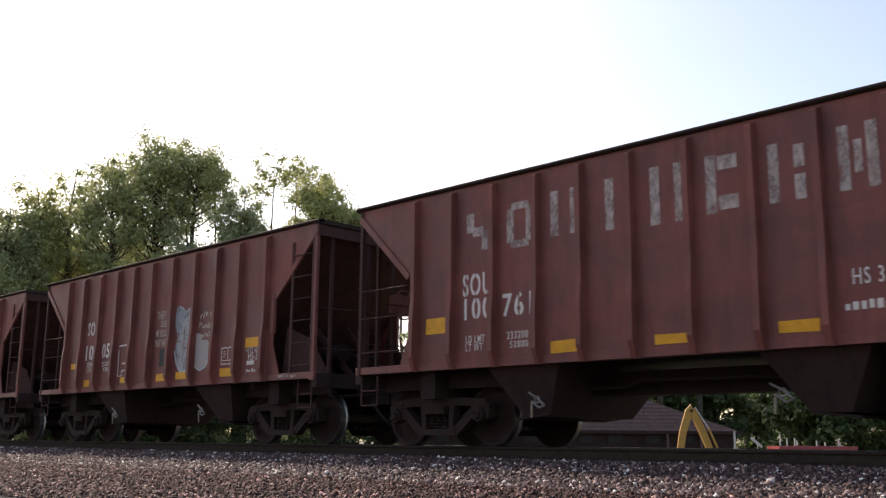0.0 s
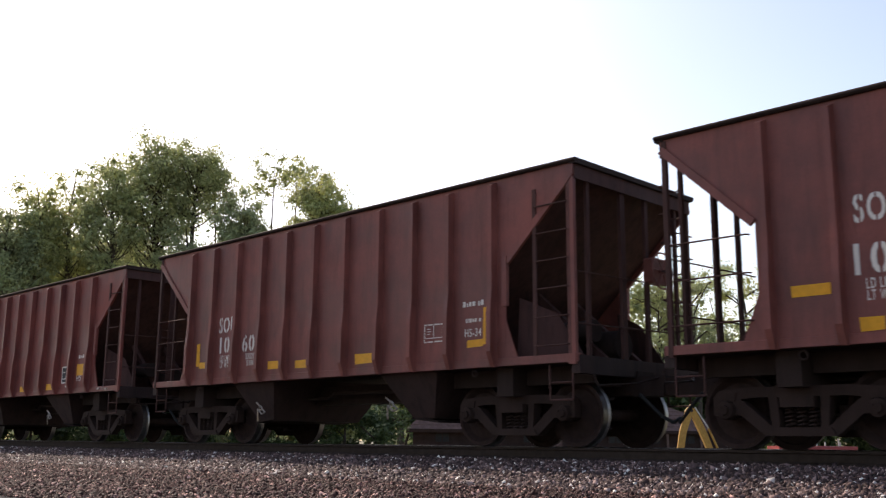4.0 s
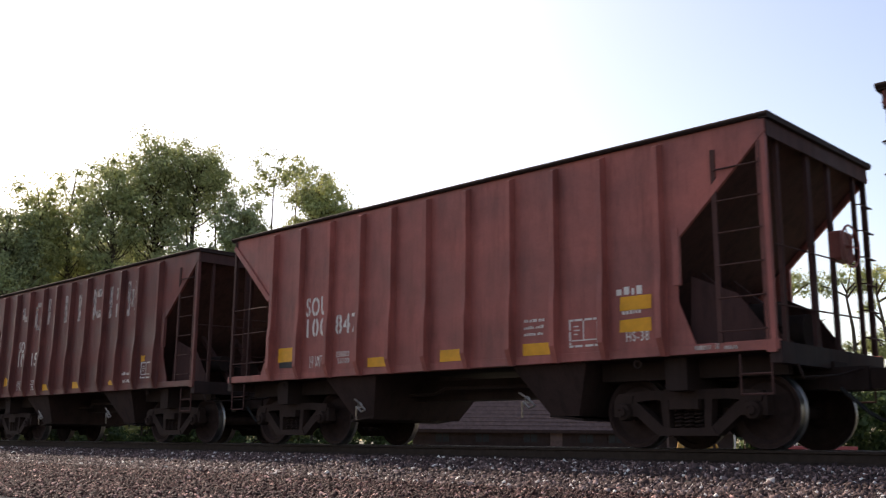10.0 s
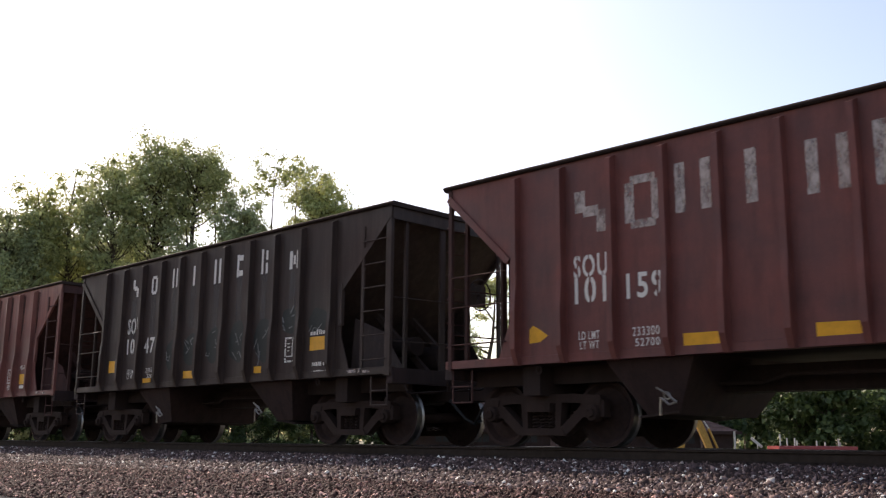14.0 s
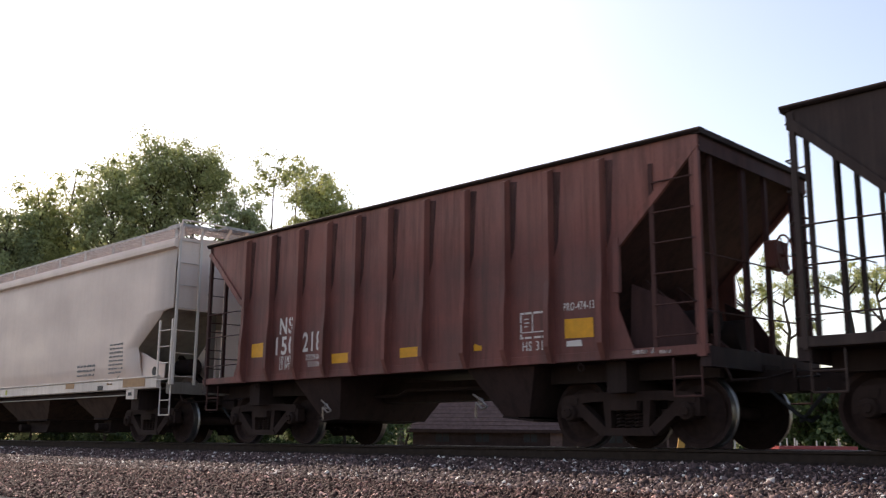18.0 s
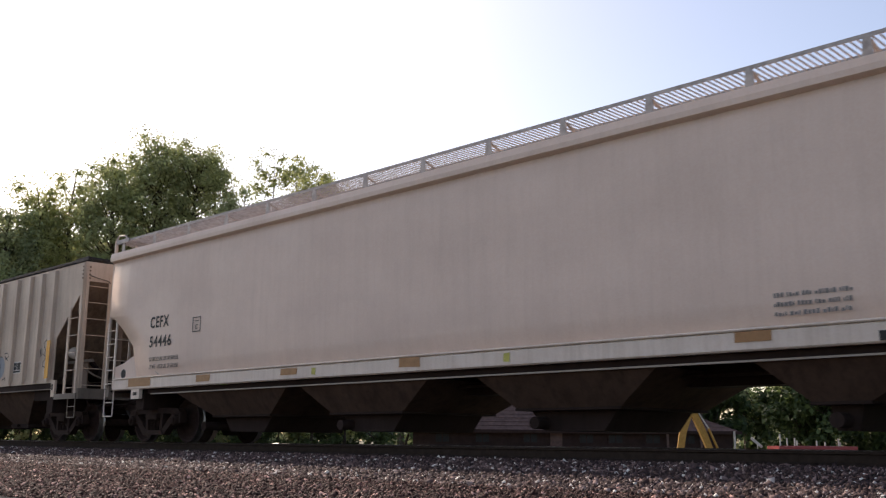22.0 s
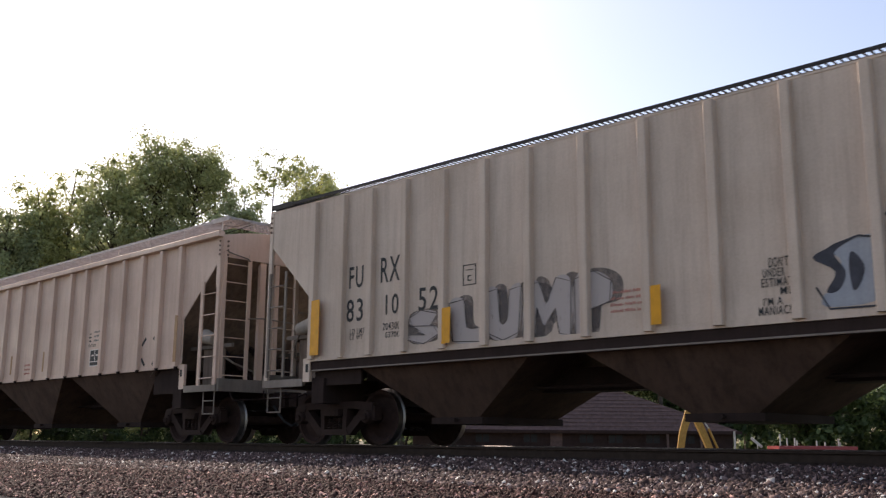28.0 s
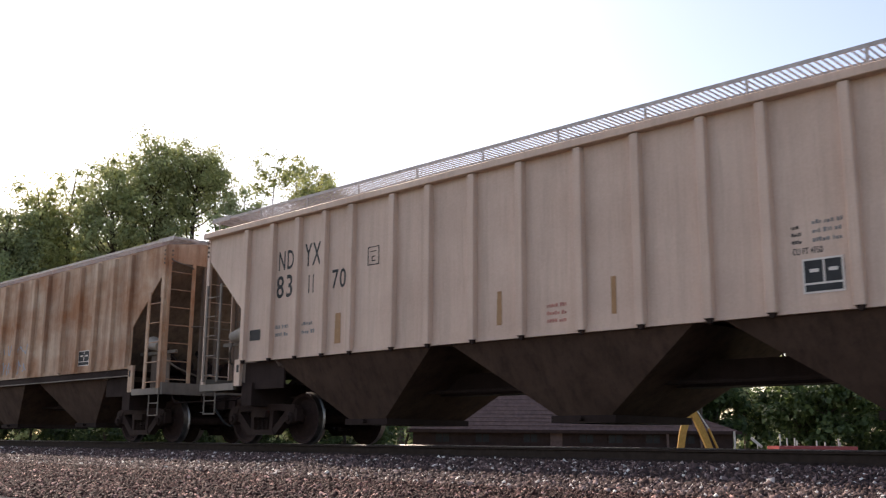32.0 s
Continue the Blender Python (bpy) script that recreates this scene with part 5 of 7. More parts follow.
stencil_box(cars[4], 2.55, 3.02, 1.292, 1.663, LETTER, None)
glyph_block(cars[5], 0, -3.07, -2.50, 2.733, 3.440, LETTER_WORN)
glyph_block(cars[5], 1, -2.25, -1.71, 2.749, 3.441, LETTER_WORN)
glyph_block(cars[5], 2, -1.51, -1.02, 2.795, 3.484, LETTER_WORN)
glyph_block(cars[5], 3, -0.75, -0.25, 2.822, 3.478, LETTER_WORN)
glyph_block(cars[5], 4, 0.16, 0.65, 2.799, 3.430, LETTER_WORN)
glyph_block(cars[5], 5, 0.91, 1.40, 2.772, 3.490, LETTER_WORN)
glyph_block(cars[5], 6, 1.71, 2.17, 2.743, 3.463, LETTER_WORN)
glyph_block(cars[5], 7, 2.54, 3.01, 2.724, 3.496, LETTER_WORN)
words(cars[5], 'SOU', -3.08, -2.54, 2.205, 2.508, LETTER, -1.512)
words(cars[5], '101', -3.07, -2.57, 1.862, 2.207, LETTER, -1.512)
words(cars[5], '159', -2.26, -1.72, 1.850, 2.179, LETTER, -1.512)
words(cars[5], 'LD LMT', -3.02, -2.69, 1.385, 1.492, LETTER, -1.512)
words(cars[5], 'LT WT', -3.00, -2.70, 1.262, 1.362, LETTER, -1.512)
fine_print(cars[5], 2.51, 2.88, 1.414, 1.511, 1, LETTER, -1.512)
fine_print(cars[5], 2.57, 2.91, 1.249, 1.354, 1, LETTER, -1.512)
torn_reflector(cars[5], [(-3.85, 1.39), (-3.67, 1.40), (-3.53, 1.48), (-3.68, 1.58), (-3.78, 1.63), (-3.85, 1.58)])
mark(cars[5], 'yellow_reflector', -1.47, -0.97, 1.215, 1.359, YELLOW, -1.512)
mark(cars[5], 'yellow_reflector', 0.15, 0.64, 1.203, 1.363, YELLOW, -1.512)
torn_reflector(cars[5], [(1.95, 1.235), (2.22, 1.225), (2.22, 1.36), (2.05, 1.335), (1.96, 1.335), (1.91, 1.28)])
torn_reflector(cars[5], [(3.31, 1.68), (3.41, 1.68), (3.49, 1.70), (3.45, 1.75), (3.48, 1.81), (3.38, 1.80), (3.31, 1.82)])
stencil_box(cars[5], 3.33, 3.78, 1.328, 1.667, LETTER, None)
glyph_block(cars[6], 0, -2.97, -2.72, 3.068, 3.537, LETTER)
glyph_block(cars[6], 1, -2.16, -1.93, 3.097, 3.492, LETTER)
glyph_block(cars[6], 2, -1.31, -1.11, 3.123, 3.555, LETTER)
glyph_block(cars[6], 3, -0.59, -0.37, 3.120, 3.527, LETTER)
glyph_block(cars[6], 4, 0.26, 0.49, 3.071, 3.557, LETTER)
glyph_block(cars[6], 5, 1.05, 1.26, 3.114, 3.551, LETTER)
glyph_block(cars[6], 6, 1.85, 2.05, 3.085, 3.555, LETTER)
glyph_block(cars[6], 7, 2.72, 3.00, 3.074, 3.398, LETTER)
words(cars[6], 'SOU', -3.08, -2.53, 2.299, 2.646, LETTER, -1.512)
words(cars[6], '101', -3.06, -2.60, 1.868, 2.197, LETTER, -1.512)
words(cars[6], '471', -2.32, -1.75, 1.844, 2.183, LETTER, -1.512)
words(cars[6], 'LD LMT', -2.99, -2.66, 1.440, 1.538, LETTER, -1.512)
words(cars[6], 'LT WT', -2.99, -2.69, 1.339, 1.433, LETTER, -1.512)
words(cars[6], '233600', -2.19, -1.80, 1.438, 1.538, LETTER, -1.512)
words(cars[6], '52400', -2.13, -1.80, 1.322, 1.416, LETTER, -1.512)
fine_print(cars[6], 3.39, 3.85, 1.828, 1.949, 1, LETTER, -1.512)
fine_print(cars[6], 3.46, 3.89, 1.162, 1.391, 2, LETTER, -1.512)
mark(cars[6], 'yellow_reflector', -3.83, -3.34, 1.499, 1.754, YELLOW, -1.512)
mark(cars[6], 'yellow_reflector', -0.68, -0.20, 1.255, 1.403, YELLOW, -1.512)
mark(cars[6], 'yellow_reflector', -2.27, -1.95, 1.225, 1.325, YELLOW, -1.522)
mark(cars[6], 'yellow_reflector', 1.75, 1.97, 1.260, 1.384, YELLOW, -1.512)
mark(cars[6], 'yellow_reflector', 3.38, 3.87, 1.579, 1.812, YELLOW, -1.512)
stencil_box(cars[6], 2.67, 3.10, 1.409, 1.851, LETTER, None)
words(cars[7], 'NS', -3.00, -2.61, 1.915, 2.211, LETTER, -1.512)
words(cars[7], '150', -3.10, -2.55, 1.548, 1.872, LETTER, -1.512)
words(cars[7], '218', -2.32, -1.80, 1.568, 1.906, LETTER, -1.512)
words(cars[7], 'HS 31', 2.62, 2.97, 1.291, 1.421, LETTER, -1.512)
mark(cars[7], 'yellow_reflector', 3.35, 3.81, 1.415, 1.673, YELLOW, -1.512)
words(cars[7], 'PRO-474-13', 3.34, 3.83, 1.785, 1.895, LETTER, -1.512)
mark(cars[7], 'painted_bar', 3.38, 3.62, 1.310, 1.392, LETTER, -1.512)
words(cars[7], 'LD LMT', -2.97, -2.64, 1.412, 1.527, LETTER, -1.512)
words(cars[7], 'LT WT', -2.97, -2.67, 1.286, 1.397, LETTER, -1.512)
words(cars[7], '232900', -2.22, -1.82, 1.420, 1.518, LETTER, -1.512)
words(cars[7], '53100', -2.16, -1.82, 1.302, 1.394, LETTER, -1.512)
mark(cars[7], 'yellow_reflector', -3.85, -3.36, 1.544, 1.802, YELLOW, -1.512)
mark(cars[7], 'yellow_reflector', -1.51, -1.05, 1.333, 1.485, YELLOW, -1.512)
mark(cars[7], 'yellow_reflector', 0.15, 0.61, 1.333, 1.484, YELLOW, -1.512)
torn_reflector(cars[7], [(1.71, 1.35), (1.86, 1.35), (1.86, 1.42), (1.80, 1.425), (1.73, 1.455), (1.71, 1.44)])
stencil_box(cars[7], 2.58, 3.02, 1.459, 1.825, LETTER, None)
words(cars[8], 'CEFX', -8.00, -7.26, 2.355, 2.60, LETTER_BLACK, -1.566)
words(cars[8], '54446', -7.99, -7.13, 1.95, 2.19, LETTER_BLACK, -1.566)
stencil_box(cars[8], -6.33, -6.04, 2.162, 2.457, LETTER_BLACK, None)
words(cars[8], 'LD LMT 221500 LBS 100 500 KGS', -7.96, -6.82, 1.661, 1.747, LETTER_BLACK, -1.564)
words(cars[8], 'LT WT   64500 LBS  29 300 KGS', -7.94, -6.81, 1.500, 1.586, LETTER_BLACK, -1.564)
fine_print(cars[8], 5.82, 6.70, 1.458, 1.737, 3, FAINT, -1.550)
fine_print(cars[8], 7.37, 8.00, 1.467, 2.145, 8, FAINT, -1.564)
mark(cars[8], 'orange_reflector', -8.77, -7.85, 1.162, 1.354, ORANGE, -1.572)
mark(cars[8], 'orange_reflector', -6.08, -5.60, 1.173, 1.297, ORANGE, -1.572)
mark(cars[8], 'orange_reflector', -3.33, -2.87, 1.182, 1.295, ORANGE, -1.572)
mark(cars[8], 'orange_reflector', -0.29, 0.17, 1.179, 1.326, ORANGE, -1.572)
mark(cars[8], 'orange_reflector', 8.10, 9.04, 1.151, 1.357, ORANGE, -1.572)
mark(cars[8], 'orange_reflector', 5.33, 5.78, 1.200, 1.318, ORANGE, -1.572)
mark(cars[8], 'sill_slot', 6.94, 7.19, 1.124, 1.223, LETTER_BLACK, -1.572)
mark(cars[8], 'green_dot', -2.46, -2.35, 1.164, 1.280, GREENISH, -1.572)
mark(cars[8], 'green_dot', 1.84, 1.95, 1.160, 1.278, GREENISH, -1.572)
fine_print(cars[8], 7.36, 7.60, 1.219, 1.283, 1, ORANGE, -1.572)
words(cars[9], 'FU', -6.42, -6.07, 2.546, 2.910, LETTER_BLACK, -1.512)
words(cars[9], 'RX', -5.64, -5.19, 2.563, 2.974, LETTER_BLACK, -1.512)
words(cars[9], '83', -6.47, -6.06, 1.987, 2.365, LETTER_BLACK, -1.512)
words(cars[9], '10', -5.51, -5.21, 2.035, 2.360, LETTER_BLACK, -1.512)
words(cars[9], '52', -4.76, -4.33, 2.028, 2.392, LETTER_BLACK, -1.512)
stencil_box(cars[9], -3.82, -3.56, 2.325, 2.633, LETTER_BLACK, None)
words(cars[9], 'LD LMT', -6.37, -6.00, 1.779, 1.871, LETTER_BLACK, -1.512)
words(cars[9], 'LT WT', -6.37, -6.05, 1.691, 1.768, LETTER_BLACK, -1.512)
words(cars[9], '204300', -5.57, -5.17, 1.791, 1.911, LETTER_BLACK, -1.512)
words(cars[9], '63700', -5.51, -5.18, 1.668, 1.762, LETTER_BLACK, -1.512)
fine_print(cars[9], -1.22, -0.75, 1.693, 1.990, 4, RED_LETTER, -1.512)
mark(cars[9], 'yellow_reflector', -7.30, -7.08, 1.485, 2.419, YELLOW, -1.606)
mark(cars[9], 'yellow_reflector', -4.17, -3.99, 1.487, 2.021, YELLOW, -1.606)
mark(cars[9], 'yellow_reflector', -0.57, -0.43, 1.493, 1.973, YELLOW, -1.606)
mark(cars[9], 'yellow_reflector', 3.14, 3.22, 1.492, 1.982, YELLOW, -1.606)
mark(cars[9], 'yellow_reflector', 7.14, 7.33, 1.495, 2.428, YELLOW, -1.606)
stencil_box(cars[9], 5.02, 5.48, 1.704, 2.003, LETTER_BLACK, LETTER_BLACK)
words(cars[10], 'ND', -6.32, -5.88, 3.084, 3.430, LETTER_BLACK, -1.512)
words(cars[10], 'YX', -5.56, -5.11, 3.072, 3.473, LETTER_BLACK, -1.512)
words(cars[10], '83', -6.36, -5.90, 2.575, 2.984, LETTER_BLACK, -1.512)
words(cars[10], '11', -5.43, -5.29, 2.585, 2.910, LETTER_BLACK, -1.512)
words(cars[10], '70', -4.78, -4.42, 2.593, 2.924, LETTER_BLACK, -1.512)
stencil_box(cars[10], -3.87, -3.60, 2.887, 3.195, LETTER_BLACK, None)
mark(cars[10], 'black_label', -7.14, -6.82, 1.862, 2.061, LETTER_BLACK, -1.512)
mark(cars[10], 'orange_reflector', -4.67, -4.53, 1.663, 2.167, ORANGE, -1.512)
mark(cars[10], 'orange_reflector', -1.06, -0.97, 1.682, 2.167, ORANGE, -1.512)
mark(cars[10], 'orange_reflector', 0.88, 0.96, 1.686, 2.171, ORANGE, -1.512)
mark(cars[10], 'orange_reflector', 7.25, 7.35, 1.599, 2.543, ORANGE, -1.606)
data_plate(cars[10], 3.42, 3.88, 1.686, 2.075)
words(cars[10], 'CU FT 4750', 3.32, 3.66, 2.13, 2.205, LETTER_BLACK, -1.512)
fine_print(cars[10], 3.32, 3.43, 2.25, 2.475, 3, LETTER_BLACK, -1.512)
fine_print(cars[10], 3.56, 3.90, 2.25, 2.516, 3, FAINT, -1.512)
fine_print(cars[10], -6.35, -5.97, 1.876, 2.106, 2, FAINT, -1.512)
fine_print(cars[10], -5.58, -5.22, 1.872, 2.115, 2, FAINT, -1.512)
fine_print(cars[10], -0.16, 0.16, 1.642, 1.922, 3, RED_LETTER, -1.512)
corner_ticks(cars[10], 5.88, 6.34, 1.667, 2.097)
data_plate(cars[11], 4.94, 5.49, 1.720, 2.076)

# sprayed shapes and chalky writing on the second car
def stroke(car, pts, w, mat, y=-1.523, name="sprayed_stroke"):
    p = [Vector(q) for q in pts]
    d = [(p[min(i + 1, len(p) - 1)] - p[max(i - 1, 0)]).normalized() * (w / 2) for i in range(len(p))]
    v = [(a.x + k * e.y, yy, a.y - k * e.x) for yy in (y - 0.002, y) for a, e in zip(p, d) for k in (-1, 1)]
    m, f = 2 * len(p), []
    for i in range(len(p) - 1):
        j = 2 * i
        f += [(j, j + 1, j + 3, j + 2), (m + j, m + j + 2, m + j + 3, m + j + 1), (j, j + 2, m + j + 2, m + j), (j + 1, m + j + 1, m + j + 3, j + 3)]
    f += [(0, m, m + 1, 1), (m - 2, m - 1, 2 * m - 1, 2 * m - 2)]
    return part(name, Geo().add(v, f), mat, car, "thin sprayed stroke")


stroke(cars[1], [(-1.51, 2.07), (-1.03, 2.09), (-1.03, 1.71), (-1.33, 1.68), (-1.15, 1.66), (-1.15, 1.54), (-1.34, 1.52), (-1.33, 1.42), (-1.50, 1.41), (-1.51, 2.00)], 0.035, LETTER, -1.516, "sprayed_outline")
OUTER = [(0.82, 2.63), (0.92, 2.74), (1.10, 2.69), (1.19, 2.59), (1.34, 2.67), (1.48, 2.62), (1.53, 2.31), (1.51, 1.88), (1.45, 1.40), (1.09, 1.41), (0.93, 1.59), (0.85, 1.82), (0.92, 2.14), (0.82, 2.33)]
sprayed(cars[1], "sprayed_blob", OUTER, BLOB[1], lift=0.001, label="blue-grey sprayed blob")
sprayed(cars[1], "sprayed_blob", [(1.18, 2.46), (1.36, 2.51), (1.44, 2.37), (1.49, 2.00), (1.39, 1.72), (1.18, 1.45), (1.04, 1.48), (0.95, 1.73), (0.95, 2.01), (1.03, 2.28)], BLOB[0], lift=0.004, label="pale sprayed blob")
sprayed(cars[1], "sprayed_blob", [(1.63, 2.13), (1.80, 2.09), (1.85, 1.99), (2.01, 1.99), (2.11, 1.89), (2.08, 1.73), (2.12, 1.61), (2.04, 1.46), (1.83, 1.39), (1.61, 1.48), (1.55, 1.66), (1.57, 1.87)], SPRAY_WORN, lift=0.001, label="thin grey sprayed blob")
stroke(cars[1], OUTER[1:9], 0.018, SPRAY[2])
stroke(cars[1], OUTER[8:12], 0.03, SPRAY[2])
stroke(cars[1], [(1.61, 1.48), (1.83, 1.39), (2.04, 1.46), (2.12, 1.61), (2.08, 1.73)], 0.02, SPRAY[2])
for pts in ([(1.19, 2.29), (1.19, 2.03), (1.18, 1.74)], [(1.25, 2.13), (1.48, 2.12)], [(0.94, 2.01), (1.09, 2.02)]):
    stroke(cars[1], pts, 0.016, PATCH, -1.524)
for text, x0, x1, z0, z1 in (("THEY", 0.06, 0.42, 2.53, 2.70), ("SEE", 0.24, 0.47, 2.36, 2.49), ("ME ROLLIN", 0.06, 0.61, 2.16, 2.31), ("THEY HATIN", 0.02, 0.61, 1.96, 2.11)):
    words(cars[1], text, x0, x1, z0, z1, CHALK, -1.514)
scrawl(cars[1], 1.68, 2.27, 2.18, 2.59, 2, CHALK, 6, 0.010)
scrawl(cars[1], 1.79, 2.13, 2.01, 2.20, 1, CHALK, 7, 0.008)
# dark sprayed patches with pale scratches low on the black car, and pale runs under its painted name
DARK_SPRAY = plain("dark_green_black_spray", (0.017, 0.018, 0.015), 0.6)
PALE_RUN = worn_paint("pale_rain_run", (0.16, 0.145, 0.135), 0.34, (5.0, 5.0, 0.25), 0.2, 0.22)
for k, (x0, x1, z0, z1) in enumerate(((-1.42, -1.0, 1.42, 2.08), (-0.72, -0.2, 1.45, 2.16), (0.06, 0.62, 1.5, 2.24), (0.86, 1.46, 1.48, 2.28), (1.72, 2.28, 1.44, 2.34), (2.52, 3.04, 1.9, 2.42), (3.30, 3.86, 1.86, 2.3))):
    w, h = x1 - x0, z1 - z0
    r = random.Random(40 + k)
    ring = [(x0 + w * (0.5 + 0.5 * math.cos(a * 0.628) * r.uniform(0.85, 1.08)), z0 + h * (0.5 + 0.5 * math.sin(a * 0.628) * r.uniform(0.8, 1.1))) for a in range(10)]
    sprayed(cars[6], "sprayed_patch", ring, DARK_SPRAY, lift=0.001, label="dark green-black sprayed patch")
    for j in range(5):
        x, z = x0 + w * r.uniform(0.1, 0.8), z0 + h * r.uniform(0.15, 0.85)
        stroke(cars[6], [(x, z), (x + w * r.uniform(-0.1, 0.2), z + h * r.uniform(-0.15, 0.1)), (x + w * r.uniform(-0.2, 0.25), z + h * r.uniform(-0.25, 0.2))], 0.014, FAINT, name="pale_scratch")
for x0, x1, z0 in ((-2.97, -2.72, 3.06), (-2.16, -1.93, 3.09), (-1.31, -1.11, 3.12), (-0.59, -0.37, 3.12), (0.26, 0.49, 3.07), (1.05, 1.26, 3.11), (1.85, 2.05, 3.08), (2.72, 3.0, 3.07)):
    bars("paint_run", [(x0 + 0.02, x1 - 0.02, z0 - 0.85, z0)], -1.512, PALE_RUN, cars[6], "pale run of washed-down paint")
# striped emblem on the fourth car, as plain slanting bars
for i, (x, n) in enumerate(((-4.14, 6), (-3.52, 6), (-3.18, 6))):
    for j in range(n):
        bars("emblem_dash", [(x, x + 0.17, 2.86 + j * 0.13, 2.93 + j * 0.13)], -1.512, LETTER_WORN, cars[3], "short white dash of an emblem")
for i in range(11):
    x = -3.02 + i * 0.12
    part("emblem_bar", Geo().prism([(x, 2.82 + 0.02 * (i % 3)), (x + 0.075, 2.82), (x + 0.14 + 0.02 * (i % 2), 3.54), (x + 0.06, 3.56 - 0.03 * (i % 3))], -1.517, -1.513), LETTER_WORN, cars[3], "slanting white bar of an emblem")
# bright sill tabs beside the side ladders
for c in (cars[0], cars[1], cars[3], cars[4], cars[6], cars[7]):
    bars("sill_tab", [(4.40, 4.62, 1.15, 1.20), (4.66, 4.72, 1.15, 1.22), (4.78, 4.95, 1.14, 1.18)], -1.525, LETTER_WORN, c)
# large blue sprayed letters-like shapes, and older grey ones, on the grey car
g10 = cars[9]
for kind, pts in (
    ('fill', [(1.69, 2.12), (1.96, 2.25), (2.23, 2.20), (2.22, 1.74), (2.07, 1.54), (1.56, 1.53), (1.56, 1.67), (1.70, 1.70), (1.76, 2.00)]),
    ('wedge', [(1.45, 2.08), (1.74, 2.20), (1.94, 2.25), (1.69, 2.11), (1.80, 1.89), (1.72, 1.70), (1.58, 1.69), (1.69, 1.90)]),
    ('wedge', [(1.88, 2.10), (2.00, 1.94), (1.96, 1.77), (1.87, 1.68), (1.84, 1.95)]),
    ('fill', [(2.33, 2.44), (2.47, 2.54), (2.74, 2.55), (2.93, 2.45), (3.00, 2.20), (2.93, 1.72), (2.81, 1.50), (2.33, 1.53), (2.26, 1.78), (2.34, 2.15), (2.47, 2.17), (2.41, 2.31)]),
    ('wedge', [(2.25, 2.46), (2.47, 2.54), (2.34, 2.42), (2.51, 2.20), (2.40, 2.17), (2.36, 2.34)]),
    ('wedge', [(2.71, 2.32), (2.81, 2.18), (2.78, 1.96), (2.69, 1.86)]),
    ('fill', [(3.00, 2.20), (3.33, 2.13), (3.19, 2.29), (3.56, 2.31), (3.75, 2.20), (3.81, 1.94), (3.85, 1.48), (3.45, 1.50), (3.27, 1.60), (3.36, 1.87), (3.26, 2.00), (2.99, 2.03)]),
    ('wedge', [(3.17, 2.32), (3.44, 2.31), (3.37, 2.19), (3.43, 1.94), (3.33, 1.88), (3.23, 1.88), (3.36, 1.99), (3.30, 2.18)]),
    ('wedge', [(3.64, 1.98), (3.69, 1.83), (3.54, 1.80)]),
    ('wedge', [(3.43, 1.78), (3.52, 1.68), (3.79, 1.71), (3.84, 1.59), (3.76, 1.51), (3.67, 1.60), (3.51, 1.64)]),
    ('fill', [(3.78, 2.16), (4.23, 2.18), (4.43, 1.98), (4.39, 1.71), (4.06, 1.55), (3.86, 1.72), (4.01, 1.86), (3.92, 2.09)]),
    ('wedge', [(3.72, 2.18), (4.00, 2.20), (3.93, 2.06), (4.03, 1.86), (3.94, 1.71), (3.85, 1.87)]),
    ('wedge', [(4.05, 2.05), (4.18, 1.90), (4.05, 1.76)]),
):
    if kind == 'fill':
        sprayed(g10, 'sprayed_fill', pts, SPRAY[0], lift=0.003, label='dull blue-grey sprayed letter-like shape')
    else:
        sprayed(g10, 'sprayed_shade', pts, SPRAY[1], lift=0.007, label='black sprayed shading')
# older grey outlines, read as rounded block shapes
OUTLINES = (((0.9, 0.85), (0.4, 1.0), (0.05, 0.8), (0.15, 0.55), (0.8, 0.5), (0.95, 0.25), (0.5, 0.0), (0.0, 0.15), (0.1, 0.3), (0.55, 0.25), (0.3, 0.45), (0.0, 0.6)),
            ((0.0, 0.95), (0.12, 0.05), (0.95, 0.0), (1.0, 0.3), (0.5, 0.35), (0.42, 1.0), (0.0, 0.95)),
            ((0.0, 0.95), (0.1, 0.15), (0.5, 0.0), (0.92, 0.12), (1.0, 1.0), (0.68, 0.95), (0.62, 0.4), (0.42, 0.35), (0.35, 1.0), (0.0, 0.95)),
            ((0.0, 0.0), (0.08, 1.0), (0.35, 1.0), (0.5, 0.6), (0.7, 1.05), (1.0, 0.95), (0.98, 0.0), (0.75, 0.05), (0.68, 0.5), (0.45, 0.2), (0.3, 0.55), (0.25, 0.0), (0.0, 0.0)),
            ((0.0, 0.0), (0.0, 0.95), (0.5, 1.05), (0.95, 0.85), (0.9, 0.5), (0.4, 0.4), (0.35, 0.0), (0.0, 0.0)))
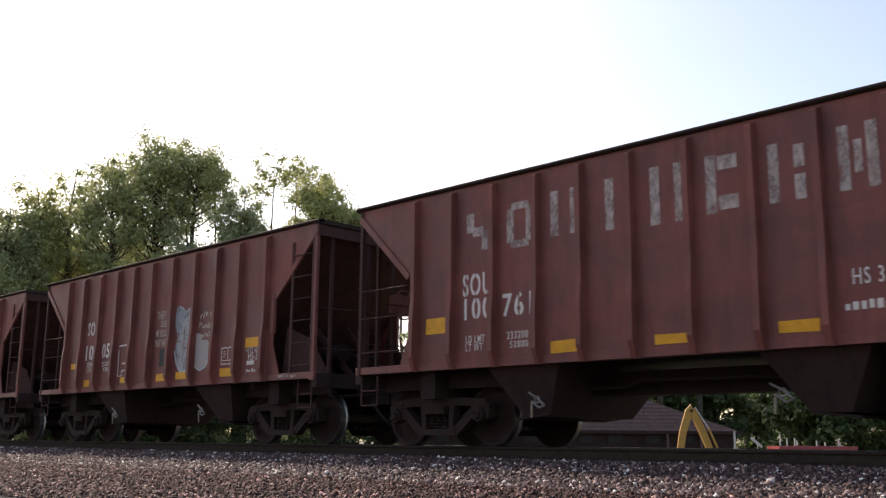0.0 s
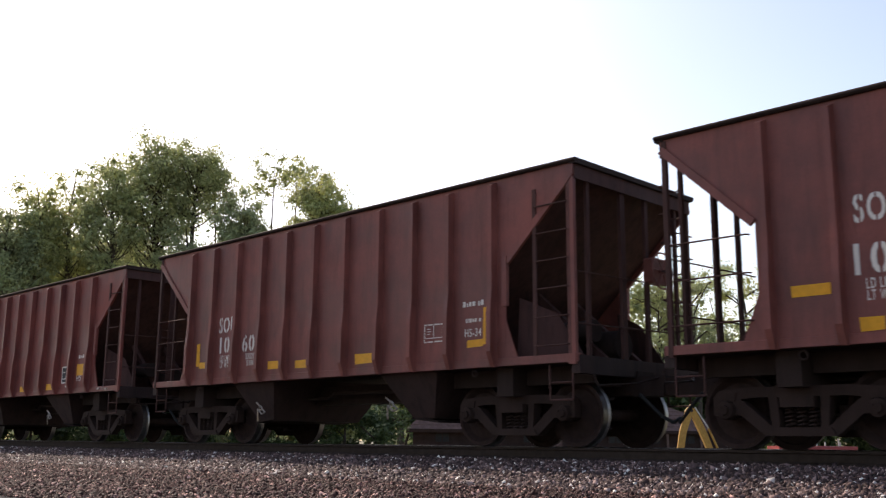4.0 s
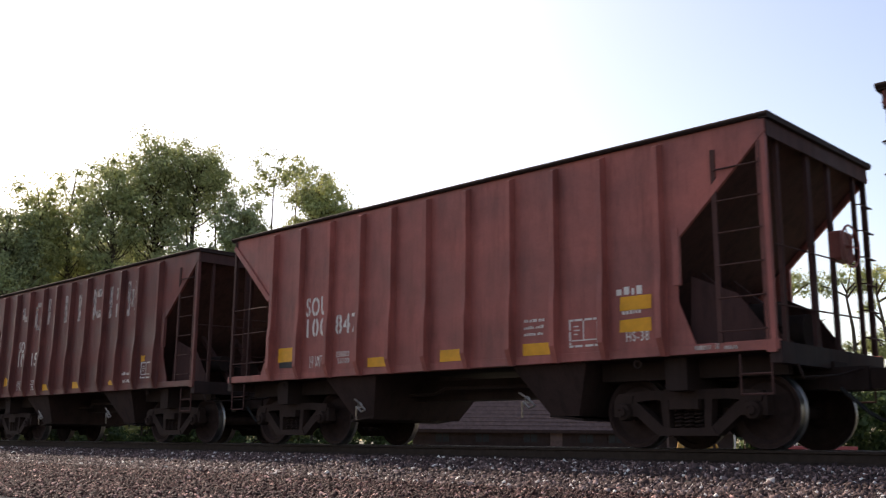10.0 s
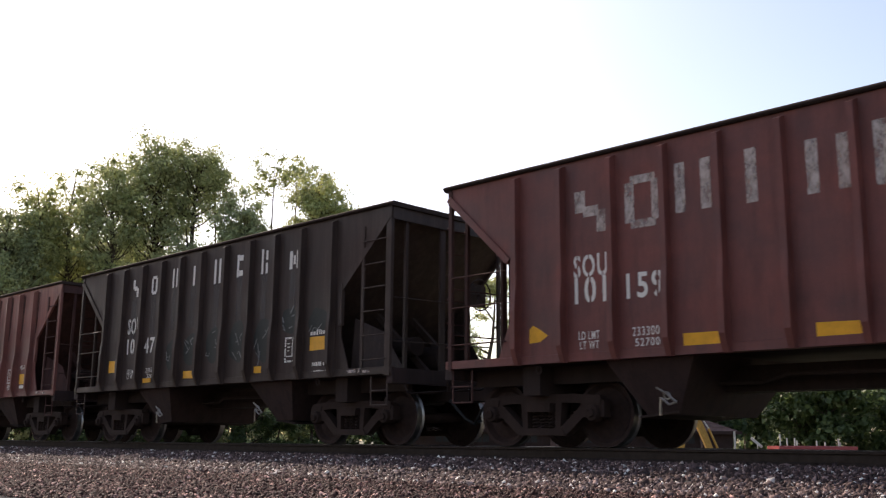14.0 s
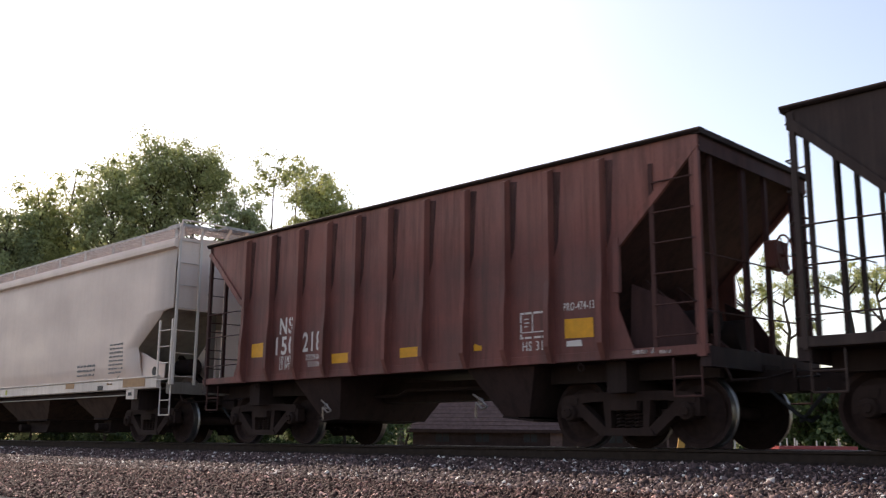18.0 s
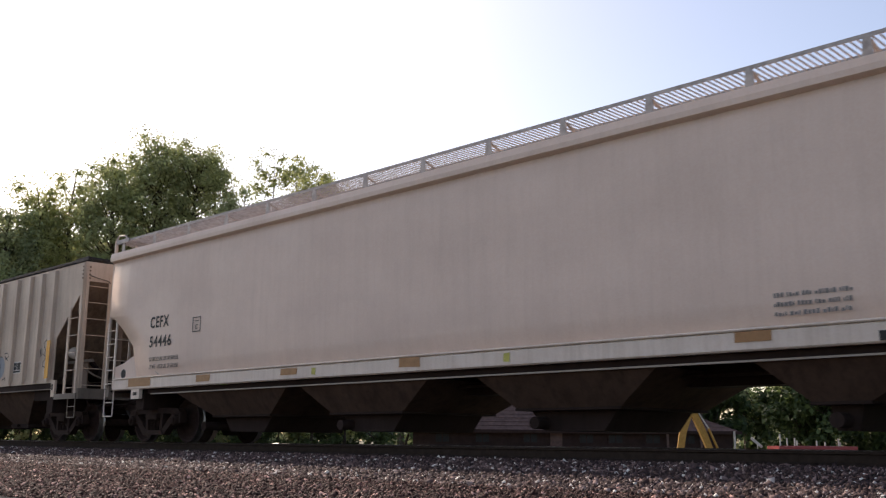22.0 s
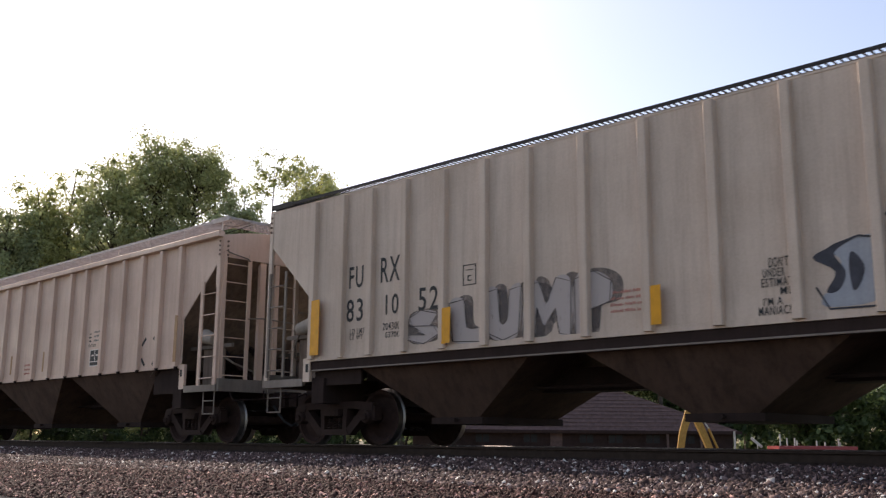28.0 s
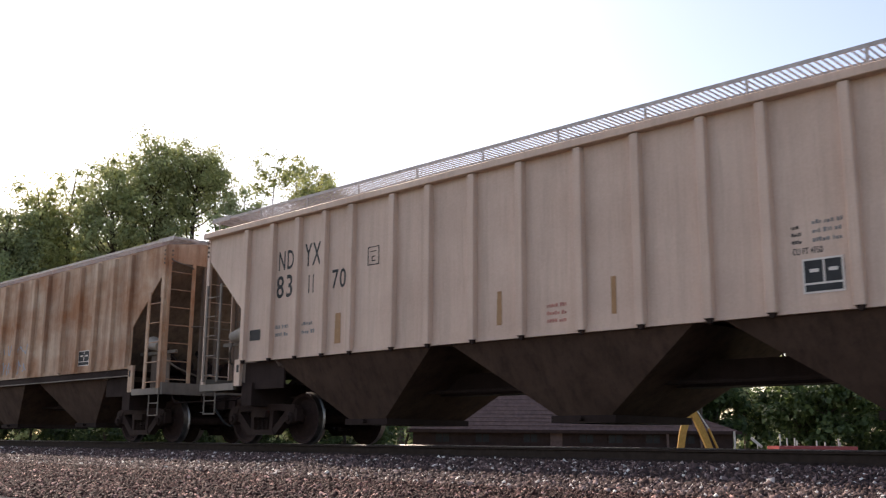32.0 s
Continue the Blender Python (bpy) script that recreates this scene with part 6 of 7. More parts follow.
for shape, (x0, x1, z0, z1) in zip(OUTLINES, ((-4.98, -4.28, 1.52, 2.04), (-4.10, -3.38, 1.48, 2.12), (-3.38, -2.70, 1.47, 2.21), (-2.68, -1.84, 1.46, 2.22), (-1.78, -1.17, 1.46, 2.24))):
    w, h = x1 - x0, z1 - z0
    pts = [(x0 + w * a, z0 + h * b) for a, b in shape]
    sprayed(g10, "sprayed_shade", [(x + 0.16, z + 0.02) for x, z in pts[:-1]], SPRAY_HAZE, lift=0.001, label="thin grey sprayed shading")
    sprayed(g10, "sprayed_shade", [(x + 0.04 + 0.55 * w * (k % 2), z0 + h * (0.1 + 0.8 * (k // 2))) for k, x in ((0, x0), (1, x0), (3, x0), (2, x0))], SPRAY_HAZE, lift=0.0025, label="thin grey sprayed shading")
    sprayed(g10, "sprayed_fill", pts[:-1], SPRAY_WORN, lift=0.005, label="faded pale sprayed shape")
    stroke(g10, pts, 0.014, SPRAY_LINE)
for pts in (
    [(1.46, 2.07), (1.69, 2.19), (1.96, 2.26), (2.24, 2.20)],
    [(2.24, 2.08), (2.28, 2.33), (2.47, 2.54), (2.74, 2.55), (2.93, 2.45), (3.00, 2.19), (2.93, 1.72), (2.81, 1.49)],
    [(2.26, 1.78), (2.38, 2.13), (2.62, 2.13), (2.45, 1.52)],
    [(3.00, 2.20), (3.33, 2.12)],
    [(3.44, 2.31), (3.62, 2.30), (3.75, 2.20), (3.87, 1.78), (4.22, 1.61)],
    [(3.73, 2.15), (3.94, 2.20), (4.27, 2.18)],
    [(1.47, 1.75), (1.61, 1.50), (2.23, 1.49)],
    [(4.36, 1.56), (4.58, 1.62), (4.55, 1.53)],
    [(4.38, 2.26), (4.56, 2.27), (4.66, 2.18), (4.49, 2.10), (4.41, 2.20), (4.64, 2.06)],
    [(6.94, 2.47), (6.82, 2.41), (6.79, 2.33), (6.91, 2.20), (6.82, 2.10), (6.96, 2.03), (6.82, 1.92), (6.80, 1.81), (6.96, 1.78)],
    [(6.61, 2.25), (6.62, 2.05)],
    [(6.67, 2.27), (6.72, 2.08)],
):
    stroke(g10, pts, 0.022, SPRAY[1])
for text, x0, x1, z0, z1 in (("DON'T", 0.94, 1.17, 2.03, 2.15), ("UNDER", 0.86, 1.12, 1.92, 2.02), ("ESTIMATE", 0.84, 1.26, 1.81, 1.91), ("ME..", 1.06, 1.28, 1.71, 1.80), ("I'M A", 0.85, 1.08, 1.60, 1.69), ("MANIAC!!!", 0.79, 1.23, 1.49, 1.59)):
    words(g10, text, x0, x1, z0, z1, LETTER_BLACK, -1.514)
scrawl(cars[11], 0.3, 2.0, 1.62, 2.6, 2, SPRAY[0], 11, 0.02)

# painted dark strips for the shade beside the ribs of the bleached car
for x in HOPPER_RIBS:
    part("rib_shade_strip", Geo().prism([(x + 0.06, 2.55), (x + 0.13, 2.75), (x + 0.19, 3.72), (x + 0.06, 3.74)], -1.5165, -1.5135), RIB_SHADE, cars[7], "dark painted strip for the shade beside a rib")


# ---------------------------------------------------------------- ground and track
def grass_ground():
    m, t, p = nodes_of("weedy_ground")
    v = mapped(t, (1, 1, 1))
    a = noisy(t, v, 0.25, 6)
    b = noisy(t, v, 6.0, 5)
    c = mixed(t, ramp(t, a, [(0.4, (0, 0, 0)), (0.62, (1, 1, 1))]), (0.12, 0.13, 0.06), (0.26, 0.215, 0.16))
    c = mixed(t, 0.5, c, ramp(t, b, [(0.3, (0.3, 0.3, 0.3)), (0.7, (0.7, 0.7, 0.7))]), "OVERLAY")
    t.links.new(c, p.inputs["Base Color"])
    p.inputs["Roughness"].default_value = 0.95
    bumped(t, p, b, 0.6, 0.05)
    return m


def gravel_material():
    m, t, p = nodes_of("ballast_bed")
    v = mapped(t, (1, 1, 1))
    vo = t.nodes.new("ShaderNodeTexVoronoi")
    vo.inputs["Scale"].default_value = 24.0
    t.links.new(v, vo.inputs["Vector"])
    big = noisy(t, v, 0.8, 4)
    c = mixed(t, 0.55, ramp(t, big, [(0.35, (0.04368, 0.02981, 0.02808)), (0.65, (0.07862, 0.0552, 0.05076))]), vo.outputs["Color"], "OVERLAY")
    hs = t.nodes.new("ShaderNodeHueSaturation")
    hs.inputs["Saturation"].default_value = 0.25
    t.links.new(c, hs.inputs["Color"])
    t.links.new(hs.outputs[0], p.inputs["Base Color"])
    p.inputs["Roughness"].default_value = 0.9
    p.inputs["Specular IOR Level"].default_value = 0.1
    bumped(t, p, vo.outputs["Distance"], 0.9, 0.04)
    return m


def stone_material(name, tones):
    m, t, p = nodes_of(name)
    geo = t.nodes.new("ShaderNodeNewGeometry")
    c = ramp(t, geo.outputs["Random Per Island"], tones)
    n = noisy(t, mapped(t, (1, 1, 1)), 45.0, 3)
    c = mixed(t, 0.3, c, ramp(t, n, [(0.3, (0.3, 0.3, 0.3)), (0.7, (0.75, 0.75, 0.75))]), "OVERLAY")
    t.links.new(c, p.inputs["Base Color"])
    p.inputs["Roughness"].default_value = 0.7
    p.inputs["Specular IOR Level"].default_value = 0.16
    return m


def bed_z(y):
    """Height of the ballast across the track; y = 0 is the track's middle."""
    return float(np.interp(y, [-60, -20, -13.5, -10.5, -9.0, -4.2, -2.9, -1.75, -1.0, 1.0, 1.75, 3.2, 12, 60], [-1.5, -1.3, -1.1, -0.75, -0.45, -0.38, -0.34, -0.19, -0.19, -0.19, -0.19, -0.75, -0.95, -1.0]))


EARTH = grass_ground()
GRAVEL = gravel_material()
ys = [-1500, -300, -60, -20, -13.5, -10.5, -9.0, -4.2, -2.9, -1.75, -1.0, 1.0, 1.75, 3.2, 12, 60, 300, 1800]
xs = [-2200, -500, -200] + list(range(-120, 41, 8)) + [120, 500, 1500]
g = Geo()
g.add([(x, y, bed_z(y)) for y in ys for x in xs], [(j * len(xs) + i, j * len(xs) + i + 1, (j + 1) * len(xs) + i + 1, (j + 1) * len(xs) + i) for j in range(len(ys) - 1) for i in range(len(xs) - 1)])
gm = g.mesh("ground", EARTH)
gm.materials.append(GRAVEL)
for p in gm.polygons:
    if -20 < p.center.y < 3.2:
        p.material_index = 1
ground = tagged(new("ground", gm), "grey ballast and weedy earth beside the track", "ground", kind="structure")


def rail_mesh(y):
    prof = [(-0.070, -0.170), (0.070, -0.170), (0.070, -0.158), (0.012, -0.135), (0.010, -0.045), (0.036, -0.036), (0.036, -0.006), (0.028, 0.0), (-0.028, 0.0), (-0.036, -0.006), (-0.036, -0.036), (-0.010, -0.045), (-0.012, -0.135), (-0.070, -0.158)]
    n = len(prof)
    g = Geo().add([(-150, y + a, b) for a, b in prof] + [(40, y + a, b) for a, b in prof], [(i, (i + 1) % n, n + (i + 1) % n, n + i) for i in range(n)] + [tuple(range(n))[::-1], tuple(range(n, 2 * n))])
    me = g.mesh("rail", RAIL_RUST)
    me.materials.append(STEEL)
    for p in me.polygons:
        if p.center.z > -0.008:
            p.material_index = 1
    return me


track = thing("railway_track", "rusty steel rails on timber sleepers in ballast", "track", kind="structure")
for s in (-1, 1):
    part("rail", rail_mesh(s * 0.755), None, track, "steel rail with a polished head")
TIE_ME = Geo().box(-0.115, 0.115, -1.30, 1.30, -0.36, -0.172, 0.01).mesh("sleeper", TIE)
for i in range(110):
    part("sleeper", TIE_ME, None, track, at=(-52 + i * 0.53, 0, 0))


def scatter_stones(n, xr, yr, size, seed, name, label, mat, bias=1.0):
    """Broken stones lying on the bed; one mesh."""
    rng = np.random.default_rng(seed)
    iv = np.array([(1, 0, 0), (-1, 0, 0), (0, 1, 0), (0, -1, 0), (0, 0, 1), (0, 0, -1)]) * 1.15
    fc = np.array([(0, 2, 4), (2, 1, 4), (1, 3, 4), (3, 0, 4), (2, 0, 5), (1, 2, 5), (3, 1, 5), (0, 3, 5)])
    x = rng.uniform(*xr, n)
    y = yr[0] + (yr[1] - yr[0]) * rng.uniform(0, 1, n) ** bias
    z = np.array([bed_z(a) for a in y])
    s = size * rng.lognormal(0, 0.28, n)
    v = iv[None] * (1 + rng.uniform(-0.38, 0.38, (n, 6, 1))) * s[:, None, None] * rng.uniform(0.65, 1.25, (n, 1, 3))
    a = rng.uniform(0, 6.283, n)
    b = rng.uniform(-1.2, 1.2, n)
    ca, sa, cb, sb = np.cos(a)[:, None], np.sin(a)[:, None], np.cos(b)[:, None], np.sin(b)[:, None]
    X, Y, Z = v[..., 0], v[..., 1], v[..., 2] * 0.8
    Y, Z = Y * cb - Z * sb, Y * sb + Z * cb
    X, Y = X * ca - Y * sa, X * sa + Y * ca
    v = np.stack([X + x[:, None], Y + y[:, None], Z + (z + s * 0.25)[:, None]], -1).reshape(-1, 3)
    f = (fc[None] + (np.arange(n) * 6)[:, None, None]).reshape(-1, 3)
    me = bpy.data.meshes.new(name)
    me.vertices.add(len(v))
    me.vertices.foreach_set("co", v.astype(np.float32).ravel())
    me.loops.add(len(f) * 3)
    me.loops.foreach_set("vertex_index", f.astype(np.int32).ravel())
    me.polygons.add(len(f))
    me.polygons.foreach_set("loop_start", np.arange(0, len(f) * 3, 3, dtype=np.int32))
    me.update(calc_edges=True)
    me.materials.append(mat)
    return tagged(new(name, me), label, "gravel", kind="stuff")


# the palest tone of each ramp paints sun glints on a few stones
GREY_STONE = stone_material("grey_ballast_stone", [(0.0, (0.03276, 0.02027, 0.01885)), (0.4, (0.06782, 0.04297, 0.04)), (0.75, (0.117, 0.07706, 0.0707)), (0.93, (0.2807, 0.1938, 0.1762)), (1.0, (0.8245, 0.7926, 0.717))])
RED_STONE = stone_material("reddish_gravel_stone", [(0.0, (0.01758, 0.007004, 0.006096)), (0.4, (0.03651, 0.01478, 0.01263)), (0.75, (0.06492, 0.02772, 0.02352)), (0.93, (0.1623, 0.07783, 0.06619)), (1.0, (0.6762, 0.399, 0.3395))])
scatter_stones(72000, (-32, 1), (-4.3, -0.95), 0.021, 3, "ballast_stones", "loose grey broken ballast stones beside the rail", GREY_STONE)
scatter_stones(74000, (-23, 0), (-8.2, -3.8), 0.0165, 4, "gravel_stones", "loose reddish broken gravel stones in front of the track", RED_STONE)

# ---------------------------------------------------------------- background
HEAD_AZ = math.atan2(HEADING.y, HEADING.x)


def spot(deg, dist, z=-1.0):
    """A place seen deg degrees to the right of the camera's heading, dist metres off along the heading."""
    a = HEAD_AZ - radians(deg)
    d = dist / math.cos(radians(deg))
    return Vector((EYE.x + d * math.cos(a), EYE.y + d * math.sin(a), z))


def leaf_material(name, a, b, c):
    m, t, p = nodes_of(name)
    geo = t.nodes.new("ShaderNodeNewGeometry")
    col = ramp(t, geo.outputs["Random Per Island"], [(0.0, a), (0.5, b), (1.0, c)])
    big = noisy(t, mapped(t, (1, 1, 1)), 0.6, 2)
    col = mixed(t, 0.35, col, ramp(t, big, [(0.35, (0.3, 0.32, 0.3)), (0.65, (0.72, 0.72, 0.6))]), "OVERLAY")
    t.links.new(col, p.inputs["Base Color"])
    p.inputs["Roughness"].default_value = 0.55
    tl = t.nodes.new("ShaderNodeBsdfTranslucent")
    t.links.new(col, tl.inputs[0])
    mx = t.nodes.new("ShaderNodeMixShader")
    mx.inputs[0].default_value = 0.5
    t.links.new(p.outputs[0], mx.inputs[1])
    t.links.new(tl.outputs[0], mx.inputs[2])
    t.links.new(mx.outputs[0], t.nodes["Material Output"].inputs[0])
    return m


# leaf tones lightened and greyed to paint in the haze over the trees
LEAF = [leaf_material("leaf_green", (0.3273, 0.3564, 0.1741), (0.4057, 0.4344, 0.2087), (0.5065, 0.5258, 0.2619)),
        leaf_material("leaf_dark", (0.3027, 0.3379, 0.1813), (0.3779, 0.4172, 0.2198), (0.4528, 0.4897, 0.2583)),
        leaf_material("leaf_yellow_green", (0.3726, 0.3924, 0.1681), (0.4531, 0.4659, 0.2005), (0.5524, 0.552, 0.2503))]
LEAF_DEEP = leaf_material("leaf_deep_green", (0.048, 0.075, 0.027), (0.078, 0.115, 0.04), (0.125, 0.172, 0.062))
LEAF.append(LEAF_DEEP)
BARK = plain("bark", (0.09, 0.07, 0.055), 0.9, 0, 0.4)


def leaves_mesh(centres, radii, per, size, mat, rng):
    """Leaf sprays: small folded quads scattered in ellipsoid clumps."""
    n = len(centres) * per
    c = np.repeat(centres, per, 0)
    r = np.repeat(radii, per, 0)
    d = rng.normal(0, 1, (n, 3))
    d /= np.linalg.norm(d, axis=1)[:, None]
    p = c + d * np.minimum(np.abs(rng.normal(0, 0.5, n)), rng.uniform(0.55, 0.8, n))[:, None] * r
    face = d * 0.7 + np.array((0, 0, 0.5)) + rng.normal(0, 0.38, (n, 3))
    u = np.cross(face, rng.normal(0, 1, (n, 3)))
    u /= np.linalg.norm(u, axis=1)[:, None]
    w = np.cross(face, u)
    w /= np.linalg.norm(w, axis=1)[:, None]
    s = (size * rng.uniform(0.6, 1.4, n))[:, None]
    v = np.stack([p - u * s, p + w * s * 0.6, p + u * s, p - w * s * 0.6], 1).reshape(-1, 3)
    me = bpy.data.meshes.new("crown")
    me.vertices.add(len(v))
    me.vertices.foreach_set("co", v.astype(np.float32).ravel())
    me.loops.add(n * 4)
    me.loops.foreach_set("vertex_index", np.arange(n * 4, dtype=np.int32))
    me.polygons.add(n)
    me.polygons.foreach_set("loop_start", np.arange(0, n * 4, 4, dtype=np.int32))
    me.update(calc_edges=True)
    me.materials.append(mat)
    return me


def tree(deg, dist, height, spread, seed, leaf=0, clumps=60, per=70, size=0.2, base=0.25, label="leafy deciduous tree behind the track", clump=0.27):
    rng = np.random.default_rng(seed)
    rnd = random.Random(seed)
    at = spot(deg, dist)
    ob = thing("tree", label, "tree", "trees behind the track", at=at)
    g = Geo()
    r0 = 0.018 * height + 0.06
    pts = [Vector((0, 0, -0.1))]
    for i in range(1, 7):
        pts.append(Vector((rnd.uniform(-1, 1) * 0.03 * height, rnd.uniform(-1, 1) * 0.03 * height, height * 0.93 * i / 6)))
    for i in range(6):
        g.tube(pts[i], pts[i + 1], r0 * (1 - i / 6.6), 8, r0 * (1 - (i + 1) / 6.6))
    cents, rads = [], []
    limbs = max(9, clumps // 3)
    for i in range(limbs):
        h = rnd.uniform(base, 0.85)
        k = min(5, int(h / 0.85 * 6))
        o = pts[k].lerp(pts[k + 1], h / 0.85 * 6 - k)
        a = rnd.uniform(0, 6.283)
        prof = math.sin(min(1.0, (h - base * 0.6) / (0.75 - base * 0.6)) * 1.9) if h < 0.75 else 0.62
        ln = spread * max(0.25, prof) * rnd.uniform(0.55, 1.1)
        e = o + Vector((math.cos(a) * ln, math.sin(a) * ln, ln * rnd.uniform(0.25, 0.75)))
        m = o.lerp(e, 0.5) + Vector((0, 0, ln * 0.06))
        rr = r0 * 0.42 * (1 - h * 0.5)
        g.tube(o, m, rr, 6, rr * 0.7)
        g.tube(m, e, rr * 0.7, 5, rr * 0.25)
        for j in range(max(1, clumps // limbs)):
            f = rnd.uniform(0.45, 1.08)
            c = o.lerp(e, f) + Vector([rnd.uniform(-1, 1) * spread * 0.17 for _ in range(3)])
            if f > 0.75:
                g.tube(o.lerp(e, f - 0.25) if f < 1 else m, c, rr * 0.3, 4, rr * 0.1)
            cents.append(c)
            q = spread * clump * rnd.uniform(0.8, 1.6)
            rads.append((q * 1.45, q * 1.45, q * 1.0))
    for j in range(6):
        cents.append(pts[-1] + Vector((rnd.uniform(-1, 1) * spread * 0.32, rnd.uniform(-1, 1) * spread * 0.32, -rnd.uniform(0.0, 0.12) * height)))
        rads.append((spread * clump * 1.3, spread * clump * 1.3, spread * clump))
    part("trunk", g, BARK, ob, "", True)
    part("crown", leaves_mesh(np.array([tuple(c) for c in cents]), np.array(rads), per, size, LEAF[leaf], rng), None, ob)
    return ob


def crown_tree(deg, dist, top, low, spread, seed, leaf=0, clumps=60, per=130, size=0.09, fill=0.5):
    """A tree whose crown is a loose ellipsoid of leaf clumps from low to top, each clump on a limb of its own; fill: how far in the clumps begin."""
    rng = np.random.default_rng(seed)
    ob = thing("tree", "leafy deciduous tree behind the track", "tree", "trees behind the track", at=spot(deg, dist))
    g = Geo()
    r0 = 0.016 * top + 0.05 if clumps > 20 else 0.008 * top + 0.02
    mid, rz = (top + low) / 2, (top - low) / 2
    pts = [Vector((0, 0, -0.1))]
    for i in range(1, 8):
        pts.append(Vector((rng.uniform(-1, 1) * 0.12 * spread, rng.uniform(-1, 1) * 0.12 * spread, top * 0.94 * i / 7)))
    for i in range(7):
        g.tube(pts[i], pts[i + 1], r0 * (1 - i / 7.6), 8, r0 * (1 - (i + 1) / 7.6))
    spread *= 1.22
    q = 0.36 * spread
    cents, rads = [], []
    for i in range(clumps):
        d = Vector(rng.normal(0, 1, 3)).normalized()
        k = rng.uniform(fill, 1.0) ** 0.6
        lump = 1 + 0.16 * math.sin(3 * math.atan2(d.y, d.x) + seed) + 0.10 * math.sin(5 * d.z + seed * 2)
        c = Vector((d.x * (spread - q * 0.6), d.y * (spread - q * 0.6), d.z * (rz - q * 0.45))) * (k * min(1.08, lump)) + Vector((0, 0, mid))
        zs = max(0.15 * top, c.z - 0.55 * (Vector((c.x, c.y, 0)).length + 0.25 * rz))
        f = min(6.99, zs / (top * 0.94) * 7)
        o = pts[int(f)].lerp(pts[int(f) + 1], f - int(f))
        m = o.lerp(c, 0.5) + Vector((0, 0, -0.08 * (c - o).length))
        rr = r0 * 0.17 * (1 - 0.5 * zs / top)
        g.tube(o, m, rr, 5, rr * 0.7)
        g.tube(m, c, rr * 0.7, 5, rr * 0.2)
        for j in range(3):
            e = c + Vector(rng.normal(0, 0.55, 3)) * q
            g.tube(m.lerp(c, 0.6), e, rr * 0.25, 4, rr * 0.1)
        cents.append(c)
        w = q * rng.uniform(0.75, 1.35)
        rads.append((w * 1.45, w * 1.45, w * 1.05))
    part("trunk", g, BARK, ob, "", True)
    part("crown", leaves_mesh(np.array([tuple(c) for c in cents]), np.array(rads), per, size, LEAF[leaf], rng), None, ob)
    return ob


TREES = [
    # degrees, distance, top, underside of the crown, spread, leaf, clumps, leaves in each
    (-24.7, 50, 13.5, 5.0, 2.0, 1, 70, 150), (-23.2, 52, 15.2, 6.0, 1.9, 2, 60, 140), (-21.5, 53, 16.0, 6.5, 1.9, 2, 46, 110), (-20.9, 54, 16.9, 13.0, 0.9, 1, 12, 60), (-19.3, 52, 16.4, 7.0, 1.9, 0, 60, 130),
    (-16.9, 54, 18.6, 9.5, 2.6, 0, 80, 125), (-14.6, 54, 18.0, 12.6, 2.1, 0, 46, 100), (-13.5, 55, 17.4, 13.6, 1.3, 0, 18, 80), (-15.0, 52, 12.8, 7.0, 2.2, 1, 40, 110), (-11.9, 50, 13.9, 7.0, 1.5, 1, 60, 150),
    (-10.2, 56, 18.0, 15.0, 1.5, 0, 18, 60), (-8.9, 57, 18.2, 14.6, 1.3, 2, 14, 60), (-7.6, 56, 16.8, 14.0, 1.2, 0, 12, 60), (-7.4, 53, 15.9, 9.0, 1.9, 2, 70, 150), (-5.5, 54, 14.7, 9.5, 1.3, 0, 40, 120),
    (-24.5, 64, 14.8, 5.0, 3.2, 1, 60, 130), (-22.0, 63, 15.2, 5.0, 3.2, 0, 60, 130), (-19.3, 64, 15.8, 6.0, 3.1, 1, 60, 130), (-16.5, 62, 13.0, 5.0, 3.2, 2, 60, 130), (-11.6, 64, 15.4, 6.0, 2.3, 0, 60, 130), (-7.7, 66, 16.3, 6.0, 3.2, 1, 60, 130), (-9.8, 58, 13.0, 6.0, 1.8, 2, 50, 130),
]
for i, (a, d, top, low, sp, lf, cl, pr) in enumerate(TREES):
    crown_tree(a, d, top + 0.45, low, sp, 100 + i, lf, int(cl * (1.5 if cl > 20 else 1.0)), int(pr * 1.5), 0.086 if d < 58 else 0.115, 0.2)
for i, (a, top, sp) in enumerate(((6.3, 14.6, 4.2), (9.4, 16.0, 4.6), (12.6, 17.4, 4.6), (15.6, 17.0, 4.2))):
    crown_tree(a, 94 + 2 * i, top, 4.0, sp, 160 + i, 1, 70, 110, 0.19, 0.2)
rnd = random.Random(5)
for i in range(12):
    tree(-2.5 + i * 2.5 + rnd.uniform(-0.6, 0.6), rnd.uniform(92, 104), rnd.uniform(16.5, 19.0) + (2.5 if i > 7 else 0), rnd.uniform(3.2, 4.6), 300 + i, i % 3, 44, 105, 0.15, 0.14, clump=0.22)
SHRUB = "low dense green shrub behind the track"
for i in range(30):
    a = -26.5 + i * 1.85 + rnd.uniform(-0.5, 0.5)
    if a < -3:
        d, h = rnd.uniform(44, 50), rnd.uniform(4.5, 7.5)
    elif a < 19.5:
        d, h = rnd.uniform(96, 106), rnd.uniform(4.5, 7.0)
    else:
        d, h = rnd.uniform(72, 84), rnd.uniform(4.2, 5.6)
    ob = tree(a, d, h, rnd.uniform(2.4, 3.4) * d / 60, 500 + i, i % 3 if a < -3 else 3, 34, 150, 0.0028 * d, 0.08, SHRUB, 0.24)
    ob.name = "shrub"
    tagged(ob, SHRUB, "shrub", "shrubs behind the track")

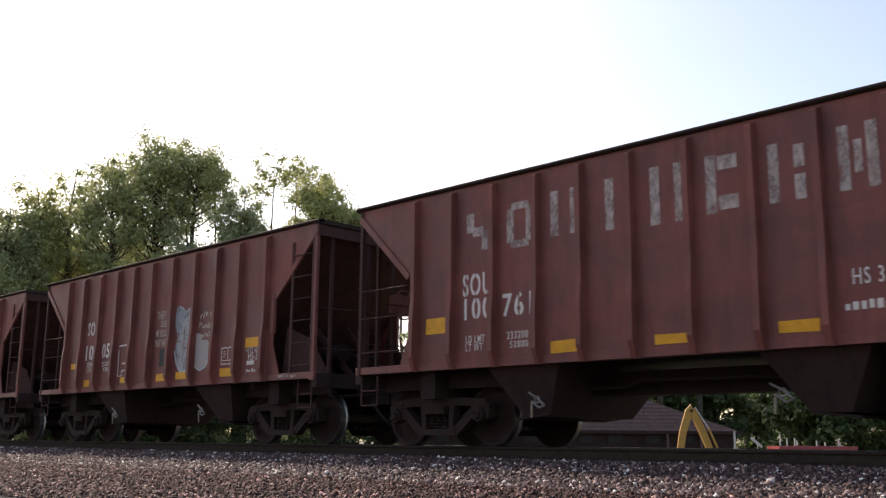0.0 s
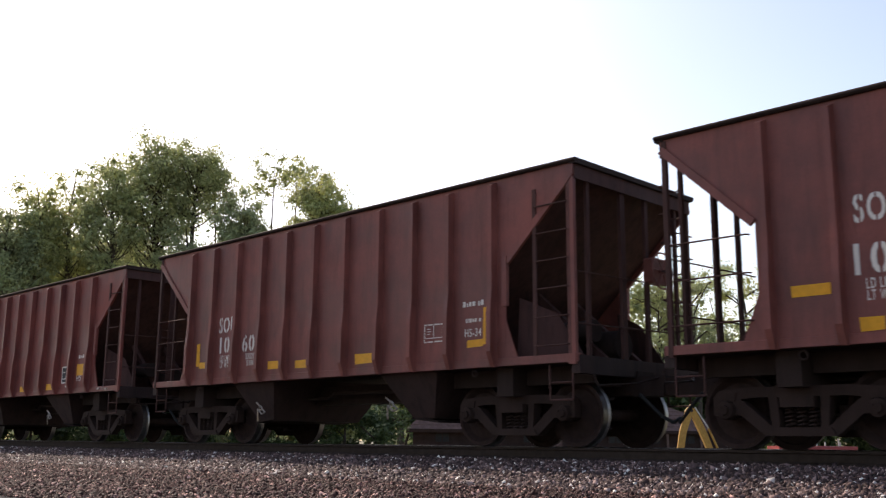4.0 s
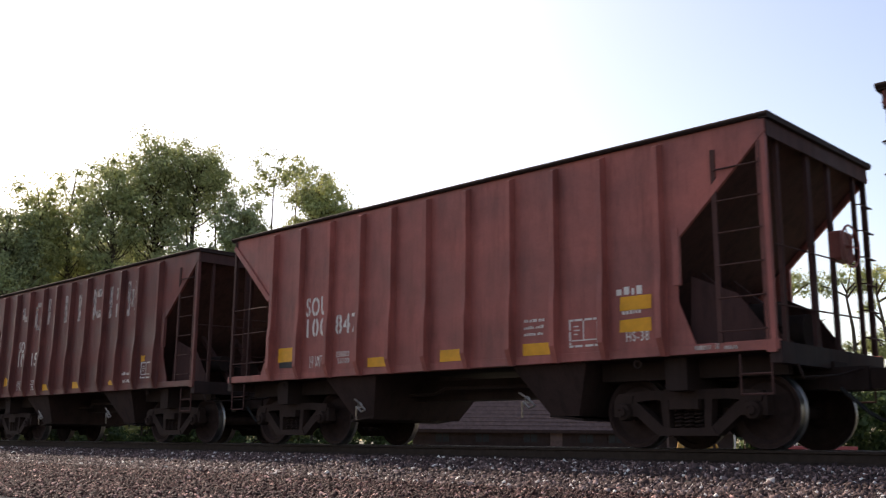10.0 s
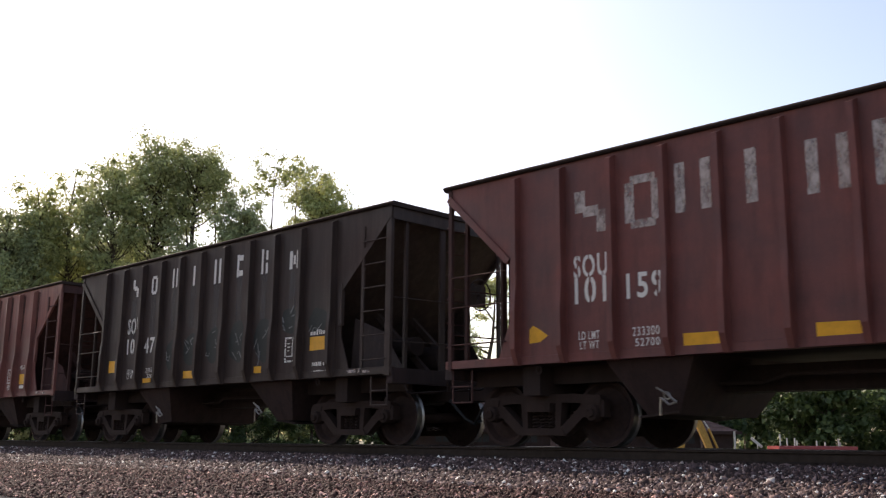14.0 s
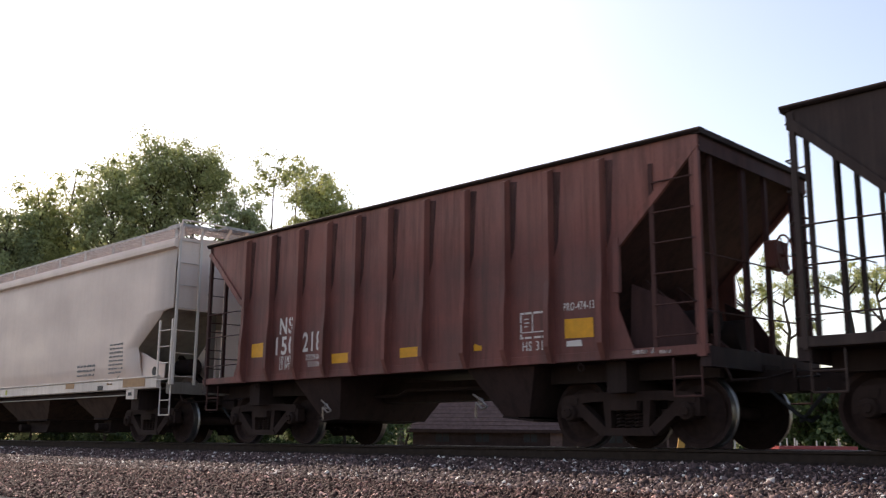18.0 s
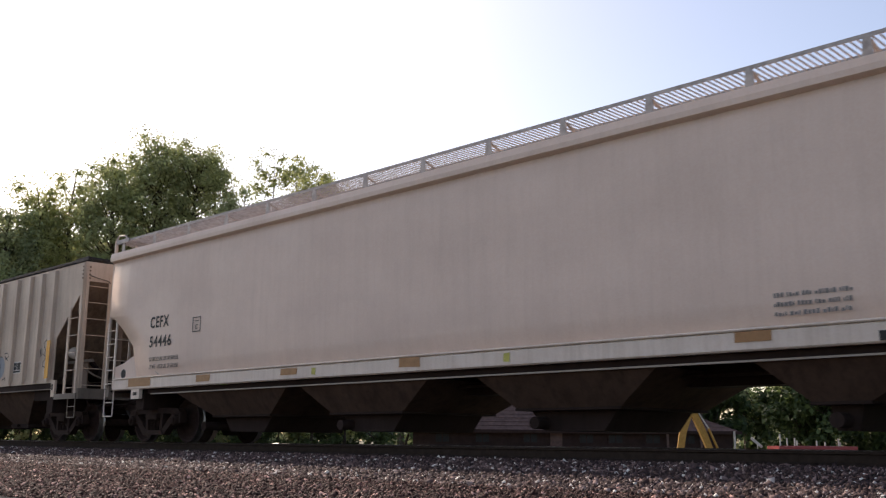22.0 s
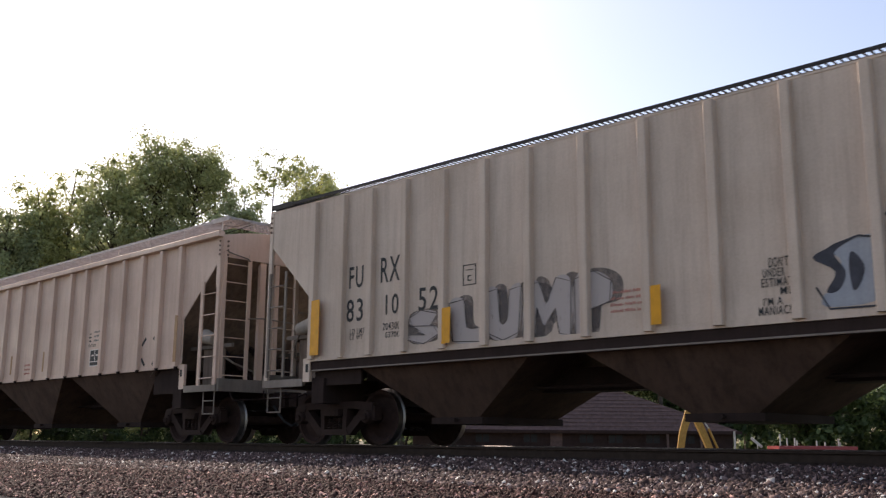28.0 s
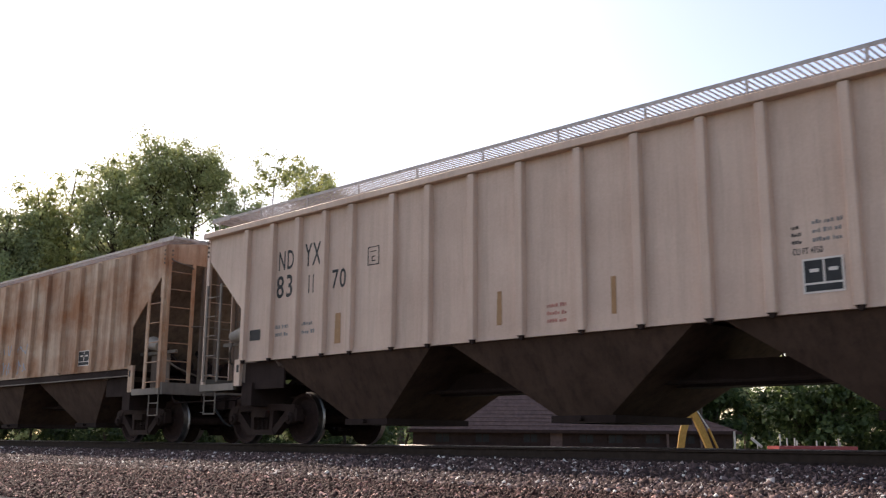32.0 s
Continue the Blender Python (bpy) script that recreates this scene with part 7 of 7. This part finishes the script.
# added dark bushes that block the bright ground seen beneath the train
FILLER_BUSH = "low dark bush added to close bright gaps under the train"
for i in range(13):
    ob = tree(-26.5 + i * 1.9, rnd.uniform(37, 40), rnd.uniform(1.9, 2.5), rnd.uniform(1.3, 1.7), 700 + i, 3, 30, 150, 0.075, 0.05, FILLER_BUSH, 0.24)
    ob.name = "bush"
    tagged(ob, FILLER_BUSH, "bush", "bushes behind the track")


def far_woods():
    rng = np.random.default_rng(77)
    n = 420
    deg = rng.uniform(-34, 34, n)
    d = rng.uniform(118, 135, n)
    z = rng.uniform(0, 1, n) ** 0.8 * (6.0 + 1.6 * np.sin(deg * 0.9))
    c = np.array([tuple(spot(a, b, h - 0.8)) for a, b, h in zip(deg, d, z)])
    r = np.stack([rng.uniform(1.5, 2.6, n)] * 2 + [rng.uniform(0.9, 1.5, n)], 1)
    ob = new("far_woods", leaves_mesh(c, r, 90, 0.36, LEAF[1], rng))
    tagged(ob, "distant dark green woods on the horizon", "woods", kind="stuff")


far_woods()

# ---------------------------------------------------------------- things behind the track
RIGHT = math.degrees(HEAD_AZ) - 90      # turn that lays local x along the picture
ROOF_TILE = plain("grey_shingle_roof", (0.128, 0.082, 0.074), 0.9, 0, 0.25, 3.0)
WALL_BROWN = plain("brown_board_wall", (0.04185, 0.02562, 0.02296), 0.85, 0, 0.25, 2.0)
GLASS_DARK = plain("dark_window_glass", (0.022, 0.02, 0.02), 0.6)
MACHINE = plain("yellow_machine_paint", (0.36, 0.20, 0.045), 0.5, 0, 0.2)
RED_PAINT = plain("red_trailer_paint", (0.26, 0.045, 0.045), 0.5)
POST_WHITE = plain("white_post_paint", (0.42, 0.40, 0.37), 0.6)


def house():
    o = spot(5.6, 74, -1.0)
    h = thing("house", "long low brown house under a broad grey shingle roof", "house", at=o)
    h.rotation_euler = (0, 0, radians(RIGHT))
    L0, L1, D, T, RISE = -9.4, 14.6, 6.4, 1.95, 3.45
    for bx in ((L0, L1, 0, 0.2), (L0, L1, D - 0.2, D), (L0, L0 + 0.2, 0.2, D - 0.2), (L1 - 0.2, L1, 0.2, D - 0.2)):
        part("wall", Geo().box(bx[0], bx[1], bx[2], bx[3], -0.2, T), WALL_BROWN, h)
    r0, r1 = L0 + 3.4, 5.7
    v = [(L0 - 0.5, -0.6, T), (L1 + 0.6, -0.6, T - 0.12), (L1 + 0.6, D + 0.6, T - 0.12), (L0 - 0.5, D + 0.6, T), (r0, D / 2, T + RISE), (r1, D / 2, T + RISE)]
    roof = part("roof", Geo().add(v, [(0, 1, 5, 4), (1, 2, 5), (2, 3, 4, 5), (3, 0, 4), (3, 2, 1, 0)]), ROOF_TILE, h, "hipped grey shingle roof")
    part("ridge_cap", Geo().box(r0, r1, D / 2 - 0.2, D / 2 + 0.2, T + RISE - 0.06, T + RISE + 0.03), ROOF_TILE, roof)
    # courses of shingles, each a little proud of the slope
    for k in range(1, 12):
        u = k / 12
        y = -0.6 + (D / 2 + 0.6) * u
        part("shingle_course", Geo().box(L0 - 0.5 + (r0 - L0 + 0.5) * u, L1 + 0.6 + (r1 - L1 - 0.6) * u, y - 0.02, y + 0.02, T + RISE * u - 0.02, T + RISE * u + 0.018), ROOF_TILE, roof)
    part("eave", Geo().box(L0 - 0.5, L1 + 0.5, -0.72, -0.6, T - 0.26, T - 0.02), WALL_BROWN, h)
    for x in (-7.8, -4.8, -1.2, 3.0, 5.2, 8.0, 10.6):
        w = part("window", Geo().box(x, x + 1.2, -0.05, -0.004, 0.9, 1.7), WALL_BROWN, h)
        part("pane", Geo().box(x + 0.1, x + 0.56, -0.06, -0.052, 1.0, 1.6), GLASS_DARK, w)
        part("pane", Geo().box(x + 0.64, x + 1.1, -0.06, -0.052, 1.0, 1.6), GLASS_DARK, w)
    for x in (9.6, 12.1):
        part("porch_post", Geo().box(x - 0.08, x + 0.08, -0.55, -0.42, 0.0, T - 0.1), ROOF_TILE, h)
    part("door", Geo().box(0.9, 1.8, -0.05, -0.004, 0.0, 1.7), ROOF_TILE, h)
    return h


def backhoe_arm():
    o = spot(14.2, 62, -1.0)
    b = thing("excavator_arm", "yellow excavator arm folded to a point, standing on the ground", "excavator", at=o)
    b.rotation_euler = (0, 0, radians(RIGHT))
    part("boom", Geo().prism([(1.10, 0.25), (1.48, 0.25), (0.95, 1.75), (0.30, 3.20), (0.02, 3.20), (0.05, 2.75), (0.50, 1.75)], -0.2, 0.2), MACHINE, b)
    part("dipper", Geo().prism([(-0.95, 0.35), (-0.55, 0.35), (-0.30, 1.70), (0.20, 3.05), (0.05, 3.45), (-0.28, 3.10), (-0.72, 1.75)], -0.14, 0.14), MACHINE, b)
    part("cylinder", Geo().tube((0.25, -0.28, 3.25), (1.05, -0.28, 1.95), 0.045, 8), POST_WHITE, b, "bright hydraulic rod", True)
    part("cylinder", Geo().tube((1.05, -0.28, 1.95), (1.55, -0.28, 0.75), 0.075, 8), MACHINE, b, "", True)
    part("bucket", Geo().prism([(-1.15, 0.0), (-0.40, 0.0), (-0.35, 0.45), (-0.65, 0.62), (-1.05, 0.45)], -0.35, 0.35), MACHINE, b)
    part("pin", Geo().tube((0.05, -0.26, 3.05), (0.05, 0.26, 3.05), 0.09, 10), GLASS_DARK, b, "", True)
    part("mount", Geo().box(0.9, 1.8, -0.45, 0.45, 0.0, 0.45, 0.04), MACHINE, b)
    return b


def red_trailer():
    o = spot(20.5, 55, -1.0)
    t = thing("flat_trailer", "low red flat trailer with white stakes", "trailer", at=o)
    t.rotation_euler = (0, 0, radians(RIGHT))
    part("deck", Geo().box(-2.1, 2.2, -1.0, 1.0, 0.70, 0.93, 0.03), RED_PAINT, t)
    for x in (-1.2, 1.2):
        for y in (-0.85, 0.85):
            part("trailer_wheel", Geo().revolve([(-0.1, 0.0), (-0.1, 0.30), (-0.07, 0.35), (0.07, 0.35), (0.1, 0.30), (0.1, 0.0)], 18, (x, y, 0.35)), RUBBER, t, "", True)
    for x, h in ((-2.0, 0.62), (-1.62, 0.40), (-1.2, 0.42), (-1.08, 0.28), (0.0, 0.28), (0.45, 0.22), (1.2, 0.40), (1.28, 0.2)):
        part("stake", Geo().bar((x, -0.9, 0.9), (x, -0.9, 0.95 + h), 0.07, 0.05), POST_WHITE, t)
    return t


house()
backhoe_arm()
red_trailer()
mp = new("marker_post", Geo().bar((0, 0, -0.05), (0, 0, 1.75), 0.10, 0.08).mesh("marker_post", POST_WHITE))
mp.location = spot(16.55, 58, -1.0)
tagged(mp, "plain white marker post standing in weeds", "post")
lp = new("bent_sign_post", Geo().bar((-0.35, 0, 1.35), (0.25, 0, 0.85), 0.16, 0.03).bar((0.0, 0.02, -0.05), (0.0, 0.02, 1.1), 0.05, 0.05).mesh("bent_sign_post", POST_WHITE))
lp.location = spot(17.75, 56, -1.0)
lp.rotation_euler = (0, 0, radians(RIGHT))
tagged(lp, "small white board leaning on a stub post", "sign")



def motions():
    # seconds, metres that the train has rolled
    rows_s = [(0.0, 0.000), (2.0, 8.878), (4.0, 17.714), (6.0, 26.634), (8.0, 35.933), (10.0, 45.023), (12.0, 54.101), (14.0, 62.852), (16.0, 71.643), (18.0, 80.328), (20.0, 88.920), (22.0, 97.433), (24.0, 105.880), (26.0, 114.159), (28.0, 122.334), (30.0, 130.625), (32.0, 139.266)]
    ts = np.array([r[0] for r in rows_s])
    sv = np.array([r[1] for r in rows_s])

    def dist(t):
        # smooth Hermite through the rows
        i = int(min(max(np.searchsorted(ts, t, "right") - 1, 0), len(ts) - 2))
        d = np.gradient(sv, ts)
        h = ts[i + 1] - ts[i]
        u = (t - ts[i]) / h
        return ((2 * u ** 3 - 3 * u ** 2 + 1) * sv[i] + (u ** 3 - 2 * u ** 2 + u) * h * d[i] + (-2 * u ** 3 + 3 * u ** 2) * sv[i + 1] + (u ** 3 - u ** 2) * h * d[i + 1])
    steps = [i * 0.5 for i in range(65)]
    for car, x in zip(cars, MID):
        walk(car, [(t, pose(x + dist(t), 0, 0)) for t in steps])
    spin = [i * 0.1 for i in range(321)]
    turn = [(t, -math.degrees(dist(t) / WHEEL_R)) for t in spin]
    for car in cars:
        for ws in [o for o in car.children if o.name.startswith("wheelset")]:
            m = ws.matrix_basis.copy()
            walk(ws, [(t, m @ pose(0, 0, 0, 0, -a, 0)) for t, a in turn])


motions()
